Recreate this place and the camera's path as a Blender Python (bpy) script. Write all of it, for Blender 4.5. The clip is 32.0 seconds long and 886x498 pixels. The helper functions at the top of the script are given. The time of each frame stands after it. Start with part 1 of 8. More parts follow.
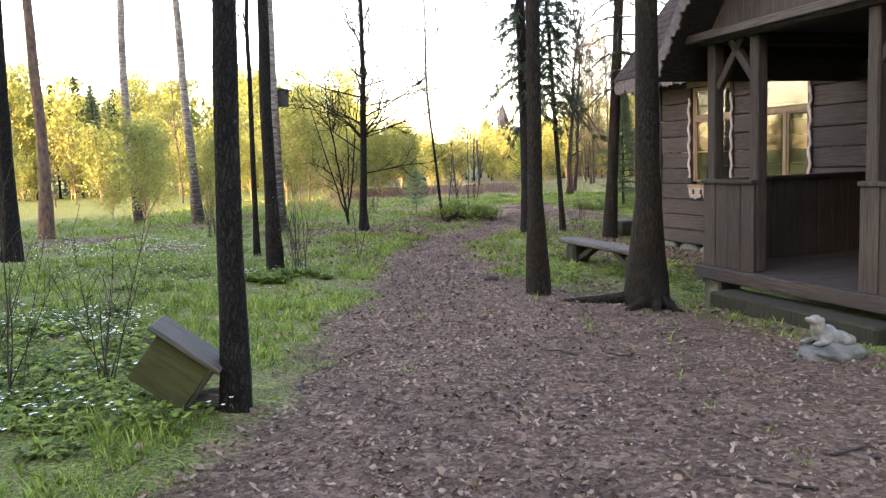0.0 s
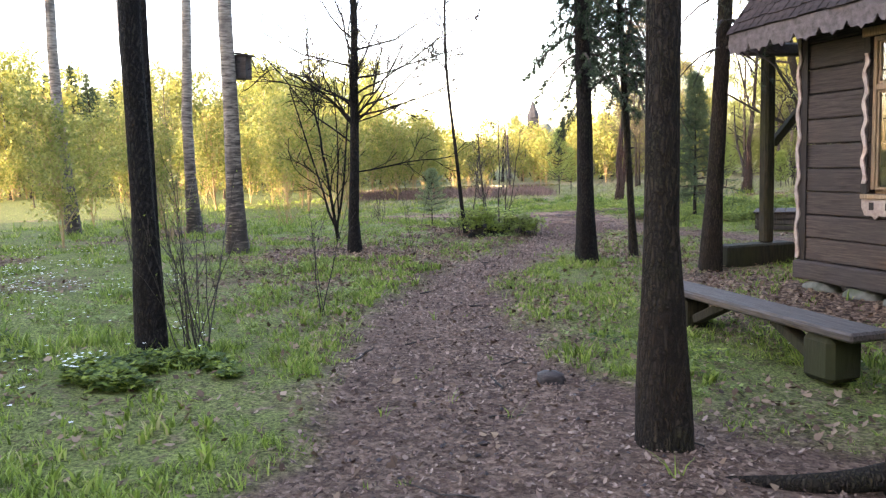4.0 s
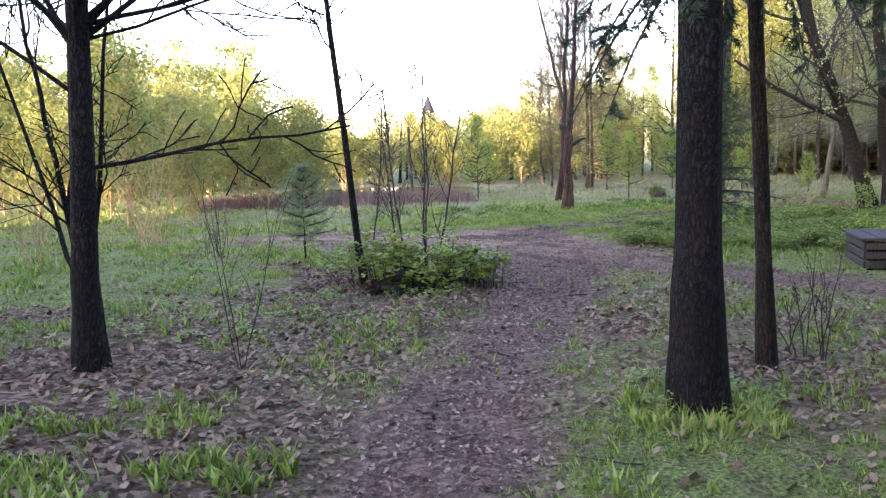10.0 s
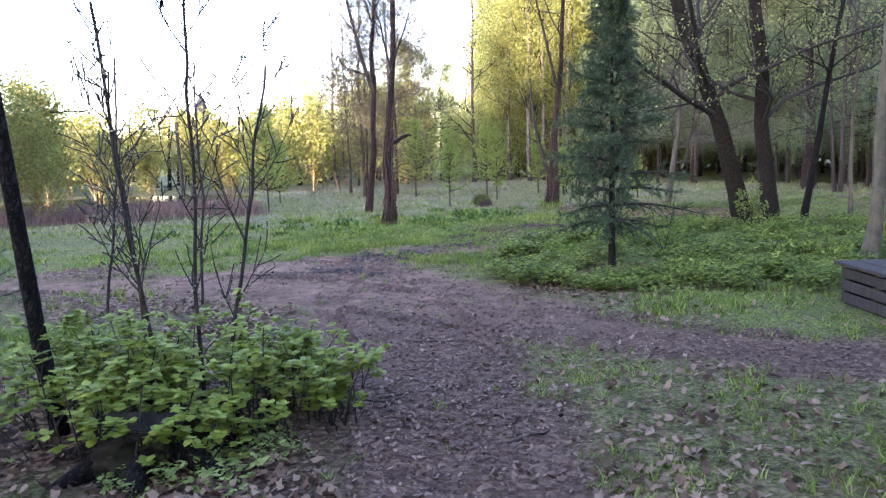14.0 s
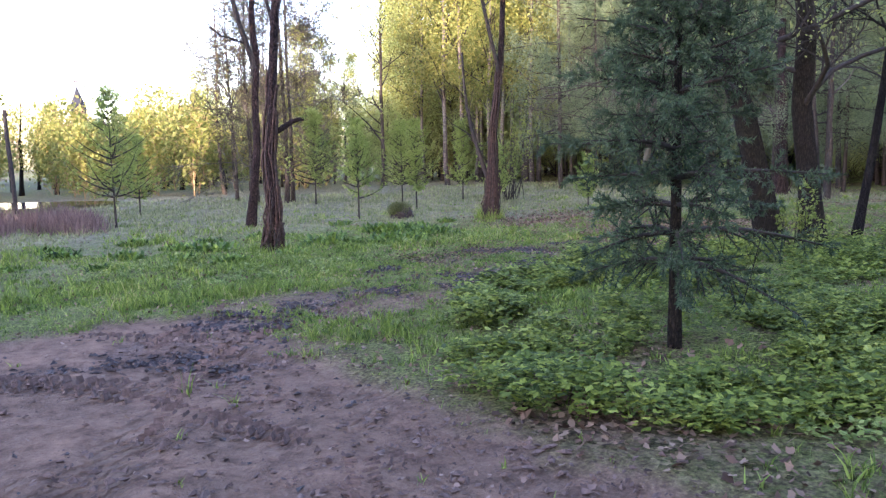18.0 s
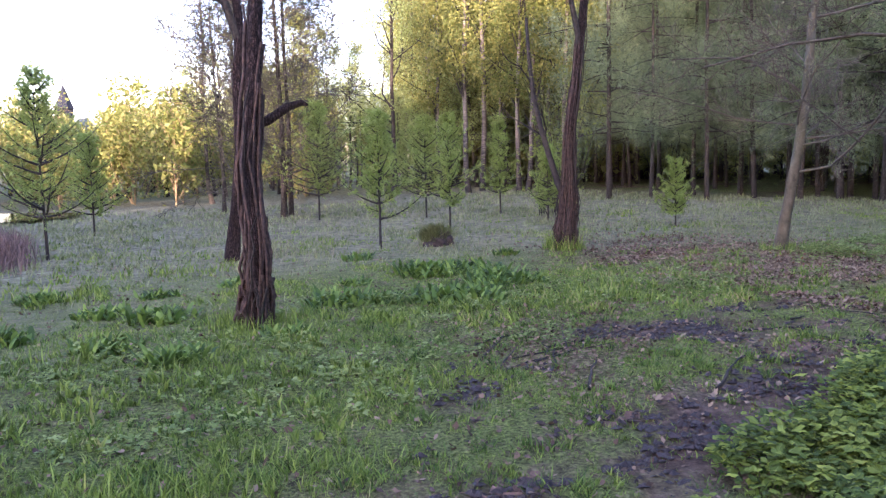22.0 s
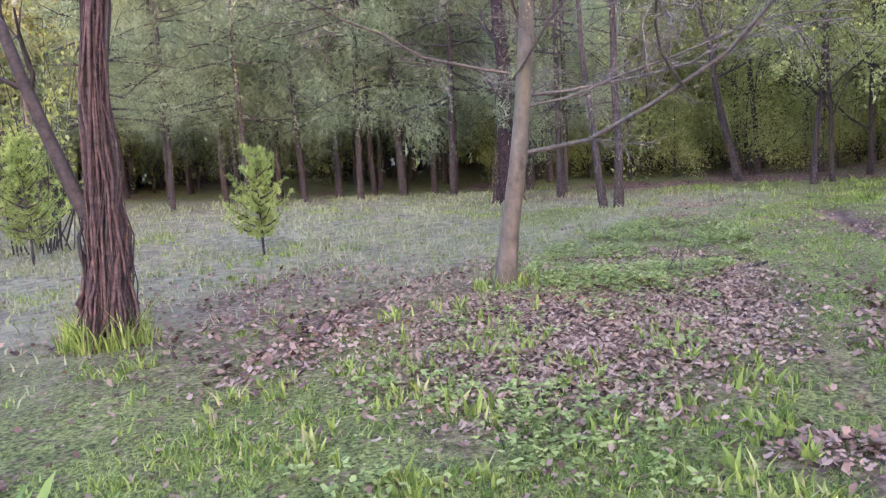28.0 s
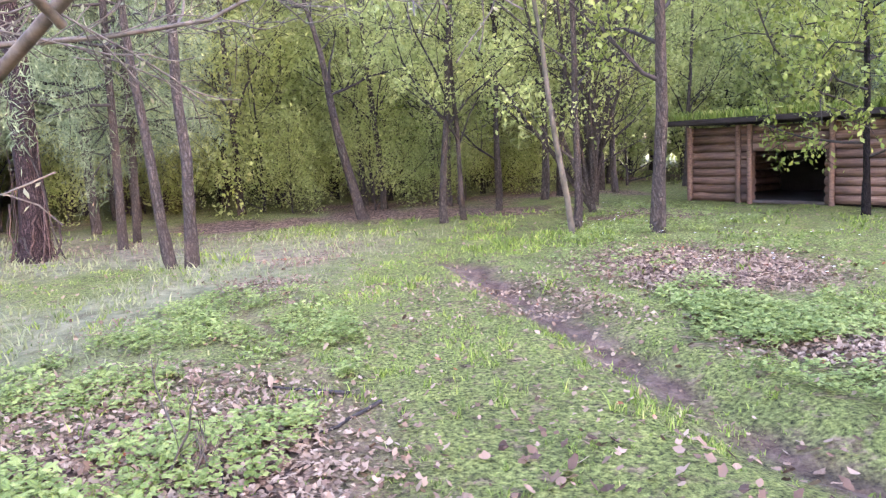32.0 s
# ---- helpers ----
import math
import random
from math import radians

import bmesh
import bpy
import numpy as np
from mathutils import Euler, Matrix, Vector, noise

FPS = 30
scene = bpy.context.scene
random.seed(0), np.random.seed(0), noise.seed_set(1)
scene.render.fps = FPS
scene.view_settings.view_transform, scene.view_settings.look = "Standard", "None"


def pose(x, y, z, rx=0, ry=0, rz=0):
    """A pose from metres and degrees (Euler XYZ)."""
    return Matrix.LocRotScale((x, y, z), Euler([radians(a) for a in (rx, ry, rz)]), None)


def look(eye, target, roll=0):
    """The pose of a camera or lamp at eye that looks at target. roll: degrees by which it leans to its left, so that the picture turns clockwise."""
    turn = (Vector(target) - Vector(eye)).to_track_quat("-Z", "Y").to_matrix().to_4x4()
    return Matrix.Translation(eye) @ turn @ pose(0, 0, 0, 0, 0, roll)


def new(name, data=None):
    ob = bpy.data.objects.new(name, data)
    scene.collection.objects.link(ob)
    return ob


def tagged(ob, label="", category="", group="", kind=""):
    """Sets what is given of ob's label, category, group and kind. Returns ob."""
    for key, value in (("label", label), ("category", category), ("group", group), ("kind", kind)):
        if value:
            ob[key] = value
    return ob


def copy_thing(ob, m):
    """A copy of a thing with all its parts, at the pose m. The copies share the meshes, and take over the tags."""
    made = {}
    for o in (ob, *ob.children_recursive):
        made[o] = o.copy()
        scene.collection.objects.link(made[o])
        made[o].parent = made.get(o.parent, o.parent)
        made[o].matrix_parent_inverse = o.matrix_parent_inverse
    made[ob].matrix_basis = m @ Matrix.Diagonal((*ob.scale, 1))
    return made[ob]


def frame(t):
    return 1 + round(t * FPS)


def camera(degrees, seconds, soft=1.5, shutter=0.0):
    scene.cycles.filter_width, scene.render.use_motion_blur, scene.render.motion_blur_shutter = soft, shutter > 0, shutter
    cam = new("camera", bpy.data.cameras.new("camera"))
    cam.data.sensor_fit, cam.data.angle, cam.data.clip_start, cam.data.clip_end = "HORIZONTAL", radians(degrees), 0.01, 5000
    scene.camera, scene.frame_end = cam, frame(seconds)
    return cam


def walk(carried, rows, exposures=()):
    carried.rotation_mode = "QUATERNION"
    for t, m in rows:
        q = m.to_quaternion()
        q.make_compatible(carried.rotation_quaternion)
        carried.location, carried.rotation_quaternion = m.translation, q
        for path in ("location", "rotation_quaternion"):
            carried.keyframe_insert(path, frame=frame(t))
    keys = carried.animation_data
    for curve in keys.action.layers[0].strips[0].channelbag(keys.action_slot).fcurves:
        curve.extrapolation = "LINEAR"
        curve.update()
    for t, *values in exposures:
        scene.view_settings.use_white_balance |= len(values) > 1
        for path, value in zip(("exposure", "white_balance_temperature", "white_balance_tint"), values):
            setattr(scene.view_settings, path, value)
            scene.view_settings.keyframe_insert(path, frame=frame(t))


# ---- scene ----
cam = camera(59.1, 32.0, 1.3)
METRES, EYE, TILT, LEAN, TURN = 40.5, 1.5, 0.0, 0.0, 0.0
ROWS = [
    (0.0, 0.0, 0.0, 0.0, -0.24, -6.32, 2.21),
    (0.5, 0.0032, 0.0176, -0.0005, 1.45, -6.29, 2.26),
    (1.0, 0.0034, 0.0359, -0.0013, 1.91, -6.29, 2.07),
    (1.5, 0.0046, 0.0544, -0.0018, 1.98, -6.34, 2.0),
    (2.0, 0.0049, 0.0716, -0.0017, 2.03, -6.33, 1.96),
    (2.5, 0.0055, 0.0894, -0.0018, 1.89, -6.34, 1.93),
    (3.0, 0.0058, 0.1067, -0.0014, 1.9, -6.33, 1.9),
    (3.5, 0.0045, 0.1238, -0.0017, 1.81, -6.31, 1.85),
    (5.5, -0.0007, 0.1906, -0.0029, 1.47, -6.22, 1.78),
    (6.0, -0.0015, 0.2077, -0.0036, 0.02, -6.24, 1.72),
    (6.5, -0.0011, 0.2254, -0.0036, -2.52, -6.3, 1.74),
    (7.0, -0.0014, 0.2431, -0.0036, -3.42, -6.3, 1.81),
    (7.5, -0.0006, 0.2602, -0.0041, -3.77, -6.28, 1.87),
    (8.0, 0.0004, 0.2782, -0.0052, -4.06, -6.3, 1.91),
    (8.5, 0.0012, 0.2965, -0.0049, -4.27, -6.37, 1.89),
    (9.0, 0.0016, 0.3145, -0.0059, -4.47, -6.37, 1.89),
    (9.5, 0.001, 0.3322, -0.0058, -4.73, -6.4, 1.88),
    (10.0, 0.0003, 0.3492, -0.0053, -6.22, -6.49, 1.76),
    (10.5, -0.0016, 0.3655, -0.0053, -8.12, -6.51, 1.66),
    (11.0, -0.0017, 0.3814, -0.0054, -10.34, -6.52, 1.64),
    (11.5, -0.001, 0.3972, -0.006, -11.42, -6.52, 1.71),
    (12.0, 0.0008, 0.4127, -0.0059, -12.63, -6.51, 1.76),
    (12.5, 0.0033, 0.4284, -0.0053, -14.93, -6.54, 1.8),
    (13.0, 0.006, 0.4445, -0.0056, -17.14, -6.56, 1.76),
    (13.5, 0.0096, 0.4597, -0.0059, -20.23, -6.65, 1.71),
    (14.0, 0.0117, 0.4741, -0.0062, -22.12, -6.67, 1.66),
    (14.5, 0.0155, 0.4883, -0.0071, -26.03, -6.74, 1.59),
    (16.5, 0.0419, 0.5488, -0.0089, -29.13, -6.64, 1.5),
    (17.0, 0.0489, 0.5633, -0.0089, -29.38, -6.67, 1.53),
    (17.5, 0.0543, 0.5782, -0.0096, -29.4, -6.64, 1.47),
    (18.0, 0.059, 0.5942, -0.0095, -29.08, -6.61, 1.43),
    (18.5, 0.064, 0.609, -0.0086, -27.98, -6.55, 1.52),
    (19.0, 0.0675, 0.6245, -0.0083, -26.77, -6.47, 1.5),
    (19.5, 0.0723, 0.639, -0.008, -26.3, -6.47, 1.5),
    (20.0, 0.077, 0.653, -0.0077, -26.15, -6.46, 1.48),
    (20.5, 0.0815, 0.6682, -0.0075, -26.03, -6.45, 1.44),
    (21.0, 0.0868, 0.683, -0.0072, -25.9, -6.44, 1.44),
    (21.5, 0.0918, 0.6979, -0.0069, -26.83, -6.47, 1.33),
    (22.0, 0.0984, 0.7114, -0.0069, -29.16, -6.49, 1.36),
    (22.5, 0.1039, 0.7255, -0.0073, -31.86, -6.55, 1.22),
    (23.0, 0.1111, 0.738, -0.0074, -34.22, -6.56, 1.35),
    (23.5, 0.1173, 0.7505, -0.0076, -36.63, -6.57, 1.27),
    (24.0, 0.123, 0.7634, -0.0078, -39.46, -6.58, 1.07),
    (24.5, 0.1291, 0.7765, -0.0088, -40.12, -6.51, 1.16),
    (26.5, 0.1568, 0.8238, -0.0114, -46.48, -6.8, 2.18),
    (27.0, 0.167, 0.8331, -0.0111, -51.78, -7.09, 3.15),
    (27.5, 0.1768, 0.8405, -0.0113, -58.74, -7.46, 3.58),
    (28.0, 0.1891, 0.8462, -0.0113, -66.54, -7.64, 3.49),
    (28.5, 0.2004, 0.852, -0.0114, -72.92, -7.66, 3.08),
    (29.0, 0.2127, 0.8546, -0.0121, -77.61, -7.51, 2.67),
    (29.5, 0.2253, 0.8566, -0.0117, -79.62, -7.4, 2.25),
    (30.0, 0.2376, 0.857, -0.0112, -82.08, -7.29, 2.27),
    (30.5, 0.2506, 0.8554, -0.0109, -85.44, -7.28, 2.77),
    (31.0, 0.2641, 0.8546, -0.0113, -87.63, -7.32, 2.62),
    (31.5, 0.2766, 0.8503, -0.0119, -90.39, -7.28, 2.7),
    (32.0, 0.2888, 0.8443, -0.0117, -92.06, -7.16, 2.62),
]
walk(cam, [(t, pose(0, 0, EYE, TILT, LEAN, TURN) @ pose(METRES * x, METRES * y, METRES * z, 90 + pitch, roll, yaw)) for t, x, y, z, yaw, pitch, roll in ROWS],
     [(0.0, 4.02, 7900, 30), (6.0, 3.93, 7200, 33), (13.0, 3.78, 6200, 37), (17.5, 3.6, 6000, 39), (19.5, 3.7, 6050, 43), (22.0, 3.46, 6000, 47), (24.0, 3.66, 5900, 54), (27.0, 3.9, 6100, 55), (28.5, 4.6, 6400, 51), (30.0, 5.02, 6550, 48), (32.0, 5.18, 6600, 50)])

# ---- light ----
SUN_AZ, SUN_EL = radians(228), radians(8.5)
world = bpy.data.worlds.new("sky_world")
scene.world = world
world.use_nodes = True
wn = world.node_tree.nodes
sky = wn.new("ShaderNodeTexSky")
sky.sky_type = "NISHITA"
sky.sun_disc = False
sky.sun_elevation, sky.sun_rotation = SUN_EL, SUN_AZ
sky.air_density, sky.dust_density, sky.ozone_density = 1.0, 1.2, 1.5
world.node_tree.links.new(sky.outputs[0], wn["Background"].inputs[0])
wn["Background"].inputs[1].default_value = 0.15
sun_data = bpy.data.lights.new("sun", "SUN")
sun_data.energy, sun_data.angle, sun_data.color = 2.4, radians(0.6), (1.0, 0.86, 0.6)
sun_to = Vector((math.sin(SUN_AZ) * math.cos(SUN_EL), math.cos(SUN_AZ) * math.cos(SUN_EL), math.sin(SUN_EL)))
sun_ob = new("sun", sun_data)
sun_ob.matrix_world = look(sun_to * 60, (0, 0, 0))


# ---- materials ----
def ramp(nt, stops, fac):
    r = nt.nodes.new("ShaderNodeValToRGB")
    e = r.color_ramp.elements
    while len(e) < len(stops):
        e.new(0.5)
    for k, (p, c) in enumerate(stops):
        e[k].position, e[k].color = p, (*c, 1)
    nt.links.new(fac, r.inputs[0])
    return r.outputs[0]


def noise_out(nt, scale, detail=4, rough=0.6, stretch=None):
    n = nt.nodes.new("ShaderNodeTexNoise")
    n.inputs["Scale"].default_value, n.inputs["Detail"].default_value, n.inputs["Roughness"].default_value = scale, detail, rough
    tc = nt.nodes.new("ShaderNodeTexCoord")
    if stretch:
        mp = nt.nodes.new("ShaderNodeMapping")
        mp.inputs["Scale"].default_value = stretch
        nt.links.new(tc.outputs["Object"], mp.inputs[0])
        nt.links.new(mp.outputs[0], n.inputs["Vector"])
    else:
        nt.links.new(tc.outputs["Object"], n.inputs["Vector"])
    return n.outputs[0]


def mix(nt, a, b, fac, blend="MIX"):
    m = nt.nodes.new("ShaderNodeMix")
    m.data_type, m.blend_type = "RGBA", blend
    for sock, v in ((m.inputs[6], a), (m.inputs[7], b), (m.inputs[0], fac)):
        if isinstance(v, (int, float)):
            sock.default_value = v
        elif isinstance(v, tuple):
            sock.default_value = (*v, 1)
        else:
            nt.links.new(v, sock)
    return m.outputs[2]


def arith(nt, op, a, b=0.0, clamp=False):
    m = nt.nodes.new("ShaderNodeMath")
    m.operation, m.use_clamp = op, clamp
    for sock, v in ((m.inputs[0], a), (m.inputs[1], b)):
        if isinstance(v, (int, float)):
            sock.default_value = v
        else:
            nt.links.new(v, sock)
    return m.outputs[0]


def bump(nt, bs, height, strength, dist):
    b = nt.nodes.new("ShaderNodeBump")
    b.inputs["Strength"].default_value, b.inputs["Distance"].default_value = strength, dist
    nt.links.new(height, b.inputs["Height"])
    nt.links.new(b.outputs[0], bs.inputs["Normal"])


def base_mat(name, rough=0.85, spec=0.3):
    m = bpy.data.materials.new(name)
    m.use_nodes = True
    bs = m.node_tree.nodes["Principled BSDF"]
    bs.inputs["Roughness"].default_value = rough
    bs.inputs["Specular IOR Level"].default_value = spec
    return m, m.node_tree, bs


def grain_mat(name, dark, light, scale=8, stretch=None, rough=0.85, bumps=0.5, dist=0.02, stain=None, spec=0.3):
    """Two scales of variation: fine grain between dark and light, and broad stains."""
    m, nt, bs = base_mat(name, rough, spec)
    fine = noise_out(nt, scale, 6, 0.65, stretch)
    broad = noise_out(nt, 1.3, 3, 0.5)
    c = ramp(nt, [(0.32, dark), (0.68, light)], fine)
    if stain:
        c = mix(nt, c, stain, arith(nt, "MULTIPLY", arith(nt, "SUBTRACT", broad, 0.45, True), 3.5, True))
    info = nt.nodes.new("ShaderNodeObjectInfo")
    v = arith(nt, "ADD", arith(nt, "MULTIPLY", info.outputs["Random"], 0.3), 0.85)
    hsv = nt.nodes.new("ShaderNodeHueSaturation")
    nt.links.new(v, hsv.inputs["Value"])
    nt.links.new(c, hsv.inputs["Color"])
    nt.links.new(hsv.outputs[0], bs.inputs["Base Color"])
    bump(nt, bs, fine, bumps, dist)
    return m


def leaf_mat(name, stops, translucent=0.45, rough=0.55):
    """Foliage: each leaf its own tint, light passes through in part."""
    m, nt, bs = base_mat(name, rough, 0.25)
    geo = nt.nodes.new("ShaderNodeNewGeometry")
    info = nt.nodes.new("ShaderNodeObjectInfo")
    f = arith(nt, "ADD", arith(nt, "MULTIPLY", geo.outputs["Random Per Island"], 0.75), arith(nt, "MULTIPLY", info.outputs["Random"], 0.25))
    drift = arith(nt, "SUBTRACT", noise_out(nt, 1.1, 3, 0.6), 0.5)
    f = arith(nt, "ADD", f, arith(nt, "MULTIPLY", drift, 0.7), True)
    c = ramp(nt, stops, f)
    nt.links.new(c, bs.inputs["Base Color"])
    tr = nt.nodes.new("ShaderNodeBsdfTranslucent")
    nt.links.new(c, tr.inputs[0])
    ms = nt.nodes.new("ShaderNodeMixShader")
    ms.inputs[0].default_value = translucent
    nt.links.new(bs.outputs[0], ms.inputs[1])
    nt.links.new(tr.outputs[0], ms.inputs[2])
    nt.links.new(ms.outputs[0], nt.nodes["Material Output"].inputs[0])
    return m


def bark_mat(name, crack, mid, light, scale=22, stretch=0.3, moss=None, depth=0.02):
    """Bark in upright plates parted by dark cracks, with moss and lichen in broad patches."""
    m, nt, bs = base_mat(name, 0.9, 0.15)
    tc = nt.nodes.new("ShaderNodeTexCoord")
    mp = nt.nodes.new("ShaderNodeMapping")
    mp.inputs["Scale"].default_value = (scale, scale, scale * stretch)
    warp = noise_out(nt, 9, 4, 0.6)
    add = nt.nodes.new("ShaderNodeVectorMath")
    add.operation = "MULTIPLY_ADD"
    nt.links.new(warp, add.inputs[0])
    add.inputs[1].default_value = (0.11, 0.11, 0.3)
    nt.links.new(tc.outputs["Object"], add.inputs[2])
    nt.links.new(add.outputs[0], mp.inputs[0])
    vo = nt.nodes.new("ShaderNodeTexVoronoi")
    vo.feature = "DISTANCE_TO_EDGE"
    vo.inputs["Scale"].default_value = 1.0
    nt.links.new(mp.outputs[0], vo.inputs["Vector"])
    plate = arith(nt, "MULTIPLY", vo.outputs["Distance"], 3.2, True)
    fine = noise_out(nt, 45, 6, 0.7, (1, 1, 0.4))
    broad = noise_out(nt, 2.2, 4, 0.6)
    c = ramp(nt, [(0.3, mid), (0.72, light)], fine)
    c = mix(nt, c, mid, arith(nt, "MULTIPLY", arith(nt, "SUBTRACT", 0.62, broad, True), 2.5, True))
    if moss:
        c = mix(nt, c, moss, arith(nt, "MULTIPLY", arith(nt, "SUBTRACT", broad, 0.5, True), 3.5, True))
    c = mix(nt, crack, c, plate)
    nt.links.new(c, bs.inputs["Base Color"])
    bump(nt, bs, arith(nt, "ADD", plate, arith(nt, "MULTIPLY", fine, 0.4)), 0.9, depth)
    return m


def ground_mat():
    m, nt, bs = base_mat("forest_floor", 0.95, 0.15)
    def attr(n):
        a = nt.nodes.new("ShaderNodeAttribute")
        a.attribute_name = n
        return a.outputs["Fac"]
    fine, mid, broad = noise_out(nt, 38, 6, 0.7), noise_out(nt, 7, 5, 0.65), noise_out(nt, 0.9, 4, 0.55)
    vor = nt.nodes.new("ShaderNodeTexVoronoi")
    vor.inputs["Scale"].default_value = 24
    tc = nt.nodes.new("ShaderNodeTexCoord")
    nt.links.new(tc.outputs["Object"], vor.inputs["Vector"])
    sep = nt.nodes.new("ShaderNodeSeparateColor")
    nt.links.new(vor.outputs["Color"], sep.inputs[0])
    dirt = ramp(nt, [(0.32, (0.03, 0.016, 0.013)), (0.5, (0.14, 0.084, 0.063)), (0.7, (0.29, 0.19, 0.136))], fine)
    leafy = ramp(nt, [(0.1, (0.02, 0.012, 0.009)), (0.5, (0.11, 0.07, 0.048)), (0.9, (0.30, 0.21, 0.15))], sep.outputs[0])
    plain = arith(nt, "SUBTRACT", 1.0, attr("track"))
    path = mix(nt, dirt, leafy, arith(nt, "MULTIPLY", plain, 0.4))
    smooth_soil = ramp(nt, [(0.3, (0.075, 0.046, 0.033)), (0.46, (0.2, 0.128, 0.088)), (0.7, (0.3, 0.2, 0.14))], mid)
    path = mix(nt, path, smooth_soil, arith(nt, "MULTIPLY", attr("track"), 0.72))
    soil = mix(nt, dirt, leafy, 0.75)
    turf = ramp(nt, [(0.34, (0.012, 0.018, 0.006)), (0.5, (0.125, 0.155, 0.042)), (0.68, (0.29, 0.345, 0.105))], fine)
    grass = mix(nt, turf, soil, arith(nt, "MULTIPLY", arith(nt, "SUBTRACT", mid, 0.52, True), 5.0, True))
    # meadow tint, paled so the colour carries the mist over the field
    pale = ramp(nt, [(0.3, (0.10, 0.08, 0.055)), (0.5, (0.2, 0.195, 0.12)), (0.72, (0.3, 0.315, 0.19))], mid)
    mudc = ramp(nt, [(0.34, (0.014, 0.009, 0.007)), (0.48, (0.07, 0.045, 0.034)), (0.64, (0.2, 0.14, 0.108))], mid)
    mudc = mix(nt, mudc, dirt, 0.4)
    c = mix(nt, grass, soil, attr("litter"))
    c = mix(nt, c, pale, attr("pale"))
    c = mix(nt, c, path, attr("path"))
    c = mix(nt, c, mudc, attr("mud"))
    c = mix(nt, c, ramp(nt, [(0.3, (0.5, 0.5, 0.5)), (0.7, (1.3, 1.25, 1.2))], noise_out(nt, 2.6, 5, 0.65)), 0.6, "MULTIPLY")
    nt.links.new(c, bs.inputs["Base Color"])
    wet = arith(nt, "MULTIPLY", arith(nt, "SUBTRACT", broad, 0.4, True), 4.0, True)
    nt.links.new(arith(nt, "SUBTRACT", 0.95, arith(nt, "MULTIPLY", arith(nt, "MULTIPLY", attr("mud"), wet), 0.62)), bs.inputs["Roughness"])
    wv = nt.nodes.new("ShaderNodeTexWave")
    wv.inputs["Scale"].default_value, wv.inputs["Distortion"].default_value, wv.inputs["Detail Scale"].default_value = 3.4, 5.0, 3.0
    rot = nt.nodes.new("ShaderNodeMapping")
    rot.inputs["Rotation"].default_value = (0, 0, radians(57))
    nt.links.new(tc.outputs["Object"], rot.inputs[0])
    nt.links.new(rot.outputs[0], wv.inputs["Vector"])
    tread = arith(nt, "MULTIPLY", wv.outputs["Fac"], arith(nt, "MULTIPLY", attr("tread"), 0.75))
    h = arith(nt, "ADD", arith(nt, "MULTIPLY", fine, arith(nt, "ADD", arith(nt, "MULTIPLY", plain, 0.2), 0.4)), arith(nt, "ADD", arith(nt, "MULTIPLY", sep.outputs[1], arith(nt, "MULTIPLY", plain, 0.35)), mid))
    h = arith(nt, "ADD", h, tread)
    bump(nt, bs, h, 1.0, 0.055)
    return m


M = {}
M["ground"] = ground_mat()
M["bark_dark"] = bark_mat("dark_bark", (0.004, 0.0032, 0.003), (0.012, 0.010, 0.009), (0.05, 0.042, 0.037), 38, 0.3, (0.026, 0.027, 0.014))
M["bark_spruce"] = bark_mat("spruce_bark", (0.012, 0.009, 0.007), (0.026, 0.0195, 0.0145), (0.062, 0.049, 0.036), 42, 0.14, (0.034, 0.037, 0.016))
M["bark_grey"] = grain_mat("grey_green_bark", (0.04, 0.034, 0.023), (0.135, 0.118, 0.083), 9, (1, 1, 0.6), 0.75, 0.4, 0.006, (0.075, 0.076, 0.04))
M["bark_red"] = bark_mat("red_brown_bark", (0.014, 0.009, 0.0085), (0.045, 0.029, 0.026), (0.15, 0.10, 0.09), 52, 0.1)
M["bark_pine"] = grain_mat("pine_bark", (0.035, 0.021, 0.016), (0.15, 0.088, 0.06), 12, (1, 1, 0.4), bumps=0.8, dist=0.03)
M["bark_forest"] = bark_mat("grey_brown_forest_bark", (0.035, 0.028, 0.022), (0.07, 0.057, 0.046), (0.14, 0.117, 0.097), 30, 0.3)
M["twig"] = grain_mat("twig_bark", (0.014, 0.011, 0.009), (0.05, 0.041, 0.034), 20, rough=0.8, bumps=0.2)
M["twig_pale"] = grain_mat("pale_twig_bark", (0.045, 0.038, 0.028), (0.14, 0.122, 0.092), 20, rough=0.8, bumps=0.2)
M["stem_tan"] = grain_mat("tan_stem", (0.2, 0.13, 0.06), (0.36, 0.26, 0.13), 20, rough=0.7, bumps=0.2)


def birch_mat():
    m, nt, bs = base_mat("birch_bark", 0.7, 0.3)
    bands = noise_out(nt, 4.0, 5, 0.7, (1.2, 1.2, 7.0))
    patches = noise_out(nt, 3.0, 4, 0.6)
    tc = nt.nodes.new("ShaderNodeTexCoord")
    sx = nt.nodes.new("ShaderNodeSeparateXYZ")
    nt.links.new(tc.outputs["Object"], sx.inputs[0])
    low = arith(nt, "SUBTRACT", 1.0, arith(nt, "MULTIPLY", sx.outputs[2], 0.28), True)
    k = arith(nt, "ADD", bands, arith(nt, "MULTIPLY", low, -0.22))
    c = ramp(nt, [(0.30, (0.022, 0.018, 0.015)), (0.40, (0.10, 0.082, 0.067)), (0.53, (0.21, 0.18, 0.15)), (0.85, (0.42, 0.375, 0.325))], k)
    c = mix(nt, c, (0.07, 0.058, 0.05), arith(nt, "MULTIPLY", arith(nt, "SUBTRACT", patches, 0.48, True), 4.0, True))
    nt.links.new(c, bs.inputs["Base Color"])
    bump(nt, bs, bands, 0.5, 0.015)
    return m


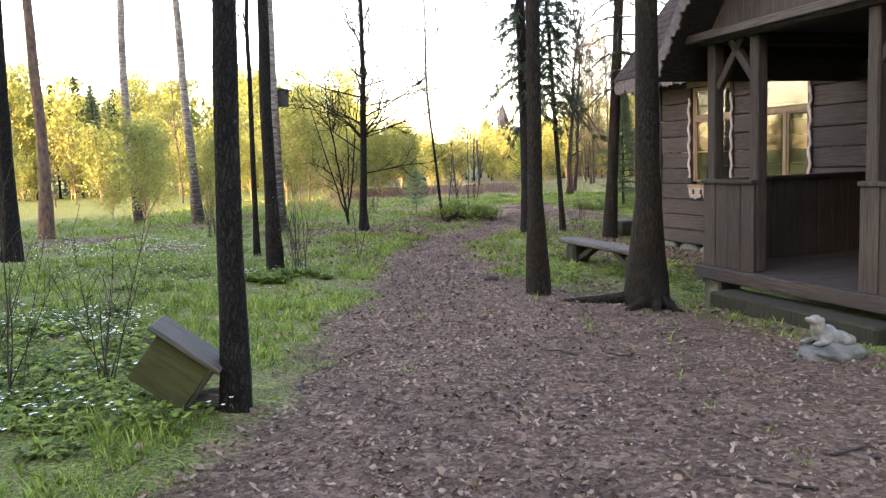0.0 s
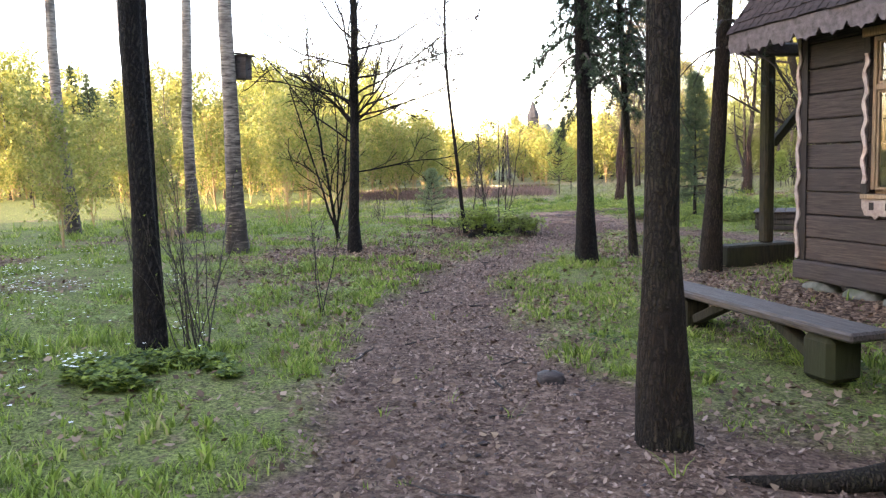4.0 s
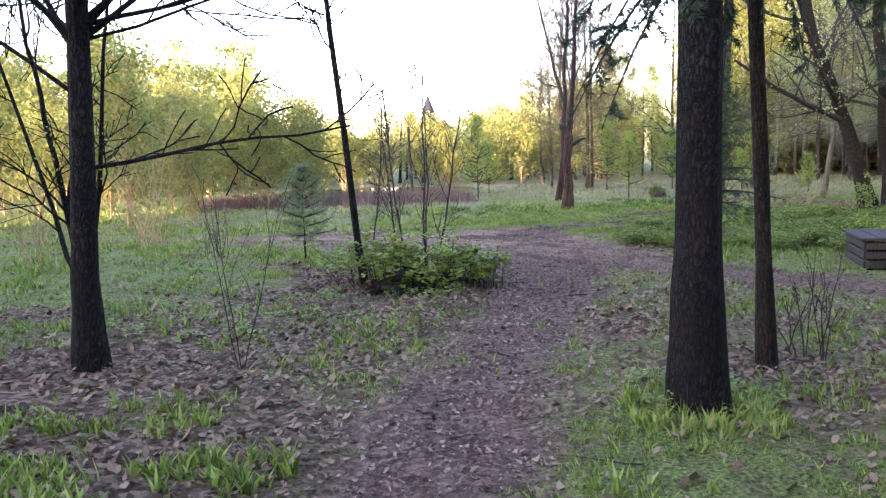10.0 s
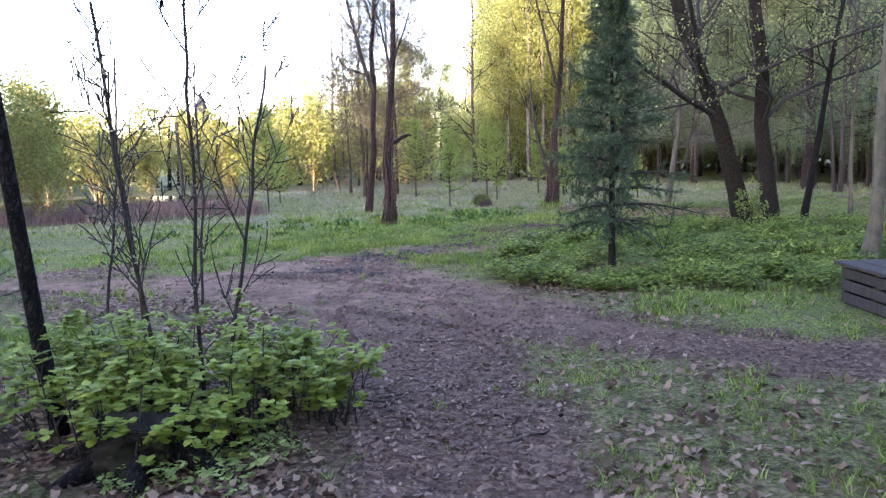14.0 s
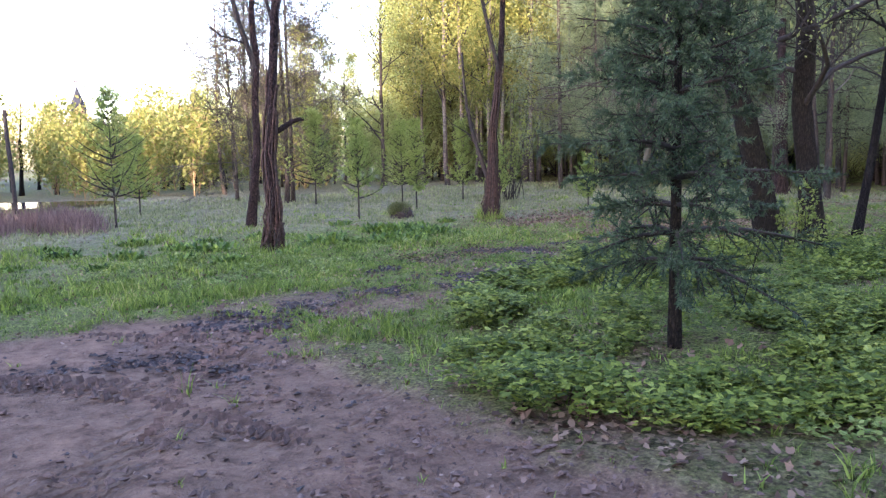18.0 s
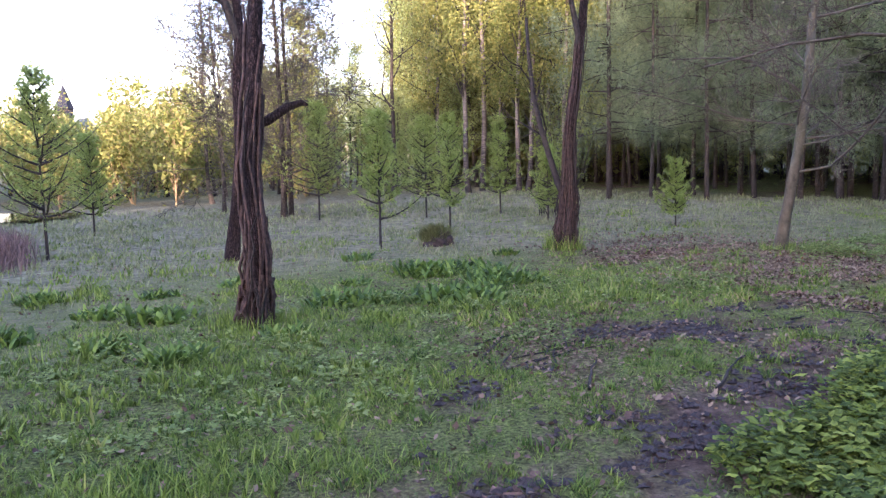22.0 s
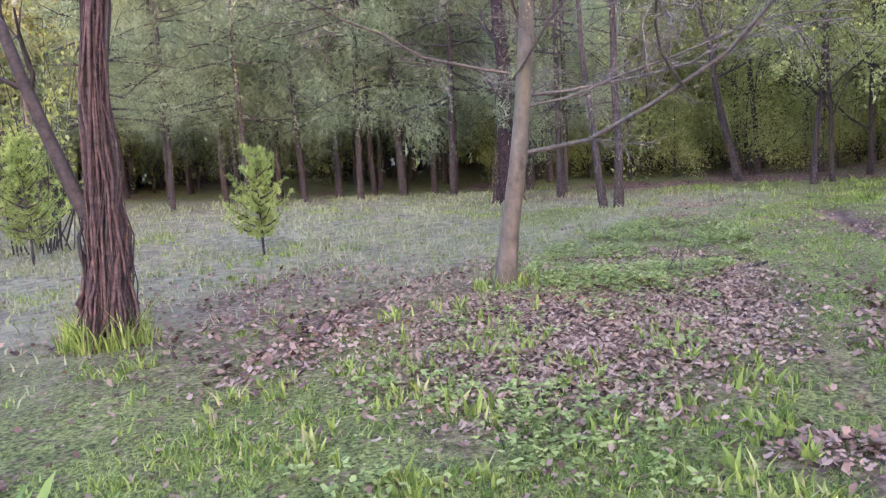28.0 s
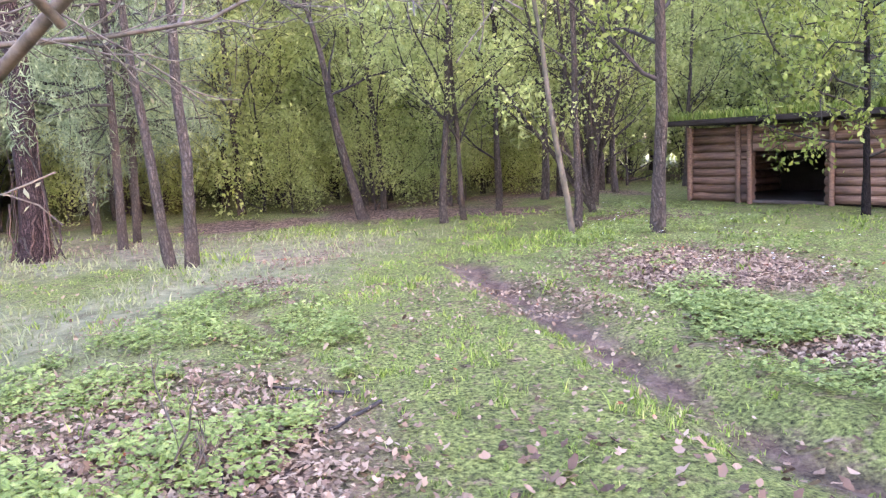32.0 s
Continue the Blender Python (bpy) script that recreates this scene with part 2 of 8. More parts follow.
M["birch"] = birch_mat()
M["stump_moss"] = grain_mat("rotten_mossy_stump", (0.004, 0.0035, 0.003), (0.036, 0.028, 0.018), 16, (1, 1, 0.5), 0.95, 0.9, 0.05, (0.03, 0.034, 0.009))
M["wood_old"] = grain_mat("weathered_grey_brown_timber", (0.014, 0.011, 0.010), (0.068, 0.053, 0.047), 9, (0.35, 6, 6), rough=0.8, bumps=0.6, dist=0.01, stain=(0.034, 0.028, 0.025))
# dark timber, with the shade under porch and eaves put into its colour
M["wood_dark"] = grain_mat("dark_shaded_timber", (0.008, 0.0065, 0.006), (0.03, 0.024, 0.021), 9, (6, 6, 0.35), rough=0.75, bumps=0.4, dist=0.008)
M["wood_post"] = grain_mat("brown_upright_timber", (0.015, 0.0115, 0.0095), (0.06, 0.048, 0.04), 9, (7, 7, 0.3), rough=0.8, bumps=0.5, dist=0.008)
M["wood_moss"] = grain_mat("mossy_old_timber", (0.009, 0.008, 0.006), (0.038, 0.034, 0.02), 9, (5, 5, 0.5), rough=0.9, bumps=0.5, dist=0.01, stain=(0.026, 0.029, 0.010))
M["bench"] = grain_mat("worn_bench_timber", (0.026, 0.021, 0.018), (0.1, 0.084, 0.073), 8, (0.4, 6, 6), rough=0.75, bumps=0.5, dist=0.008)
M["window_wood"] = grain_mat("honey_coloured_window_wood", (0.13, 0.085, 0.05), (0.28, 0.195, 0.12), 10, (5, 5, 0.5), rough=0.55, bumps=0.15)
M["trim_pale"] = grain_mat("pale_carved_trim", (0.2, 0.15, 0.13), (0.4, 0.33, 0.29), 12, rough=0.7, bumps=0.2)
# weathered eave and verge trim, its colour darkened for the shadow it hangs in
M["trim_dark"] = grain_mat("weathered_shaded_trim", (0.05, 0.042, 0.042), (0.13, 0.11, 0.11), 12, rough=0.8, bumps=0.3)
M["shingle"] = grain_mat("weathered_roof_shingle", (0.010, 0.007, 0.0065), (0.045, 0.032, 0.029), 12, (1, 1, 3), rough=0.9, bumps=0.6, dist=0.01, stain=(0.03, 0.027, 0.019))
M["log_hut"] = grain_mat("debarked_hut_log", (0.085, 0.048, 0.034), (0.24, 0.145, 0.10), 7, (0.4, 5, 5), rough=0.8, bumps=0.5, dist=0.01, stain=(0.07, 0.045, 0.035))
M["stone"] = grain_mat("mossy_field_stone", (0.07, 0.068, 0.06), (0.19, 0.185, 0.165), 7, rough=0.9, bumps=0.6, dist=0.02, stain=(0.05, 0.065, 0.024))
M["statue"] = grain_mat("weathered_white_statue", (0.10, 0.098, 0.09), (0.29, 0.28, 0.265), 9, rough=0.85, bumps=0.4, dist=0.01, stain=(0.08, 0.088, 0.045))
M["box_green"] = grain_mat("green_mossy_board", (0.02, 0.022, 0.007), (0.05, 0.052, 0.018), 8, (0.5, 5, 5), rough=0.85, bumps=0.3, dist=0.005)
M["roof_pale"] = grain_mat("pale_weathered_metal_roof", (0.10, 0.12, 0.115), (0.15, 0.175, 0.165), 1.5, bumps=0.1)
M["tussock"] = leaf_mat("tussock_blade", [(0.0, (0.05, 0.065, 0.02)), (0.6, (0.12, 0.15, 0.05)), (1.0, (0.26, 0.22, 0.11))], 0.2)
M["vine"] = grain_mat("dead_vine", (0.02, 0.012, 0.010), (0.10, 0.063, 0.05), 20, rough=0.85, bumps=0.3)
# far walls, tower and roofs: the shade they stand in is in these colours
M["wall_far"] = grain_mat("dark_far_timber_wall", (0.018, 0.016, 0.015), (0.04, 0.034, 0.03), 3)
M["plaster"] = grain_mat("shaded_slate_tower_cladding", (0.010, 0.012, 0.017), (0.022, 0.025, 0.034), 2, bumps=0.2)
M["roof_far"] = grain_mat("far_roof_tiles", (0.03, 0.026, 0.024), (0.06, 0.052, 0.046), 3)
M["white"] = grain_mat("white_paint", (0.3, 0.3, 0.29), (0.42, 0.42, 0.41), 5, bumps=0.1)
# near-black stand-in for shade inside rooms, the hut, the nest hole and panes
M["interior_shade"] = grain_mat("interior_shade_dark", (0.02, 0.018, 0.016), (0.04, 0.035, 0.03), 4, bumps=0.1)
M["metal"] = grain_mat("rusty_iron", (0.05, 0.035, 0.03), (0.12, 0.09, 0.08), 20, bumps=0.3)


def glass_mat():
    m, nt, bs = base_mat("window_glass", 0.015, 0.5)
    bs.inputs["Base Color"].default_value = (0.9, 0.93, 0.92, 1)
    bs.inputs["Transmission Weight"].default_value = 1.0
    bs.inputs["IOR"].default_value = 1.7
    return m


def water_mat():
    m, nt, bs = base_mat("pond_water", 0.06, 0.5)
    bs.inputs["Base Color"].default_value = (0.03, 0.035, 0.03, 1)
    bump(nt, bs, noise_out(nt, 3, 3), 0.05, 0.02)
    return m


M["glass"], M["water"] = glass_mat(), water_mat()
M["grass"] = leaf_mat("grass_blade", [(0.0, (0.03, 0.055, 0.009)), (0.45, (0.125, 0.195, 0.03)), (0.85, (0.25, 0.335, 0.065)), (1.0, (0.35, 0.32, 0.14))], 0.25)
# meadow blades, their colour paled in place of mist
M["grass_pale"] = leaf_mat("mist_paled_grass_blade", [(0.0, (0.11, 0.125, 0.05)), (0.5, (0.2, 0.23, 0.10)), (1.0, (0.32, 0.335, 0.175))], 0.25)
M["herb"] = leaf_mat("herb_leaf", [(0.0, (0.02, 0.046, 0.009)), (0.45, (0.11, 0.162, 0.027)), (0.8, (0.25, 0.315, 0.052)), (1.0, (0.33, 0.39, 0.09))], 0.35)
M["herb_yellow"] = leaf_mat("yellow_green_herb_leaf", [(0.0, (0.065, 0.105, 0.022)), (0.5, (0.165, 0.23, 0.055)), (1.0, (0.285, 0.35, 0.11))], 0.3)
M["dock"] = leaf_mat("dock_leaf", [(0.0, (0.02, 0.05, 0.01)), (0.5, (0.10, 0.18, 0.03)), (1.0, (0.27, 0.37, 0.07))], 0.3, 0.5)
M["petal"] = leaf_mat("white_petal", [(0.0, (0.72, 0.74, 0.7)), (1.0, (0.85, 0.86, 0.83))], 0.3)
M["dead_leaf"] = leaf_mat("fallen_leaf", [(0.0, (0.03, 0.017, 0.011)), (0.35, (0.12, 0.072, 0.046)), (0.7, (0.25, 0.17, 0.112)), (0.95, (0.3, 0.22, 0.155)), (1.0, (0.22, 0.08, 0.04))], 0.12, 0.85)
M["dead_red"] = leaf_mat("red_brown_fallen_leaf", [(0.0, (0.055, 0.028, 0.017)), (0.3, (0.14, 0.088, 0.054)), (0.7, (0.255, 0.182, 0.118)), (0.95, (0.33, 0.25, 0.17)), (1.0, (0.24, 0.075, 0.03))], 0.12, 0.8)
M["chip"] = leaf_mat("bark_chip", [(0.0, (0.02, 0.012, 0.010)), (0.45, (0.105, 0.066, 0.052)), (0.8, (0.22, 0.148, 0.112)), (1.0, (0.32, 0.23, 0.18))], 0.0, 0.9)
M["leaf_young"] = leaf_mat("young_yellow_green_leaf", [(0.0, (0.09, 0.135, 0.025)), (0.5, (0.18, 0.24, 0.05)), (1.0, (0.30, 0.345, 0.095))], 0.45)
M["leaf_bush"] = leaf_mat("bright_bush_leaf", [(0.0, (0.12, 0.175, 0.028)), (0.5, (0.24, 0.325, 0.05)), (1.0, (0.38, 0.46, 0.09))], 0.45)
M["leaf_birch"] = leaf_mat("birch_leaf", [(0.0, (0.10, 0.133, 0.03)), (0.5, (0.195, 0.215, 0.055)), (1.0, (0.32, 0.31, 0.09))], 0.45)
M["leaf_green"] = leaf_mat("spring_green_leaf", [(0.0, (0.17, 0.215, 0.07)), (0.5, (0.32, 0.38, 0.125)), (1.0, (0.46, 0.52, 0.2))], 0.5)
M["leaf_olive"] = leaf_mat("olive_bud_leaf", [(0.0, (0.075, 0.085, 0.03)), (0.5, (0.14, 0.15, 0.055)), (1.0, (0.23, 0.23, 0.09))], 0.4)
M["bud"] = leaf_mat("pale_bud", [(0.0, (0.13, 0.13, 0.07)), (1.0, (0.26, 0.27, 0.16))], 0.3)
M["needle"] = leaf_mat("spruce_needle", [(0.0, (0.014, 0.03, 0.016)), (0.5, (0.03, 0.058, 0.03)), (1.0, (0.062, 0.10, 0.05))], 0.15)
M["needle_fir"] = leaf_mat("fir_needle", [(0.0, (0.02, 0.046, 0.025)), (0.5, (0.052, 0.096, 0.048)), (1.0, (0.115, 0.165, 0.08))], 0.2)
M["needle_grey"] = leaf_mat("pine_needle", [(0.0, (0.11, 0.15, 0.08)), (0.5, (0.19, 0.255, 0.13)), (1.0, (0.28, 0.35, 0.19))], 0.45)
M["needle_larch"] = leaf_mat("larch_needle", [(0.0, (0.15, 0.24, 0.055)), (0.5, (0.26, 0.36, 0.09)), (1.0, (0.38, 0.47, 0.14))], 0.45)
M["clod"] = grain_mat("wet_soil_clod", (0.012, 0.008, 0.008), (0.07, 0.05, 0.047), 30, rough=0.6, bumps=0.6)
M["reed"] = leaf_mat("red_brown_reed", [(0.0, (0.085, 0.055, 0.05)), (0.5, (0.17, 0.115, 0.10)), (1.0, (0.27, 0.2, 0.17))], 0.15)
M["dry_grass"] = leaf_mat("dry_straw", [(0.0, (0.15, 0.12, 0.06)), (0.5, (0.27, 0.225, 0.13)), (1.0, (0.38, 0.34, 0.22))], 0.2)


# ---- geometry helpers ----
def link_np(name, V, F, material, parent=None, smooth=True):
    me = bpy.data.meshes.new(name)
    V, F = np.asarray(V, np.float32), np.asarray(F, np.int32)
    me.vertices.add(len(V))
    me.vertices.foreach_set("co", V.ravel())
    nf, k = F.shape
    me.loops.add(nf * k)
    me.loops.foreach_set("vertex_index", F.ravel())
    me.polygons.add(nf)
    me.polygons.foreach_set("loop_start", np.arange(0, nf * k, k, dtype=np.int32))
    me.polygons.foreach_set("use_smooth", np.full(nf, smooth, bool))
    me.materials.append(material)
    me.update(calc_edges=True)
    ob = new(name, me)
    ob.parent = parent
    return ob


def bulk(ob):
    """Marks a joined rest of pieces too small to pick apart."""
    ob["kind"] = "stuff"
    return ob


def part(name, bm, material, parent, label=""):
    """A bmesh as one mesh under a thing or a part."""
    me = bpy.data.meshes.new(name)
    bm.to_mesh(me)
    bm.free()
    me.materials.append(material)
    ob = new(name, me)
    ob.parent = parent
    if label:
        ob["label"] = label
    return ob


def empty(name, m, label, category, group=""):
    e = new(name)
    e.matrix_world = m
    return tagged(e, label, category, group)


def box(x0, x1, y0, y1, z0, z1, bevel=0.0, bm=None):
    b = bm or bmesh.new()
    r = bmesh.ops.create_cube(b, size=1.0)
    for v in r["verts"]:
        v.co = Vector(((x0 + x1) / 2 + v.co.x * (x1 - x0), (y0 + y1) / 2 + v.co.y * (y1 - y0), (z0 + z1) / 2 + v.co.z * (z1 - z0)))
    if bevel:
        es = list({e for v in r["verts"] for e in v.link_edges})
        bmesh.ops.bevel(b, geom=es, offset=bevel, segments=1, affect="EDGES")
    return b


def beam_between(a, b, w, h, bevel=0.01):
    """A squared timber from a to b."""
    a, b = Vector(a), Vector(b)
    d = b - a
    bm = box(0, d.length, -w / 2, w / 2, -h / 2, h / 2, bevel)
    bm.transform(Matrix.Translation(a) @ d.to_track_quat("X", "Z").to_matrix().to_4x4())
    return bm


def tubes(P, R, m):
    """Batch of tubes: P (N, k, 3) centre lines, R (N, k) radii, m sides."""
    N, k, _ = P.shape
    T = np.gradient(P, axis=1)
    T /= np.linalg.norm(T, axis=2, keepdims=True) + 1e-9
    ref = np.zeros_like(T[:, :1]) + np.array([0.31, 0.95, 0.05])
    flat = np.abs(T[:, :1, 1:2]) > 0.8
    ref = np.where(flat, np.array([0.95, 0.1, 0.3]), ref)
    A = np.cross(T, np.broadcast_to(ref, T.shape))
    A /= np.linalg.norm(A, axis=2, keepdims=True) + 1e-9
    B = np.cross(T, A)
    ang = np.arange(m) * 2 * np.pi / m
    V = P[:, :, None] + R[:, :, None, None] * (np.cos(ang)[:, None] * A[:, :, None] + np.sin(ang)[:, None] * B[:, :, None])
    i = np.arange(N)[:, None, None] * k * m + np.arange(k - 1)[None, :, None] * m
    j, j2 = np.arange(m)[None, None], (np.arange(m)[None, None] + 1) % m
    F = np.stack([i + j, i + j2, i + m + j2, i + m + j], -1).reshape(-1, 4)
    return V.reshape(-1, 3), F


def join_np(parts):
    Vs, Fs, o = [], [], 0
    for V, F in parts:
        Vs.append(V)
        Fs.append(F + o)
        o += len(V)
    return np.concatenate(Vs), np.concatenate(Fs)


def unit(v):
    return v / (np.linalg.norm(v, axis=-1, keepdims=True) + 1e-9)


def grow(rs, P, R, n, t0, t1, length, angle, up, wiggle, k=5, thin=0.5, spread=0.35):
    """n child branches on each of the branches P: start, direction, bent path. angle from the parent in degrees."""
    N, kp, _ = P.shape
    t = np.sort(rs.uniform(t0, t1, (N, n)), 1) * (kp - 1)
    i = np.minimum(t.astype(int), kp - 2)
    f = (t - i)[..., None]
    r = np.arange(N)[:, None]
    start = P[r, i] * (1 - f) + P[r, i + 1] * f
    rad = R[r, i] * (1 - f[..., 0]) + R[r, i + 1] * f[..., 0]
    tang = unit(P[r, i + 1] - P[r, i])
    side = unit(np.cross(tang, unit(rs.normal(size=tang.shape))))
    a = np.radians(angle + rs.normal(0, 10, (N, n)))[..., None]
    d = unit(tang * np.cos(a) + side * np.sin(a) + np.array([0, 0, up]) * 0.5)
    L = length * (1 - spread * (t / (kp - 1) - t0) / max(t1 - t0, 1e-3)) * rs.uniform(0.65, 1.2, (N, n))
    pts = [start]
    for s in range(1, k):
        d = unit(d + rs.normal(0, wiggle, d.shape) + np.array([0, 0, up]) * 0.18)
        pts.append(pts[-1] + d * (L / (k - 1))[..., None])
    Q = np.stack(pts, 2).reshape(N * n, k, 3)
    q = (rad * thin)[..., None] * np.linspace(1, 0.35, k)
    return Q, np.maximum(q.reshape(N * n, k), 0.0015)


def leaves(rs, C, size, droop=0.0, aspect=0.55, normal_up=0.0):
    """Pointed leaves, each a folded pair of triangles joined to a quad, at the centres C."""
    N = len(C)
    d = unit(rs.normal(size=(N, 3)) + np.array([0, 0, -droop]))
    nrm = unit(rs.normal(size=(N, 3)) + np.array([0, 0, normal_up]))
    s = unit(np.cross(d, nrm))
    up = np.cross(s, d)
    L = size * rs.uniform(0.6, 1.35, (N, 1))
    w = L * aspect * 0.5
    V = np.stack([C, C + d * L * 0.5 + s * w + up * w * 0.3, C + d * L, C + d * L * 0.5 - s * w + up * w * 0.3], 1).reshape(-1, 3)
    F = np.arange(N * 4).reshape(N, 4)
    return V, F


def along(rs, P, n, jitter):
    N, k, _ = P.shape
    t = rs.uniform(0.1, 1.0, (N, n)) * (k - 1)
    i = np.minimum(t.astype(int), k - 2)
    f = (t - i)[..., None]
    r = np.arange(N)[:, None]
    C = (P[r, i] * (1 - f) + P[r, i + 1] * f).reshape(-1, 3)
    return C + rs.normal(0, jitter, C.shape)


# ---- plan of the ground ----
def sstep(a, b, v):
    u = np.clip((np.asarray(v, float) - a) / (b - a), 0, 1)
    return u * u * (3 - 2 * u)


def ground_z(x, y):
    x, y = np.asarray(x, float), np.asarray(y, float)
    z = -0.26 * sstep(0, 14, y) - (0.025 * np.clip(x, 0, 4) + 0.045 * np.clip(x, -6, 0)) * sstep(4, 12, y) * (1 - sstep(24, 32, y)) + 0.08 * sstep(15, 22, x)
    z = z - 0.085 * (1 - sstep(-0.12, 0.22, near_line(x, y, DITCH)))
    return z - 0.06 * (np.clip(x, 1, 4) - 1) * sstep(3, 8, y) * (1 - sstep(11, 16, y))


def hash2(ix, iy, seed):
    h = (ix.astype(np.int64) * 374761393 + iy.astype(np.int64) * 668265263 + seed * 1442695041) & 0x7FFFFFFF
    h = ((h ^ (h >> 13)) * 1274126177) & 0x7FFFFFFF
    return ((h ^ (h >> 16)) & 0xFFFF) / 65535.0


def vnoise(x, y, scale, seed=0):
    x, y = np.asarray(x, float) * scale, np.asarray(y, float) * scale
    ix, iy = np.floor(x), np.floor(y)
    fx, fy = x - ix, y - iy
    fx, fy = fx * fx * (3 - 2 * fx), fy * fy * (3 - 2 * fy)
    a, b = hash2(ix, iy, seed), hash2(ix + 1, iy, seed)
    c, d = hash2(ix, iy + 1, seed), hash2(ix + 1, iy + 1, seed)
    return (a * (1 - fx) + b * fx) * (1 - fy) + (c * (1 - fx) + d * fx) * fy


def fbm(x, y, scale, seed=0, octaves=4):
    v, amp, tot = 0, 1.0, 0
    for o in range(octaves):
        v = v + amp * vnoise(x, y, scale * 2 ** o, seed + o * 17)
        tot += amp
        amp *= 0.55
    return v / tot


def near_line(x, y, pts):
    """Signed distance to a band along a line: points (x, y, half width); under 0 inside."""
    best = np.full(np.shape(x), 1e9)
    for (ax, ay, aw), (bx, by, bw) in zip(pts[:-1], pts[1:]):
        dx, dy = bx - ax, by - ay
        t = np.clip(((x - ax) * dx + (y - ay) * dy) / (dx * dx + dy * dy), 0, 1)
        d = np.hypot(x - ax - t * dx, y - ay - t * dy) - (aw + (bw - aw) * t)
        best = np.minimum(best, d)
    return best


FOOTPATH = [(1.2, -14, 2.6), (1.05, 0, 2.35), (1.15, 6, 2.5), (0.9, 8.6, 2.1), (0.25, 11, 1.3), (-0.2, 13.5, 0.75), (-0.15, 16, 0.65), (0.4, 18.6, 0.7), (1.55, 21.3, 0.6), (2.3, 24, 0.8), (2.95, 26.5, 1.05), (3.0, 30.2, 1.3)]
CART_TRACK = [(-30, 37, 0.1), (-12, 34, 0.15), (-2.2, 31.2, 0.35), (0.6, 30, 0.9), (2.9, 29, 1.6), (3.6, 27, 1.1), (4.6, 24.9, 0.65), (5.8, 23.2, 0.6), (7.6, 20.8, 0.7), (11, 17, 0.8), (20, 10, 0.8)]
RUTS = [(2.4, 30.7, 0.25), (3.6, 29.8, 0.35), (4.9, 31.9, 0.3), (6.0, 31.6, 0.35), (7.5, 31.8, 0.45), (9.3, 32.0, 0.5), (11, 31.8, 0.45)]
WHEEL_B = [(6.6, 33.2, 0.2), (7.6, 33.7, 0.25), (9.4, 33.45, 0.4), (11.0, 33.1, 0.3), (13.0, 32.4, 0.25)]
DITCH = [(13.2, 32.0, 0.25), (15, 32.65, 0.22), (17, 33.05, 0.22), (19, 33.45, 0.18), (21, 33.9, 0.1)]
WHEEL_A = [(3.4, 30.3, 0.10), (6.9, 33.2, 0.16), (9.4, 34.0, 0.14), (11.5, 33.8, 0.12), (15.2, 35.0, 0.10), (20, 36.0, 0.08)]
TYRES_A = [(-8, 33.2, 0.62), (-1, 31.0, 0.62), (2.2, 29.2, 0.62), (3.7, 26.6, 0.6), (5.2, 24.0, 0.6), (7.6, 20.8, 0.6)]
TYRES_B = [(2.6, 24.5, 0.6), (3.1, 27.5, 0.6), (4.3, 29.8, 0.62), (6.6, 31.4, 0.62), (10, 32.4, 0.62), (14, 32.6, 0.6)]
FOOT_STRIP = [(19.0, 36.1, 0.02), (16.7, 35.0, 0.0), (15.3, 34.5, 0.02), (14.3, 34.3, 0.03), (12.9, 34.1, 0.03), (11.6, 33.9, 0.03)]
TURF_STRIP = [(11.5, 33.2, 0.5), (13.5, 33.4, 0.55), (15.5, 33.65, 0.5), (17.5, 34.3, 0.5), (20.0, 35.0, 0.6)]
WALKED = [(0, -3, 0), (0.1, 10, 0), (0, 17, 0), (1.7, 22.2, 0), (3.5, 28, 0), (6, 32.5, 0), (9, 34.6, 0), (12, 34.3, 0), (15, 34, 0)]


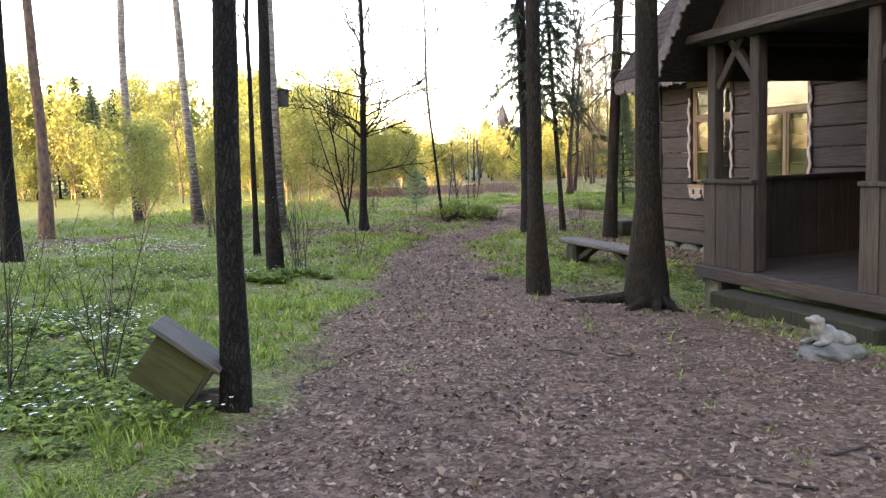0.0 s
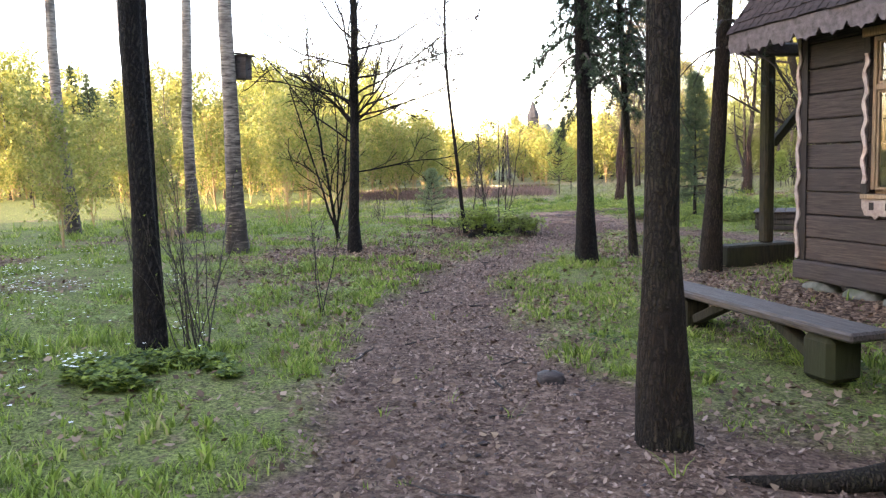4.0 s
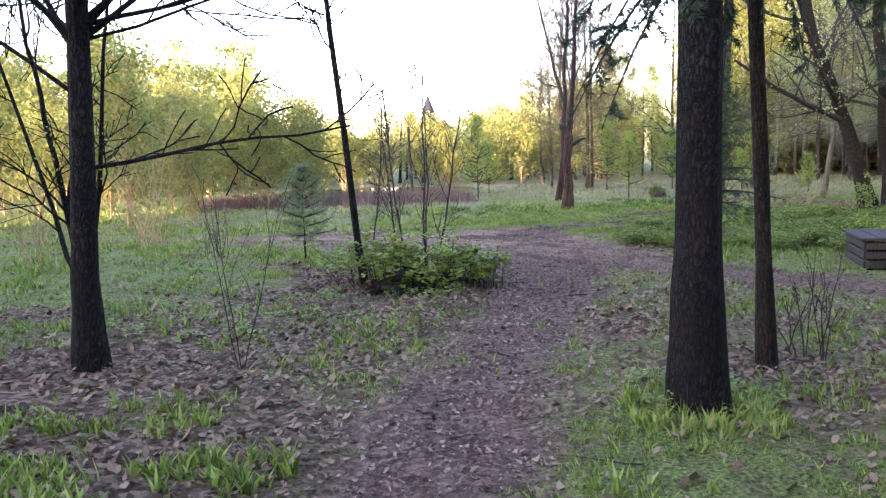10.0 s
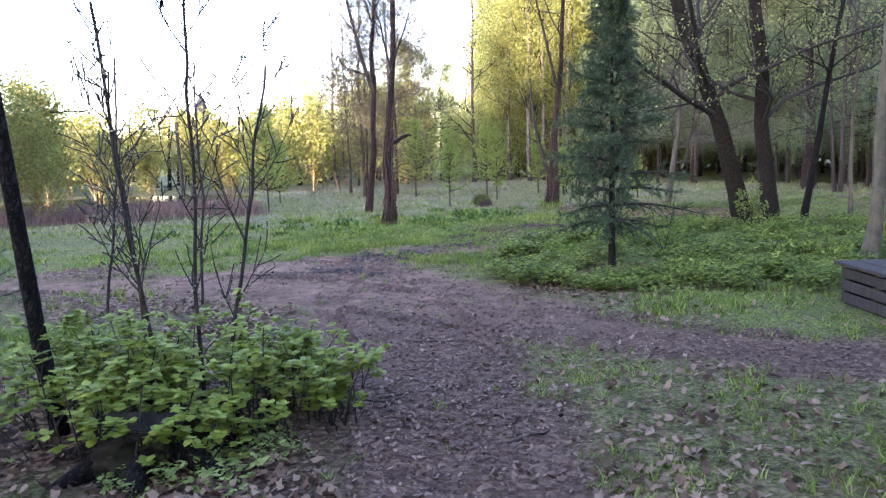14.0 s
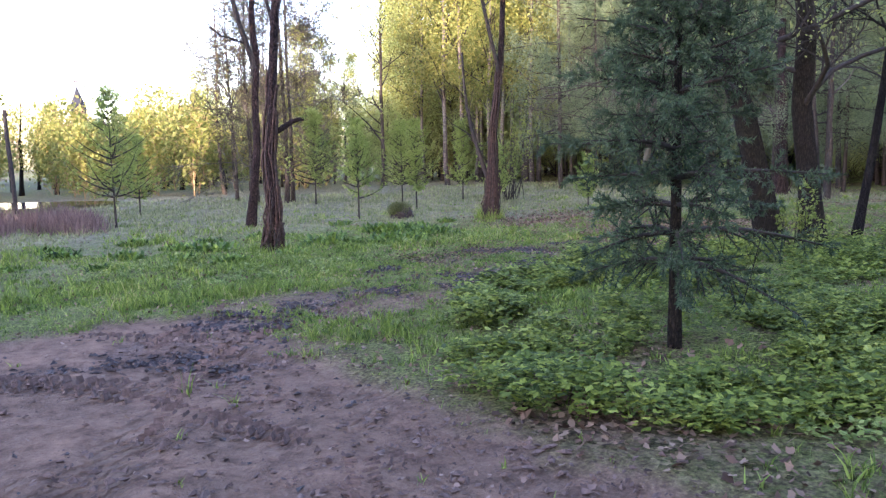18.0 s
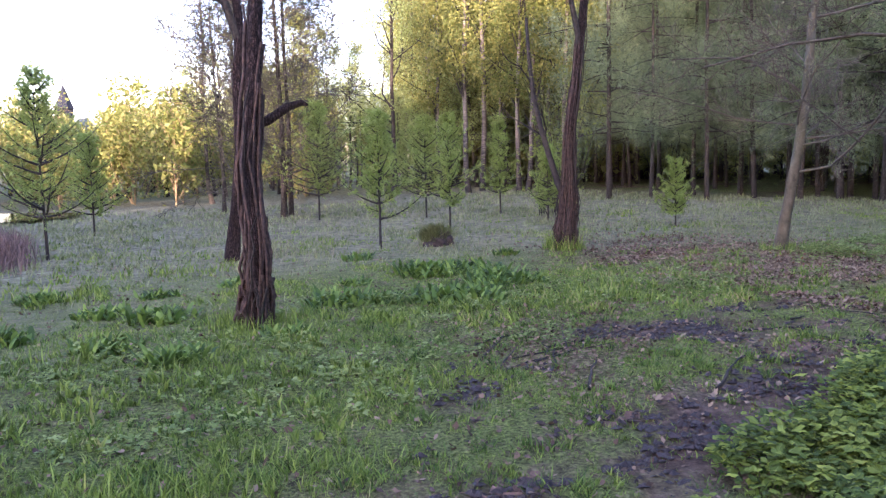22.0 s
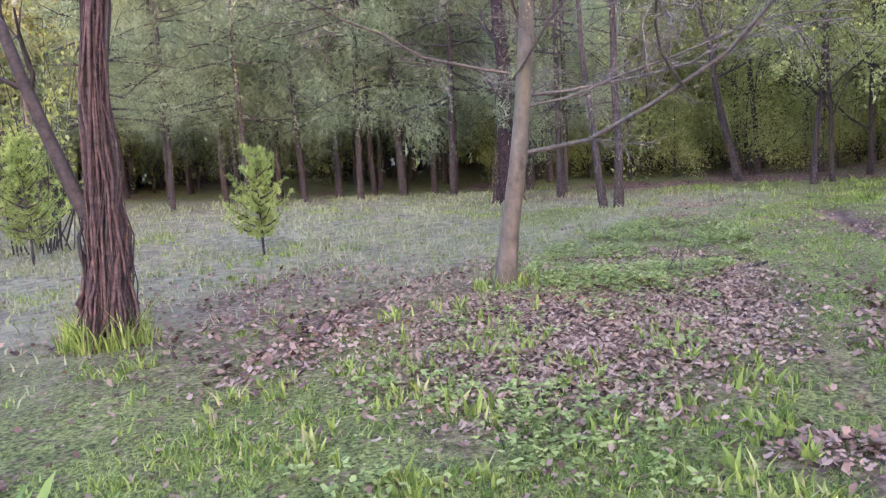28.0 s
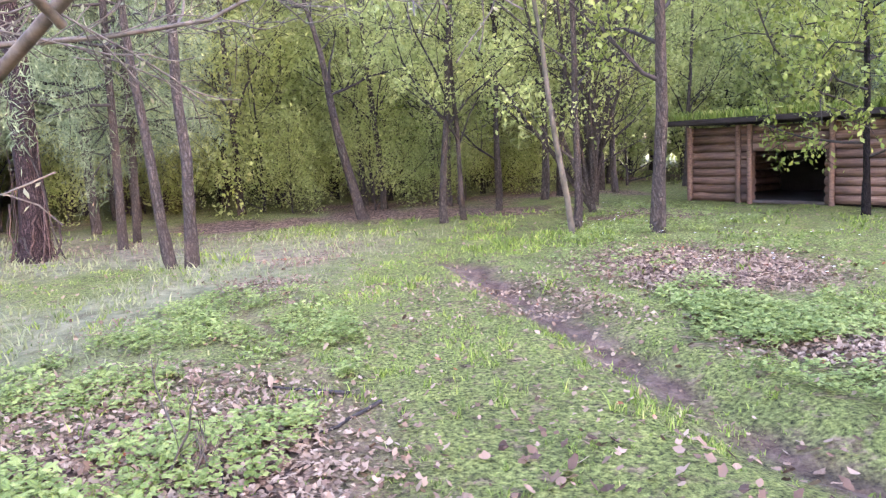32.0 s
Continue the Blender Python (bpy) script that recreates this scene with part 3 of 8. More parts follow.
def masks(x, y):
    j = (fbm(x, y, 1.1, 3) - 0.5) * 0.9 + (fbm(x, y, 5, 9, 3) - 0.5) * 0.4
    d = np.minimum(near_line(x, y, FOOTPATH), near_line(x, y, CART_TRACK))
    path = 1 - sstep(-0.22, 0.28, d + j)
    path = np.maximum(path, 0.55 * (1 - sstep(-0.12, 0.12, near_line(x, y, FOOT_STRIP) + j * 0.5)))
    bare = sstep(0.44, 0.54, fbm(x, y, 1.2, 99, 4) + 0.25 * j) * (1 - sstep(0.8, 1.7, np.hypot((x - 4.9) / 1.6, (y - 30.9) / 0.9)))
    bare = bare * sstep(-0.1, 0.35, (y - 30.4) * 0.92 - (x - 5.9) * 0.38)
    path = np.maximum(path, 0.8 * bare)
    mud = (1 - sstep(-0.35, 0.25, near_line(x, y, RUTS) + j * 1.5)) * sstep(0.4, 0.52, fbm(x, y, 1.6, 5))
    mud = np.maximum(mud, 1 - sstep(-0.15, 0.12, near_line(x, y, DITCH) + j * 0.6))
    mud = np.maximum(mud, (1 - sstep(-0.1, 0.1, near_line(x, y, WHEEL_A) + j * 0.8)) * (0.8 - 0.6 * sstep(10, 12, x)) * sstep(0.45, 0.6, fbm(x, y, 0.8, 8)))
    mud = np.maximum(mud, (1 - sstep(-0.15, 0.2, near_line(x, y, WHEEL_B) + j * 1.2)) * 0.8 * sstep(0.46, 0.6, fbm(x, y, 1.3, 18)))
    f = fbm(x, y, 0.45, 21)
    near_p = 1 - sstep(0.2, 2.4, d)
    lit = sstep(0.54, 0.72, f + 0.09 * near_p) * (0.45 + 0.55 * sstep(15, 19, y))
    lit = lit * (1 - 0.65 * (1 - sstep(0.7, 1.3, np.hypot((x - 4.4) / 2.4, (y - 24.0) / 3.0))))
    lit = lit * (1 - 0.85 * sstep(27, 30, y) * (1 - sstep(-3.5, -2, x)))
    lit = lit * (1 - 0.75 * (1 - sstep(11, 14, y)) * (1 - sstep(-1.2, -0.4, x)))
    lit = np.maximum(lit, 0.8 * (1 - sstep(0.5, 1.3, np.hypot((x + 1.0) / 2.2, (y - 21.2) / 3.0) + j * 0.7)))
    lit = np.maximum(lit, 0.4 * (1 - sstep(0.5, 1.2, np.hypot((x - 3.6) / 1.2, (y - 22.2) / 1.6) + j * 0.7)))
    lit = lit * (1 - 0.85 * (1 - sstep(0.7, 1.3, np.hypot((x - 6.6) / 5.2, (y - 31.5) / 3.0))))
    lit = np.maximum(lit, (1 - sstep(0.7, 1.35, np.hypot((x - 13.6) / 2.5, (y - 35.6) / 1.3) + j * 0.5)) * 0.97)
    lit = np.maximum(lit, (1 - sstep(0.6, 1.3, np.hypot((x - 13.6) / 2.7, (y - 38.2) / 1.9) + j * 0.5)) * 0.5)
    lit = lit * (1 - 0.8 * (1 - sstep(-0.2, 0.3, near_line(x, y, TURF_STRIP) + j)))
    lit = np.maximum(lit, (1 - sstep(0.4, 1.8, np.hypot(x - 3.0, y - 19.3))) * 0.9)
    lit = np.maximum(lit, 1 - sstep(0.9, 2.2, np.hypot((x - 3.9), (y - 15.6) / 1.8)))
    lit = np.maximum(lit, 1 - sstep(0.7, 1.6, np.hypot((x - 19.3) / 1.2, y - 31.4) + j * 0.5))
    lit = np.maximum(lit, sstep(27, 34, x) * 0.12)
    # where the meadow is paled for the mist that lies over it
    pale = sstep(37.5, 41, y + 1.2 * j) * sstep(-16, -4, x - (y - 40) * 0.4) * (1 - sstep(24, 28, x)) * (1 - sstep(60, 75, y))
    pale = np.maximum(pale, 0.75 * sstep(34.8, 37.2, y + 0.35 * (x - 18)) * sstep(12, 16, x) * (1 - sstep(21, 26, x)) * sstep(0.35, 0.55, f + 0.12))
    pale = np.maximum(pale, 0.35 * sstep(33, 37, y) * (1 - sstep(4, 8, x)))
    sunny = sstep(29, 35, y) * (1 - sstep(-9, -5, x))
    lit, pale = lit * (1 - sunny), pale * (1 - sunny)
    lit = np.maximum(lit, 0.6 * sstep(0.46, 0.56, fbm(x, y, 1.1, 23, 3)) * (1 - sstep(0.6, 1.2, np.hypot((x - 9.5) / 3.5, (y - 33.2) / 1.9))))
    return path, lit * (1 - path), pale * (1 - path), mud


def surface_z(x, y, path=None, mud=None):
    """Height of the ground with its small humps and hollows."""
    if path is None:
        path, _, _, mud = masks(x, y)
    z = ground_z(x, y) + (fbm(x, y, 0.7, 31) - 0.5) * 0.10 * (1 - path) + (fbm(x, y, 3.0, 41) - 0.5) * 0.05 * (1 - 0.4 * path)
    return z - 0.03 * path - 0.05 * mud * fbm(x, y, 4, 77)


def axis_steps(lo, hi, step, far):
    a = list(np.arange(lo, hi + 1e-6, step))
    s, g = step, 1.18
    left, right = [lo], [hi]
    while right[-1] < far:
        s *= g
        right.append(right[-1] + s)
        left.append(left[-1] - s)
    return np.array(left[:0:-1] + a + right[1:])


def build_ground():
    xs, ys = axis_steps(-11, 25, 0.13, 1600), axis_steps(-3, 47, 0.13, 1600)
    X, Y = np.meshgrid(xs, ys)
    path, lit, pale, mud = masks(X, Y)
    Z = surface_z(X, Y, path, mud)
    strip = np.minimum(np.abs(near_line(X, Y, TYRES_A)), np.abs(near_line(X, Y, TYRES_B)))
    tread = (1 - sstep(0.1, 0.24, strip)) * sstep(0.32, 0.46, fbm(X, Y, 0.8, 51)) * np.clip(path * sstep(22, 25, Y) + 0.8 * mud, 0, 1)
    grooves = 0.014 * np.sin(np.clip(near_line(X, Y, CART_TRACK) + (X + Y) * 0.04, -3, 3) * 11) * np.clip(path * sstep(25, 28, Y), 0, 1) * sstep(0.4, 0.6, fbm(X, Y, 0.5, 57))
    Z = Z + grooves - 0.03 * tread + 0.035 * (fbm(X, Y, 2.6, 58, 3) - 0.5) * np.clip(path * sstep(24, 27, Y) + mud, 0, 1)
    nx, ny = len(xs), len(ys)
    i = (np.arange(ny - 1)[:, None] * nx + np.arange(nx - 1)[None]).ravel()
    F = np.stack([i, i + 1, i + nx + 1, i + nx], 1)
    ob = link_np("ground", np.stack([X, Y, Z], -1).reshape(-1, 3), F, M["ground"])
    for name, a in (("path", path), ("litter", lit), ("pale", pale), ("mud", mud), ("tread", tread), ("track", path * sstep(24, 28, Y))):
        at = ob.data.attributes.new(name, "FLOAT", "POINT")
        at.data.foreach_set("value", a.ravel().astype(np.float32))
    tagged(ob, "woodland ground with a trodden dirt path, grass and leaf litter", "ground", kind="structure")


build_ground()


# ---- trees ----
def trunk_path(rs, height, lean, k=12, wob=0.06, bend=(0, 0)):
    t = np.linspace(0, 1, k)
    w = np.cumsum(rs.normal(0, wob, (k, 2)), 0) * (height / 12)
    w -= w[0]
    x = lean[0] * t * height + w[:, 0] + bend[0] * t * t * height
    y = lean[1] * t * height + w[:, 1] + bend[1] * t * t * height
    return np.stack([x, y, t * height - 0.12 * (1 - t) ** 8], 1)[None]


def trunk_radius(height, diam, k=12, top=0.25, flare=0.45):
    h = np.linspace(0, height, k)
    return (diam / 2 * ((1 - h / height) * (1 - top) + top) * (1 + flare * np.exp(-h / 0.22)))[None]


def dense_path(P, R, k):
    """The same path with more rings, for long trunks that need a smooth flare."""
    n = P.shape[1]
    t = np.linspace(0, 1, k) ** 1.7 * (n - 1)
    i = np.minimum(t.astype(int), n - 2)
    f = t - i
    return (P[:, i] * (1 - f)[None, :, None] + P[:, i + 1] * f[None, :, None]), R[:, i] * (1 - f) + R[:, i + 1] * f


def bark_mesh(rs, P, R, m=14, rough=0.06):
    """A trunk with uneven, slightly fluted sides."""
    V, F = tubes(P, R, m)
    k = P.shape[1]
    V = V.reshape(k, m, 3)
    c = P[0][:, None]
    flute = 1 + rough * rs.normal(0, 1, (1, m, 1)) + rough * 0.6 * rs.normal(0, 1, (k, m, 1))
    lobes = 1 + 0.22 * np.sin(np.arange(m) * 2 * np.pi / m * 4 + rs.uniform(0, 6))[None, :, None] * np.exp(-np.linspace(0, 14, k))[:, None, None]
    return ((V - c) * flute * lobes + c).reshape(-1, 3), F


def place(name, x, y, label, category="tree", group="", dz=0.0, turn=0.0, size=1.0):
    m = pose(x, y, float(ground_z(x, y)) - 0.03 + dz, 0, 0, turn) @ Matrix.Scale(size, 4)
    return empty(name, m, label, category, group)


def make_tree(name, x, y, label, seed, height, diam, bark, lean=(0, 0), bend=(0, 0), wob=0.05, top=0.25, flare=0.45,
              limbs=(10, 0.35, 0.95, 2.0, 60, 0.3), twigs=((6, 0.9), (5, 0.4)), twig_bark=None, leaf=None, per=4, size=0.06, jitter=0.08,
              droop=0.2, group="", category="tree", wiggle=0.2, limb_thin=0.45, twig_up=0.15, forks=(), near=True, aspect=0.55, paths=(), twig_min=(0.0065, 0.004), twig_thin=0.5):
    rs = np.random.RandomState(seed)
    th = place(name, x, y, label, category, group)
    P0 = trunk_path(rs, height, lean, wob=wob, bend=bend)
    R0 = trunk_radius(height, diam, top=top, flare=flare)
    Pd, Rd = dense_path(P0, R0, 26 if near else 11)
    link_np("trunk", *bark_mesh(rs, Pd, Rd, 14 if near else 8), M[bark], th)
    n, t0, t1, length, angle, up = limbs
    tb = M[twig_bark or bark]
    if n:
        P1, R1 = grow(rs, P0, R0, n, t0, t1, length, angle, up, wiggle, 7, limb_thin)
        for (h, dx, dy, dz, r) in forks:
            s = np.array([np.interp(h, P0[0, :, 2], P0[0, :, q]) for q in range(3)])
            e = s + np.array([dx, dy, dz])
            mid = (s + e) / 2 + rs.normal(0, 0.1, 3) + np.array([0, 0, -0.12 * dz])
            tt = np.linspace(0, 1, 7)[:, None]
            path = (1 - tt) ** 2 * s + 2 * tt * (1 - tt) * mid + tt ** 2 * e
            path[1:] += np.cumsum(rs.normal(0, 0.03, (6, 3)), 0)
            P1 = np.concatenate([P1, path[None]])
            R1 = np.concatenate([R1, (r * np.linspace(1, 0.4, 7))[None]])
        for pts, r in paths:
            q = np.array(pts, float)
            u = np.concatenate([[0], np.cumsum(np.linalg.norm(np.diff(q, axis=0), axis=1))])
            path = np.stack([np.interp(np.linspace(0, u[-1], 7), u, q[:, c]) for c in range(3)], 1)
            path[1:-1] += rs.normal(0, 0.02, (5, 3))
            P1 = np.concatenate([P1, path[None]])
            R1 = np.concatenate([R1, (r * np.linspace(1, 0.4, 7))[None]])
        if near:
            for a in range(len(P1)):
                link_np("limb", *tubes(P1[a:a + 1], R1[a:a + 1], 7), tb, th)
        else:
            bulk(link_np("branchwork", *tubes(P1[:, ::2], R1[:, ::2], 4), tb, th))
        last, all_t = P1, []
        P, R = P1, R1
        for lev, (c, l) in enumerate(twigs):
            P, R = grow(rs, P, R, c, 0.15, 0.98, l, 48, twig_up, wiggle, 5, twig_thin)
            if near:
                all_t.append(tubes(P, np.maximum(R, twig_min[min(lev, 1)]), 3))
            elif lev == 0:
                all_t.append(tubes(P[:, ::2], np.maximum(R[:, ::2], 0.005), 3))
            last = P
        if all_t:
            bulk(link_np("branchwork", *join_np(all_t), tb, th))
        if leaf and per:
            bulk(link_np("crown", *leaves(rs, along(rs, last, per, jitter), size, droop, aspect), M[leaf], th))
    return th


def spruce_parts(rs, height, reach, whorls, per, low, needle_len, twig_n, droop=0.25, bare=0.0, taper=0.85, uneven=0.0):
    """Branch tubes and needle sprays of a conifer whose trunk is the z axis."""
    Pb, Rb, sprays = [], [], []
    for w in range(whorls):
        f = w / max(1, whorls - 1)
        h = low + (height - low) * f * 0.97
        L0 = reach * (1 - f) ** taper + 0.12
        a0 = rs.uniform(0, 6.28)
        for b in range(per):
            if rs.rand() < bare:
                continue
            a = a0 + b * 6.28 / per + rs.normal(0, 0.25)
            L = L0 * rs.uniform(0.7 - uneven, 1.12 + 0.5 * uneven)
            t = np.linspace(0, 1, 6)
            rise = (0.12 + 0.6 * f) * t - droop * 2.2 * t * t * (1 - f) + 0.16 * t ** 3
            p = np.stack([np.cos(a) * L * t, np.sin(a) * L * t, h + rise * L], 1)
            Pb.append(p)
            Rb.append(np.linspace(0.012 + 0.012 * L, 0.003, 6))
    Pb, Rb = np.array(Pb), np.array(Rb)
    P2, R2 = grow(rs, Pb, Rb, twig_n, 0.12, 1.0, reach * 0.28, 50, -0.25, 0.08, 4, 0.5, 0.6)
    lines = np.concatenate([Pb[:, 1:4], Pb[:, 2:5], Pb[:, 3:], Pb[:, 3:], P2], 0) if P2.shape[1] == 3 else np.concatenate([Pb[:, :4], Pb[:, 2:], Pb[:, 2:], P2], 0)
    return Pb, Rb, P2, R2, lines


def needles(rs, lines, per, length, width):
    """Short needle blades combed along twigs."""
    N, k, _ = lines.shape
    t = rs.uniform(0, 1, (N, per)) * (k - 1)
    i = np.minimum(t.astype(int), k - 2)
    f = (t - i)[..., None]
    r = np.arange(N)[:, None]
    C = (lines[r, i] * (1 - f) + lines[r, i + 1] * f).reshape(-1, 3)
    T = unit(lines[r, i + 1] - lines[r, i]).reshape(-1, 3)
    s = unit(np.cross(T, rs.normal(size=T.shape)))
    d = unit(T * 0.7 + s)
    w = unit(np.cross(d, rs.normal(size=d.shape))) * width
    L = length * rs.uniform(0.7, 1.2, (len(C), 1))
    V = np.stack([C - w, C + w, C + d * L], 1).reshape(-1, 3)
    return V, np.arange(len(V)).reshape(-1, 3)


def make_conifer(name, x, y, label, seed, height, diam, reach, whorls, per, low, bark="bark_spruce", needle="needle", twig_n=5, npt=14, nlen=0.035, nwid=0.004, droop=0.25, bare=0.0, group="", lean=(0, 0), flare=0.45, trunk_h=None, near=True, taper=0.85, uneven=0.0):
    rs = np.random.RandomState(seed)
    th = place(name, x, y, label, "tree", group)
    hh = trunk_h or height
    P0 = trunk_path(rs, hh, lean, wob=0.015)
    R0 = trunk_radius(hh, diam, top=0.12 if hh < 8 else 0.45, flare=flare)
    Pd, Rd = dense_path(P0, R0, 26)
    link_np("trunk", *bark_mesh(rs, Pd, Rd, 14, 0.035), M[bark], th)
    Pb, Rb, P2, R2, lines = spruce_parts(rs, height, reach, whorls, per, low, nlen, twig_n, droop, bare, taper, uneven)
    sh = np.interp(Pb[:, 0, 2], P0[0, :, 2], P0[0, :, 0]), np.interp(Pb[:, 0, 2], P0[0, :, 2], P0[0, :, 1])
    Pb[:, :, 0] += sh[0][:, None]
    Pb[:, :, 1] += sh[1][:, None]
    n2 = len(P2) // len(Pb)
    P2[:, :, 0] += np.repeat(sh[0], n2)[:, None]
    P2[:, :, 1] += np.repeat(sh[1], n2)[:, None]
    lines = np.concatenate([Pb[:, 1:4], Pb[:, 2:5], Pb[:, 3:], Pb[:, 3:], P2], 0) if P2.shape[1] == 3 else np.concatenate([Pb[:, :4], Pb[:, 2:], Pb[:, 2:], P2], 0)
    bulk(link_np("branchwork", *(join_np([tubes(Pb, Rb, 5), tubes(P2, np.maximum(R2, 0.002), 3)]) if near else tubes(Pb[:, ::2], Rb[:, ::2], 3)), M["twig"], th))
    bulk(link_np("foliage", *needles(rs, lines, npt, nlen, nwid), M[needle], th))
    return th


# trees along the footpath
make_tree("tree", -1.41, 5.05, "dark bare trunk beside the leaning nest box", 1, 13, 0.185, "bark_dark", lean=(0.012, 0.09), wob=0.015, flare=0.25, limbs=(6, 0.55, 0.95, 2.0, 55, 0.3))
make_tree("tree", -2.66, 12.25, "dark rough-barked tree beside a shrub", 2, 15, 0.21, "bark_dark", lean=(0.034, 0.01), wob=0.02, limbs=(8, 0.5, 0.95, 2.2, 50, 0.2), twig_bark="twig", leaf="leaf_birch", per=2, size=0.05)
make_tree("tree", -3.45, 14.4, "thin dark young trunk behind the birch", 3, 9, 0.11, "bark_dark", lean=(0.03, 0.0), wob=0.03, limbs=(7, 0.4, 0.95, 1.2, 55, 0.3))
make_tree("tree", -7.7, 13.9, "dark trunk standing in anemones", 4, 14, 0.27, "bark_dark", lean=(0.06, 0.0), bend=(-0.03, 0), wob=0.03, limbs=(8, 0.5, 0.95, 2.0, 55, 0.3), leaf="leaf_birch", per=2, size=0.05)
make_tree("pine_tree", -9.7, 19.1, "tall pine with orange upper bark", 5, 15, 0.29, "bark_pine", lean=(0.0, 0.0), wob=0.03, limbs=(10, 0.5, 0.95, 2.0, 60, 0.2), twigs=((6, 0.8), (4, 0.35)), leaf="needle_grey", per=5, size=0.09)
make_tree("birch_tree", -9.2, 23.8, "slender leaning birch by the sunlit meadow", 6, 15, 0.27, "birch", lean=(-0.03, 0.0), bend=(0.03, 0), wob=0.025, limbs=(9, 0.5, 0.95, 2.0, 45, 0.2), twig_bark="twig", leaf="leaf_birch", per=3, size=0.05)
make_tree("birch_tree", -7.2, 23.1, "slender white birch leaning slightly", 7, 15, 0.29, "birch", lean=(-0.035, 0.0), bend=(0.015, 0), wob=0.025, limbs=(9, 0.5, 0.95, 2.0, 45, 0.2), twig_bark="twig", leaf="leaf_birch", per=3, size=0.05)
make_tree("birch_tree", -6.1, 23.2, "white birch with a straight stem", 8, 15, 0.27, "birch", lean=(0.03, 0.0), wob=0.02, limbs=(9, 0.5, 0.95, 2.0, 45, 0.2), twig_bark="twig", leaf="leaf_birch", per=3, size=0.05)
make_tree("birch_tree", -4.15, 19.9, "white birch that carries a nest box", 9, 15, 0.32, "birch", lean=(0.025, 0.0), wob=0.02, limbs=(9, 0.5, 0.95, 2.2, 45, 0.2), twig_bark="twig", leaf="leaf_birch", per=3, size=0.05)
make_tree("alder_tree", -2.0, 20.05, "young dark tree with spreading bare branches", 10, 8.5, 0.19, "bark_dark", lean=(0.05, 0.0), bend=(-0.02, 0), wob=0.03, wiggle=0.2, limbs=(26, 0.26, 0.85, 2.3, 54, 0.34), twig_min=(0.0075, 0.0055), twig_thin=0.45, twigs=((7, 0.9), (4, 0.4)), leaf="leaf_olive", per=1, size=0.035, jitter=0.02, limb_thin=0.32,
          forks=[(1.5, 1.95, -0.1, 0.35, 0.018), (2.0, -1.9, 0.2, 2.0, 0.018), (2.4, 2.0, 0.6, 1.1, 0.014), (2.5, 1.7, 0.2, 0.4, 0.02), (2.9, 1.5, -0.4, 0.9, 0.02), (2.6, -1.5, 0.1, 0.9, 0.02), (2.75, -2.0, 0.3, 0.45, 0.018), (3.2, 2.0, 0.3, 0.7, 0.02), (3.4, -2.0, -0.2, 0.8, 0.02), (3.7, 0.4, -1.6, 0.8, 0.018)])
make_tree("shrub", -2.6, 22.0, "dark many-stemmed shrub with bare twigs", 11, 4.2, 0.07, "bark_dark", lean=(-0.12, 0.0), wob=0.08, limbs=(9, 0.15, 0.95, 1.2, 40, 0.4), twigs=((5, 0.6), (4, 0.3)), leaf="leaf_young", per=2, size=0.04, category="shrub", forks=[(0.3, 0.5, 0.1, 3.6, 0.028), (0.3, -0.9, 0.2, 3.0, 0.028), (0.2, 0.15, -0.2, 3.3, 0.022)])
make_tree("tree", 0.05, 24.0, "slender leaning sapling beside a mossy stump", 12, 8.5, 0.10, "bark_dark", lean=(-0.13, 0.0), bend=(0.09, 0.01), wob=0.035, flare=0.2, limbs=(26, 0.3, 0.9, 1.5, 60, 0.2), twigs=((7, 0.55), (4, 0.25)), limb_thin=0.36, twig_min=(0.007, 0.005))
BOUGH = dict(npt=46, nlen=0.055, nwid=0.0065, twig_n=16)
make_conifer("spruce_tree", 1.24, 10.25, "spruce with a bare mossy lower trunk", 13, 15, 0.205, 1.7, 12, 6, 7.5, npt=16, nlen=0.06, nwid=0.008, droop=0.4, lean=(-0.006, 0), flare=0.8, group="tall spruces by the path")
make_conifer("spruce_tree", 2.5, 9.6, "thick spruce trunk with furrowed bark and roots", 14, 16, 0.315, 1.9, 12, 6, 7.5, npt=16, nlen=0.06, nwid=0.008, droop=0.4, lean=(0.025, 0), flare=0.9, group="tall spruces by the path")
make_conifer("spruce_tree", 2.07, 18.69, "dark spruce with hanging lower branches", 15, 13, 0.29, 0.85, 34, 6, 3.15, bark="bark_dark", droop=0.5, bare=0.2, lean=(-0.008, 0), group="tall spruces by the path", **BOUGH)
make_conifer("spruce_tree", 3.05, 19.65, "thin spruce with drooping dark boughs", 16, 10, 0.125, 1.15, 32, 6, 3.25, droop=0.6, bare=0.12, lean=(-0.04, 0), group="tall spruces by the path", **BOUGH)
make_conifer("spruce_tree", 3.83, 17.85, "spruce beside the gallery post with sparse dead branches", 17, 15, 0.26, 1.05, 30, 6, 3.4, droop=0.45, bare=0.2, lean=(0.05, 0), flare=0.5, group="tall spruces by the path", npt=22, nlen=0.045, nwid=0.004)
# surface roots of the thick spruce
rs = np.random.RandomState(5)
for (rx, ry, L) in ((-0.95, 0.1, 1.1), (-0.5, -0.85, 0.7), (0.55, -0.8, 0.6), (0.8, 0.45, 0.6), (0.1, -1, 0.5)):
    t = np.linspace(0, 1, 8)
    px, py = 2.5 + rx * (0.12 + L * t) + 0.05 * np.sin(t * 7), 9.6 + ry * (0.12 + L * t) + 0.05 * np.cos(t * 6)
    pz = ground_z(px, py) + 0.10 * (1 - t) ** 2 - 0.01 - 0.06 * t ** 3
    tr = link_np("tree_root", *tubes(np.stack([px, py, pz], 1)[None], (0.085 * (1 - 0.75 * t))[None], 8), M["bark_spruce"])
    tagged(tr, "bare spruce root lying across the leaf litter", "root", "roots of the thick spruce")
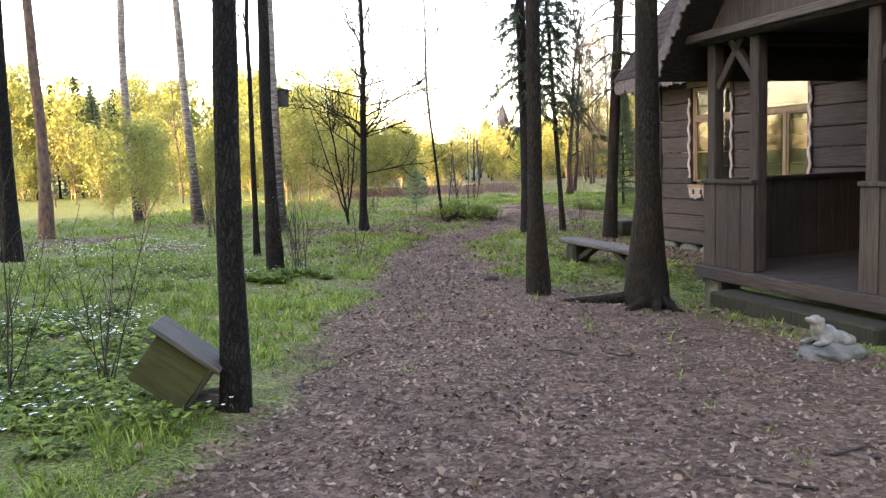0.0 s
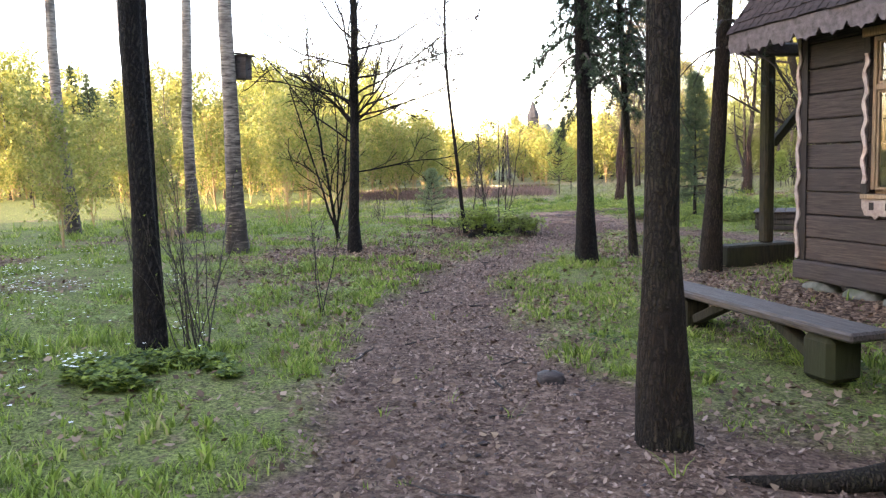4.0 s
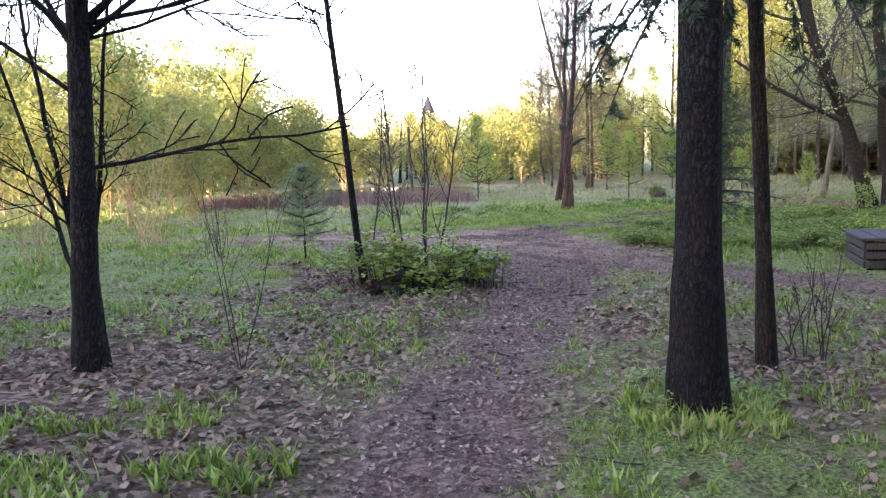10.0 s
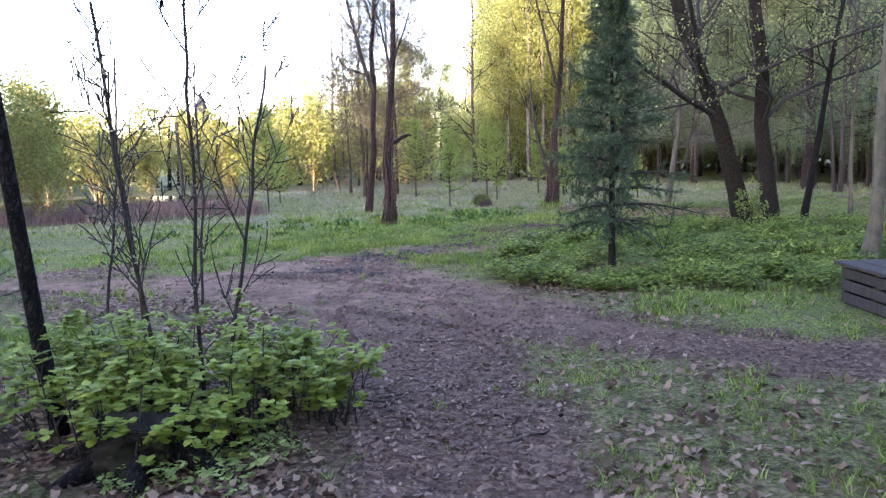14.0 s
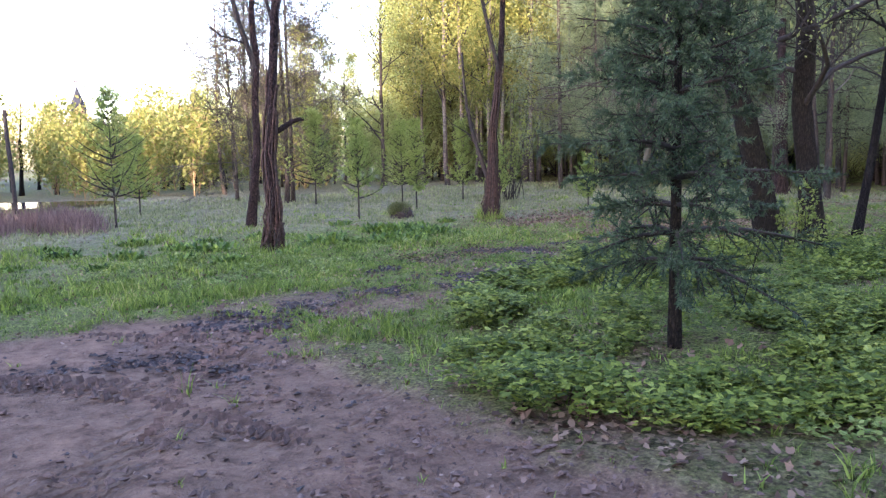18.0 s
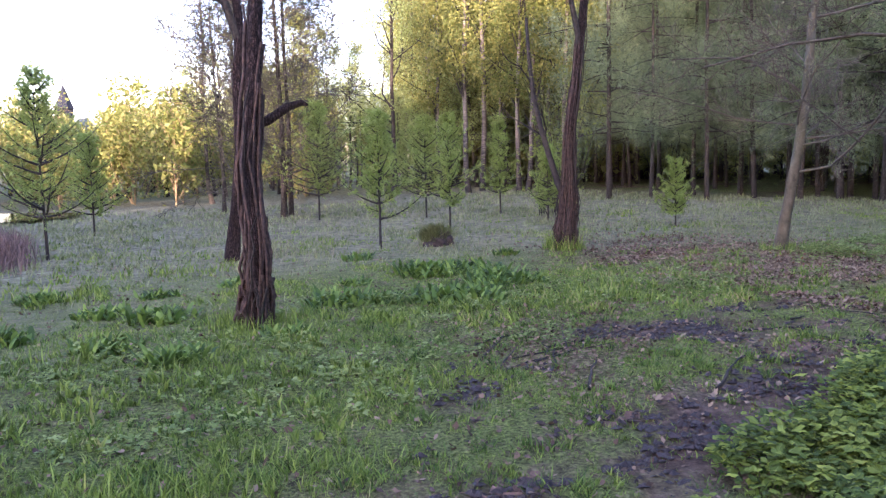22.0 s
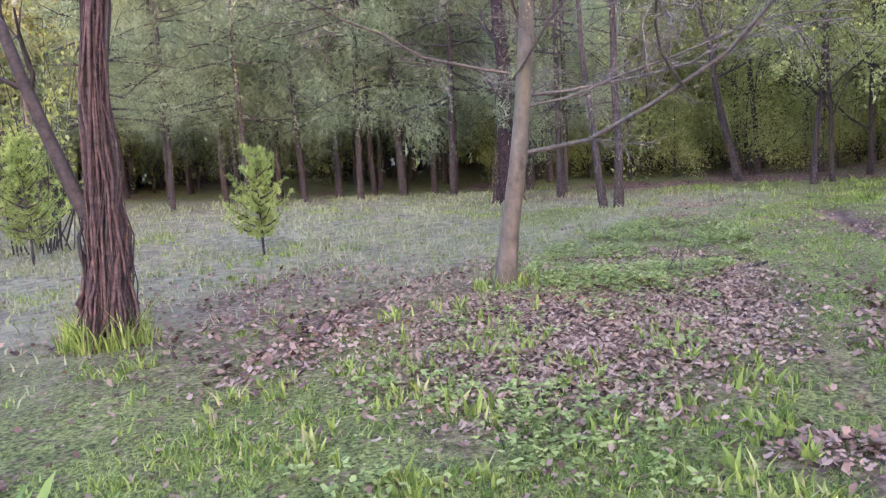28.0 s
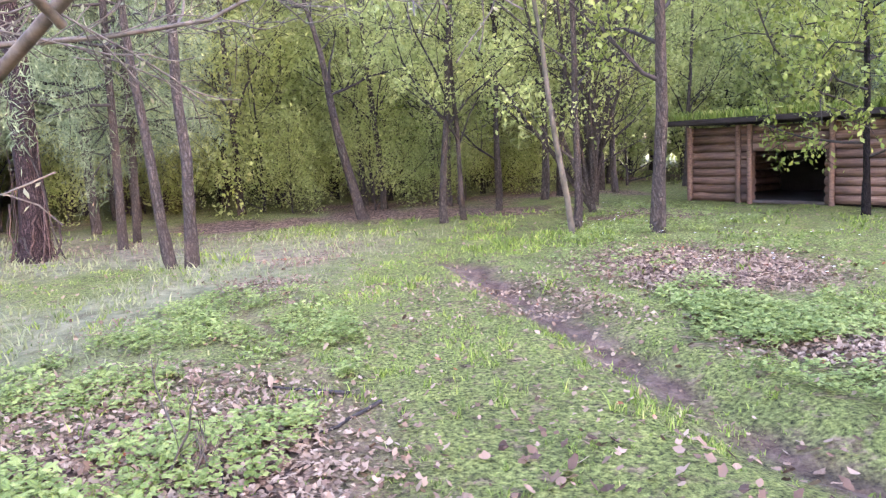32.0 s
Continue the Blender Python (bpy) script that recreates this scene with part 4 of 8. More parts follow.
make_conifer("fir_tree", 6.56, 28.15, "young dark green fir standing in ground cover", 18, 3.95, 0.095, 1.12, 17, 6, 0.68, needle="needle_fir", npt=48, nlen=0.042, nwid=0.006, twig_n=18, droop=0.22, flare=0.2, taper=1.3, uneven=0.2, bare=0.1)
make_conifer("pine_sapling", -0.85, 26.4, "small thin pine sapling in rough grass", 19, 1.45, 0.035, 0.42, 8, 6, 0.45, needle="needle_grey", npt=44, nlen=0.07, nwid=0.003, droop=0.05, flare=0.1)
# trees on the meadow
broken = make_tree("tree", 5.88, 35.85, "dark ivy-stemmed tree with a broken side branch", 20, 8.0, 0.175, "bark_red", lean=(0.01, 0.0), bend=(0.07, 0.0), wob=0.06, top=0.4, flare=0.3, limbs=(12, 0.42, 0.98, 2.6, 32, 0.6), twigs=((6, 1.0), (5, 0.45)), twig_bark="twig", leaf="leaf_olive", per=1, size=0.035)
link_np("limb", *tubes(np.array([[[0.03, 0.0, 1.85], [0.2, -0.05, 1.9], [0.38, -0.1, 2.02], [0.5, -0.13, 2.06], [0.56, -0.14, 2.04]]]), np.array([[0.05, 0.045, 0.038, 0.03, 0.012]]), 8), M["bark_red"], broken)
make_tree("tree", 7.0, 41.2, "dark tall twisted tree with bare crown", 21, 10.0, 0.18, "bark_red", lean=(0.02, 0.0), bend=(-0.03, 0.0), wob=0.1, limbs=(14, 0.36, 0.98, 2.8, 32, 0.6), twigs=((6, 1.1), (5, 0.5)), twig_bark="twig", leaf="leaf_olive", per=1, size=0.035, forks=[(3.4, -1.0, 0, 3.5, 0.07)])
make_tree("tree", 11.7, 38.75, "twin-stemmed tree wrapped in dead red-brown vines", 22, 11.0, 0.145, "bark_red", lean=(-0.01, 0.0), bend=(0.05, 0), wob=0.1, top=0.4, flare=0.6, limbs=(12, 0.42, 0.95, 2.6, 60, 0.2), twigs=((5, 1.0), (4, 0.5)), twig_bark="twig", leaf="leaf_olive", per=2, size=0.04,
          forks=[(0.75, -0.5, 0.4, 2.9, 0.06), (3.2, -0.75, 0.15, 3.2, 0.05)])
make_tree("tree", 14.02, 36.56, "smooth grey-green leaning tree with low spreading boughs", 24, 7.5, 0.165, "bark_grey", lean=(0.10, -0.10), bend=(-0.03, 0.02), wob=0.055, top=0.25, flare=0.3, limbs=(18, 0.2, 0.95, 2.3, 68, 0.12), twigs=((15, 0.8), (8, 0.32)), twig_bark="twig_pale", leaf="bud", per=3, size=0.024, jitter=0.01, limb_thin=0.2, twig_min=(0.0042, 0.0028), twig_thin=0.3,
          paths=[([(0.12, -0.14, 1.2), (0.0, -0.9, 1.34), (-0.63, -1.65, 1.61), (-0.82, -1.9, 1.78), (-0.92, -2.2, 2.05), (-1.1, -2.8, 2.6), (-1.4, -3.7, 3.0)], 0.021),
                 ([(-0.63, -1.65, 1.61), (-1.1, -1.5, 1.95), (-1.9, -1.7, 2.1), (-2.9, -1.9, 2.05)], 0.012),
                 ([(0.2, -0.14, 1.85), (-0.3, -0.55, 2.15), (-0.8, -1.0, 2.5), (-1.2, -1.8, 2.9)], 0.016),
                 ([(0.2, -0.1, 1.9), (-0.6, 0.35, 2.05), (-1.4, 0.6, 2.3), (-2.3, 0.7, 2.4)], 0.014),
                 ([(0.3, -0.2, 2.3), (-0.5, -0.3, 2.6), (-1.6, -0.7, 2.75), (-3.2, -1.0, 2.6)], 0.019),
                 ([(0.2, -0.2, 1.7), (0.7, -0.8, 1.75), (1.2, -1.5, 1.95), (1.5, -2.2, 2.3)], 0.016),
                 ([(-1.1, -2.8, 2.6), (-1.9, -2.6, 2.75), (-2.9, -2.5, 2.6), (-4.0, -2.2, 2.35)], 0.024),
                 ([(-1.4, -3.7, 3.0), (-2.3, -3.9, 3.0), (-3.3, -3.9, 2.8), (-4.4, -3.7, 2.55)], 0.026)])
# two big leaning willows right of the fir
make_tree("willow_tree", 12.4, 31.9, "big dark leaning tree with opening leaves", 25, 11.5, 0.36, "bark_spruce", lean=(-0.27, 0.06), bend=(0.14, 0.0), wob=0.1, top=0.3, flare=0.35, limbs=(26, 0.14, 0.96, 4.4, 66, 0.12), twigs=((9, 1.5), (7, 0.6)), twig_bark="twig", leaf="leaf_green", per=4, size=0.06, jitter=0.05, limb_thin=0.32,
          forks=[(2.2, -3.2, -1.0, 1.3, 0.07), (2.6, -2.6, -2.2, 2.6, 0.07)])
make_tree("willow_tree", 12.45, 31.25, "second big leaning tree with opening leaves", 26, 11.5, 0.3, "bark_spruce", lean=(-0.12, 0.02), bend=(0.05, 0.0), wob=0.1, top=0.3, flare=0.35, limbs=(24, 0.16, 0.96, 4.0, 64, 0.12), twigs=((9, 1.4), (7, 0.6)), twig_bark="twig", leaf="leaf_green", per=4, size=0.06, jitter=0.05, limb_thin=0.32)
make_tree("tree", 13.0, 31.0, "thin leaning young tree among ground cover", 27, 7.0, 0.13, "bark_dark", lean=(0.18, -0.06), bend=(-0.06, 0), limbs=(8, 0.4, 0.95, 1.8, 55, 0.2), leaf="leaf_green", per=3, size=0.06)
make_tree("tree", 14.2, 30.9, "slim upright young tree among ground cover", 28, 6.0, 0.09, "bark_grey", limbs=(8, 0.3, 0.95, 1.4, 55, 0.2), leaf="leaf_green", per=3, size=0.06)
make_tree("tree", 9.6, 26.7, "slim mossy tree behind the timber platform", 29, 7.5, 0.17, "bark_grey", lean=(0.02, 0), limbs=(10, 0.35, 0.95, 2.0, 60, 0.2), leaf="leaf_green", per=3, size=0.06)


def make_sapling(x, y, h, seed, reach=0.5):
    return make_conifer("sapling", x, y, "small airy larch sapling in fresh light green needle", seed, h, 0.025 + 0.01 * h, reach * 1.2, int(8 + 3 * h), 5, 0.23 * h,
                        needle="needle_larch", bark="twig", twig_n=8, npt=26, nlen=0.055, nwid=0.007, droop=-0.12, flare=0.1, group="meadow saplings", bare=0.2, taper=0.9, uneven=0.5)


make_sapling(4.5, 43.4, 3.1, 31, reach=0.85)
make_sapling(9.52, 41.0, 2.3, 32)
make_sapling(12.3, 43.45, 2.4, 33)
make_sapling(15.1, 43.7, 1.7, 34)
make_sapling(15.95, 40.5, 1.35, 35, reach=0.28)
make_sapling(15.6, 46.5, 2.6, 36)
make_sapling(5.6, 47.5, 2.2, 37)
make_sapling(11.0, 48.0, 3.0, 38, reach=0.8)
make_sapling(13.6, 47.0, 2.6, 39, reach=0.8)


# bare larches beyond the twisted pair
for x, y, h, seed in ((10.75, 50.2, 11.0, 51), (11.1, 50.6, 10.0, 52), (9.75, 50.7, 9.0, 53)):
    make_tree("larch_tree", x, y, "tall larch with level branches and sparse olive buds", seed, h, 0.15, "bark_forest", wob=0.03, top=0.15, flare=0.3, limbs=(56, 0.1, 0.98, 2.8, 76, 0.1), twigs=((9, 0.9), (5, 0.45)), twig_bark="twig_pale", leaf="leaf_olive", per=3, size=0.06, jitter=0.03, limb_thin=0.25, twig_min=(0.009, 0.007), group="larches by the pond")


# ---- forest: a few kinds built once, then copied ----
def forest_kind(kind, seed):
    if kind == "birch":
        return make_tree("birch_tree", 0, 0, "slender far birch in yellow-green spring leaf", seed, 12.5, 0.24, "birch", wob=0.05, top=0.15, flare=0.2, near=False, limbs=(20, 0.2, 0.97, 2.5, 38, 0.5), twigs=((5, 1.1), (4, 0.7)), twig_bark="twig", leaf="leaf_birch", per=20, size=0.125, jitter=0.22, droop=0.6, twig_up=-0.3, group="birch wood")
    if kind == "broad":
        return make_tree("broadleaf_tree", 0, 0, "woodland tree in young green leaf", seed, 12, 0.24, "bark_forest", wob=0.08, near=False, limbs=(18, 0.15, 0.95, 3.2, 58, 0.3), twigs=((6, 1.5), (4, 0.8)), twig_bark="twig", leaf="leaf_green", per=13, size=0.12, jitter=0.18, group="mixed wood")
    if kind == "young":
        return make_tree("broadleaf_tree", 0, 0, "thin woodland tree with light green leaves", seed, 9, 0.12, "bark_forest", wob=0.06, near=False, limbs=(18, 0.1, 0.95, 2.0, 60, 0.25), twigs=((6, 0.9), (4, 0.5)), twig_bark="twig", leaf="leaf_green", per=16, size=0.078, jitter=0.12, group="mixed wood")
    if kind == "pine":
        return make_tree("pine_tree", 0, 0, "straight forest pine with a grey-brown trunk", seed, 14, 0.16, "bark_forest", wob=0.03, flare=0.2, near=False, limbs=(50, 0.15, 0.97, 2.1, 88, -0.12), twigs=((7, 0.9), (4, 0.55)), twig_bark="twig", leaf="needle_grey", per=20, size=0.15, jitter=0.14, droop=0.5, aspect=0.11, wiggle=0.08, group="conifer wood")
    if kind == "spruce":
        return make_conifer("spruce_tree", 0, 0, "far dark green forest spruce", seed, 13, 0.26, 2.3, 26, 6, 1.2, npt=12, nlen=0.16, nwid=0.035, twig_n=3, droop=0.3, near=False, group="conifer wood")
    if kind == "shrub":
        rs = np.random.RandomState(seed)
        return make_tree("shrub", 0, 0, "bushy willow shrub in yellow-green leaf", seed, 3.4, 0.06, "stem_tan", wob=0.08, flare=0.1, near=False, limbs=(16, 0.03, 0.9, 2.2, 28, 0.7), twigs=((6, 0.8), (4, 0.4)), twig_bark="stem_tan", leaf="leaf_birch", per=11, size=0.10, jitter=0.16, category="shrub", group="willow shrubs", limb_thin=0.6)
    if kind == "thicket":
        return make_tree("thicket_bush", 0, 0, "dense light green undergrowth at the wood's edge", seed, 5.0, 0.09, "twig", near=False, wob=0.08, flare=0.1, limbs=(22, 0.02, 0.9, 2.8, 40, 0.4), twigs=((6, 1.2), (4, 0.7)), leaf="leaf_green", per=12, size=0.125, jitter=0.28, category="shrub", group="undergrowth")
    if kind == "far_birch":
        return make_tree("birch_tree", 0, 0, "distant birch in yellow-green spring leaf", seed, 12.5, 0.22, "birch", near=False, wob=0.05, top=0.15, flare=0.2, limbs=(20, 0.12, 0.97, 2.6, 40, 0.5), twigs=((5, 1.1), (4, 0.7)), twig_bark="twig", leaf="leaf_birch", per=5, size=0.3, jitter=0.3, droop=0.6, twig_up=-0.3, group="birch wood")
    if kind == "far_shrub":
        return make_tree("shrub", 0, 0, "distant bushy shrub in yellow-green leaf", seed, 3.4, 0.06, "stem_tan", near=False, wob=0.08, flare=0.1, limbs=(16, 0.03, 0.9, 2.2, 32, 0.6), twigs=((6, 0.8), (4, 0.4)), twig_bark="stem_tan", leaf="leaf_birch", per=4, size=0.18, jitter=0.18, category="shrub", group="willow shrubs", limb_thin=0.6)
    if kind == "far_thicket":
        return make_tree("thicket_bush", 0, 0, "dense undergrowth deep in the wood", seed, 5.0, 0.09, "twig", near=False, wob=0.08, flare=0.1, limbs=(22, 0.02, 0.9, 2.8, 40, 0.4), twigs=((6, 1.2), (4, 0.7)), leaf="leaf_green", per=3, size=0.34, jitter=0.3, category="shrub", group="undergrowth")
    if kind == "willow":
        return make_tree("weeping_willow", 0, 0, "far weeping willow with hanging yellow twigs", seed, 8, 0.4, "bark_dark", wob=0.1, near=False, limbs=(16, 0.4, 0.97, 2.6, 55, 0.4), twigs=((7, 1.7), (4, 1.6)), twig_bark="stem_tan", leaf="leaf_birch", per=4, size=0.22, jitter=0.1, droop=2.0, twig_up=-1.6, group="willows by the pond")
    return make_tree("bare_tree", 0, 0, "leafless tree with fine branches", seed, 10, 0.16, "bark_forest", wob=0.08, limbs=(14, 0.25, 0.97, 3.0, 40, 0.5), twigs=((6, 1.2), (5, 0.6)), twig_bark="twig", leaf="leaf_olive", per=2, size=0.05, group="bare trees")


KINDS = {k: [forest_kind(k, 100 + 7 * i + 31 * j) for j in range(n)] for i, (k, n) in enumerate((("birch", 3), ("broad", 2), ("young", 2), ("pine", 3), ("spruce", 1), ("shrub", 2), ("willow", 1), ("bare", 2), ("thicket", 2), ("far_birch", 3), ("far_shrub", 2), ("far_thicket", 1)))}
used = {}
frs = np.random.RandomState(77)


def plant(kind, x, y, size=1.0, squash=1.0):
    i = frs.randint(len(KINDS[kind]))
    th = KINDS[kind][i]
    m = pose(x, y, float(ground_z(x, y)) - 0.05, frs.normal(0, 1.2), frs.normal(0, 1.2), frs.uniform(0, 360))
    s = Matrix.Diagonal((size * squash, size * squash, size, 1))
    if (kind, i) in used:
        ob = copy_thing(th, m)
        ob.scale = (size * squash, size * squash, size)
        return ob
    used[(kind, i)] = True
    th.matrix_world = m @ s
    return th


def edge_kind(kind, x, y):
    """The pines give way to birches towards the pond."""
    return "birch" if kind == "pine" and y > 44 and x - 6.8 < 0.85 * (y - 33.7) else kind


def belt(kind, n, x0, x1, y0, y1, s0, s1, keep=lambda x, y: True, gap=1.2):
    got = []
    tries = 0
    while len(got) < n and tries < n * 30:
        tries += 1
        x, y = frs.uniform(x0, x1), frs.uniform(y0, y1)
        if keep(x, y) and all((x - a) ** 2 + (y - b) ** 2 > gap * gap for a, b in got):
            got.append((x, y))
            plant(edge_kind(kind, x, y), x, y, frs.uniform(s0, s1))
    return got


# far left: birch wood beyond the sunlit meadow
belt("far_birch", 90, -70, -9, 76, 100, 0.66, 0.95, lambda x, y: True, 1.0)
belt("far_shrub", 36, -66, -8, 62, 76, 1.2, 2.2)
belt("far_shrub", 8, -8, -1, 64, 78, 0.8, 1.2)
belt("far_birch", 10, -54, -30, 60, 76, 0.7, 0.9)
belt("spruce", 5, -31.5, -26, 62, 72, 0.65, 0.82)
belt("far_birch", 14, -46, -14, 60, 74, 0.55, 0.8)
belt("far_shrub", 12, -40, -12, 54, 66, 0.9, 1.5)
belt("bare", 5, -60, -14, 60, 76, 0.6, 0.9)
belt("far_shrub", 18, -44, -3, 46, 62, 0.8, 1.5)
belt("bare", 7, -40, -8, 42, 58, 0.4, 0.7)
belt("shrub", 20, -13, -0.5, 31, 50, 0.8, 1.25, lambda x, y: (y > 36 or x < -4) and abs(y - 33) > 1.6, 1.5)
belt("shrub", 5, -13, -7, 20, 30, 0.5, 0.85)
# straight ahead, round the chapel
belt("far_birch", 40, 15, 46, 90, 122, 0.55, 0.8, lambda x, y: True, 1.0)
belt("bare", 3, 11, 20, 56, 66, 0.7, 0.95)
belt("broad", 8, 13, 26, 62, 76, 0.5, 0.7)
belt("far_birch", 22, 6, 20, 98, 120, 0.42, 0.58, lambda x, y: abs(x - 9.5) > 3)
belt("far_birch", 16, -12, 7, 98, 120, 0.28, 0.4)
belt("far_thicket", 16, 3, 24, 78, 92, 0.7, 1.0, lambda x, y: abs(x - 9) > 2)
belt("willow", 26, -10, 26, 76, 94, 0.4, 0.56)
belt("far_birch", 8, -22, -10, 96, 112, 0.55, 0.75)
belt("willow", 16, 1, 18, 66, 78, 0.45, 0.62)
belt("far_shrub", 18, 0, 18, 61, 74, 0.7, 1.0)
belt("far_shrub", 44, -10, 30, 58, 80, 0.8, 1.25)
belt("bare", 2, 9, 13, 50, 56, 0.7, 0.8)
# birch and pine wood across the meadow
belt("birch", 54, 18, 50, 60, 84, 0.9, 1.2, lambda x, y: x - 3 > 0.46 * (y - 26))
belt("birch", 16, 13, 32, 60, 82, 0.5, 0.68, lambda x, y: 0.3 * (y - 26) < x - 3 < 0.46 * (y - 26))
belt("broad", 12, 18, 44, 56, 70, 0.7, 1.0)
belt("pine", 24, 22, 46, 47, 60, 0.9, 1.15, lambda x, y: x > 22 + 0.15 * (60 - y), 1.6)
belt("pine", 26, 23.5, 40, 39.5, 48, 0.9, 1.15, lambda x, y: True, 1.5)
belt("far_thicket", 60, 42, 64, 6, 72, 1.5, 2.4)
belt("far_thicket", 26, 28, 48, 62, 76, 1.3, 2.0)
belt("far_thicket", 26, 44, 56, 40, 64, 1.5, 2.2)
belt("broad", 4, 40, 50, 31, 42, 0.85, 1.1)
belt("far_thicket", 10, 40, 46, 31, 43, 1.1, 1.5)
belt("thicket", 12, 31, 40, 44, 62, 1.0, 1.5)
belt("thicket", 10, 20, 34, 62, 68, 0.9, 1.4)
belt("young", 40, 27, 42, 29, 42, 0.9, 1.3, lambda x, y: True, 1.3)
belt("thicket", 20, 29, 40, 26, 42, 0.55, 0.95, lambda x, y: (x - 29) ** 2 + (y - 27) ** 2 > 16, 1.6)
belt("thicket", 14, 27.5, 34, 30, 42, 0.3, 0.5, lambda x, y: True, 1.2)
belt("broad", 7, 34, 50, 22, 44, 0.9, 1.2)
belt("young", 14, 31, 44, 14, 30, 0.9, 1.3)
belt("thicket", 16, 33, 46, 12, 30, 1.0, 1.5)
# wood behind the house and right of the cart track
belt("pine", 10, 24, 40, 14, 24, 0.9, 1.1)
belt("broad", 9, 17, 30, 12, 26, 0.8, 1.1, lambda x, y: (x - 28) ** 2 + (y - 27) ** 2 > 30, 2.2)
belt("thicket", 10, 17, 30, 10, 22, 0.8, 1.2)
belt("pine", 12, 18, 34, 44, 62, 0.9, 1.15, lambda x, y: x > 21, 2.0)
# unseen trees added behind the walker to block the low sun off the path
for row in range(3):
    for k in range(22):
        f = (k + 0.5 * row) / 22
        bx, by = -44 + 54 * f - 3.0 * row, 9 - 44 * f ** 0.8 - 3.0 * row
        if bx < -42.5:
            continue
        if row < 2:
            plant("far_thicket", bx + frs.normal(0, 0.8), by + frs.normal(0, 0.8), frs.uniform(2.6, 3.1) * (1.06 if k < 7 else 1.0), 0.75)
        elif k % 2:
            plant("spruce", bx, by, frs.uniform(1.25, 1.45))
belt("broad", 10, 8, 26, -14, 6, 0.8, 1.1)
# sparse trunks at the wood's edge by the last stretch
for x, y, s in ((22.4, 47.9, .95), (22.9, 46.0, 1.0), (24.2, 45.3, 1.0), (24.2, 43.7, 1.05), (25.3, 43.9, .95), (25.9, 42.5, .95), (27.6, 42.6, 1.0), (24.0, 38.6, .8), (22.9, 38.4, .85)):
    plant("pine", x, y, s, 0.9)
for x, y, s in ((24.8, 33.75, .95), (25.0, 33.4, .8), (28.6, 34.9, 1.1), (22.7, 31.95, .9), (27.0, 32.6, .9)):
    plant("young", x, y, s)
make_tree("tree", 21.95, 39.2, "broken old trunk wrapped in dead vines", 41, 5.0, 0.36, "bark_red", wob=0.06, top=0.5, flare=0.4, limbs=(6, 0.4, 0.95, 1.2, 50, 0.2), twig_bark="twig")
make_tree("tree", 20.75, 37.05, "yellow-barked double stem in the grass", 42, 6.5, 0.13, "bark_forest", lean=(0.03, 0.1), flare=0.3, limbs=(8, 0.35, 0.95, 1.6, 50, 0.3), twig_bark="twig_pale", leaf="bud", per=2, size=0.04)
make_tree("tree", 20.72, 36.82, "upright grey stem beside a low ivy clump", 43, 7.5, 0.14, "bark_forest", lean=(0.01, 0.0), flare=0.3, limbs=(9, 0.3, 0.95, 1.8, 50, 0.3), twig_bark="twig_pale", leaf="bud", per=2, size=0.04)
make_tree("tree", 22.0, 31.0, "straight brown tree standing before the log hut", 44, 9.5, 0.18, "bark_forest", wob=0.03, flare=0.35, limbs=(20, 0.2, 0.95, 2.2, 65, 0.1), twigs=((6, 0.9), (5, 0.45)), twig_bark="twig", leaf="leaf_young", per=5, size=0.1)
make_tree("hazel_bush", 25.4, 31.1, "hazel bush fanning many brown stems", 45, 6.0, 0.1, "bark_forest", wob=0.05, lean=(-0.05, 0.06), limbs=(12, 0.02, 0.3, 4.2, 20, 0.9), twigs=((6, 1.2), (5, 0.5)), leaf="leaf_green", per=4, size=0.08, category="shrub", limb_thin=0.8,
          forks=[(0.2, -1.3, 0.9, 4.8, 0.045), (0.2, -0.7, 1.5, 5.2, 0.045), (0.2, 0.5, -0.8, 5.0, 0.045), (0.2, -0.3, 0.4, 5.5, 0.05), (0.2, 0.9, 0.4, 4.6, 0.04), (0.2, -1.8, 0.5, 4.0, 0.035)])
make_tree("tree", 23.3, 27.4, "slender tree with drooping bright green sprays", 46, 7.5, 0.11, "bark_dark", lean=(0.0, 0.02), limbs=(34, 0.09, 0.95, 2.9, 75, -0.1), twigs=((6, 0.9), (5, 0.4)), twig_bark="twig", leaf="leaf_young", per=12, size=0.092, droop=0.8)
make_tree("tree", 22.1, 32.1, "slim pale stem leaning over the track", 47, 7.0, 0.09, "bark_grey", lean=(0.02, 0.1), bend=(0, 0.03), flare=0.2, limbs=(9, 0.35, 0.95, 1.6, 55, 0.2), twig_bark="twig_pale", leaf="leaf_green", per=3, size=0.07)
make_tree("tree", 26.5, 35.2, "short leaning dark trunk in the wood", 48, 5.0, 0.2, "bark_forest", lean=(0.05, 0.22), flare=0.3, limbs=(8, 0.4, 0.95, 1.6, 55, 0.2), twig_bark="twig", leaf="leaf_green", per=4, size=0.08)
make_tree("broadleaf_tree", 29.5, 33.2, "thin pale-leaved tree at the wood edge", 49, 8.0, 0.1, "bark_forest", limbs=(18, 0.15, 0.95, 2.0, 60, 0.2), twigs=((7, 0.9), (5, 0.45)), twig_bark="twig", leaf="leaf_young", per=6, size=0.09)
make_tree("broadleaf_tree", 27.4, 30.6, "thin bright-leaved tree behind the hazel", 50, 8.0, 0.1, "bark_forest", limbs=(20, 0.12, 0.95, 2.2, 60, 0.2), twigs=((7, 0.9), (5, 0.45)), twig_bark="twig", leaf="leaf_young", per=6, size=0.09)


# ---- the log house with its porch ----
HOUSE = pose(4.863, 15.134, 0, 0, 0, -71.72)
house = empty("house", HOUSE, "old dark log house with carved trim and an open porch", "house")
hrs = random.Random(4)


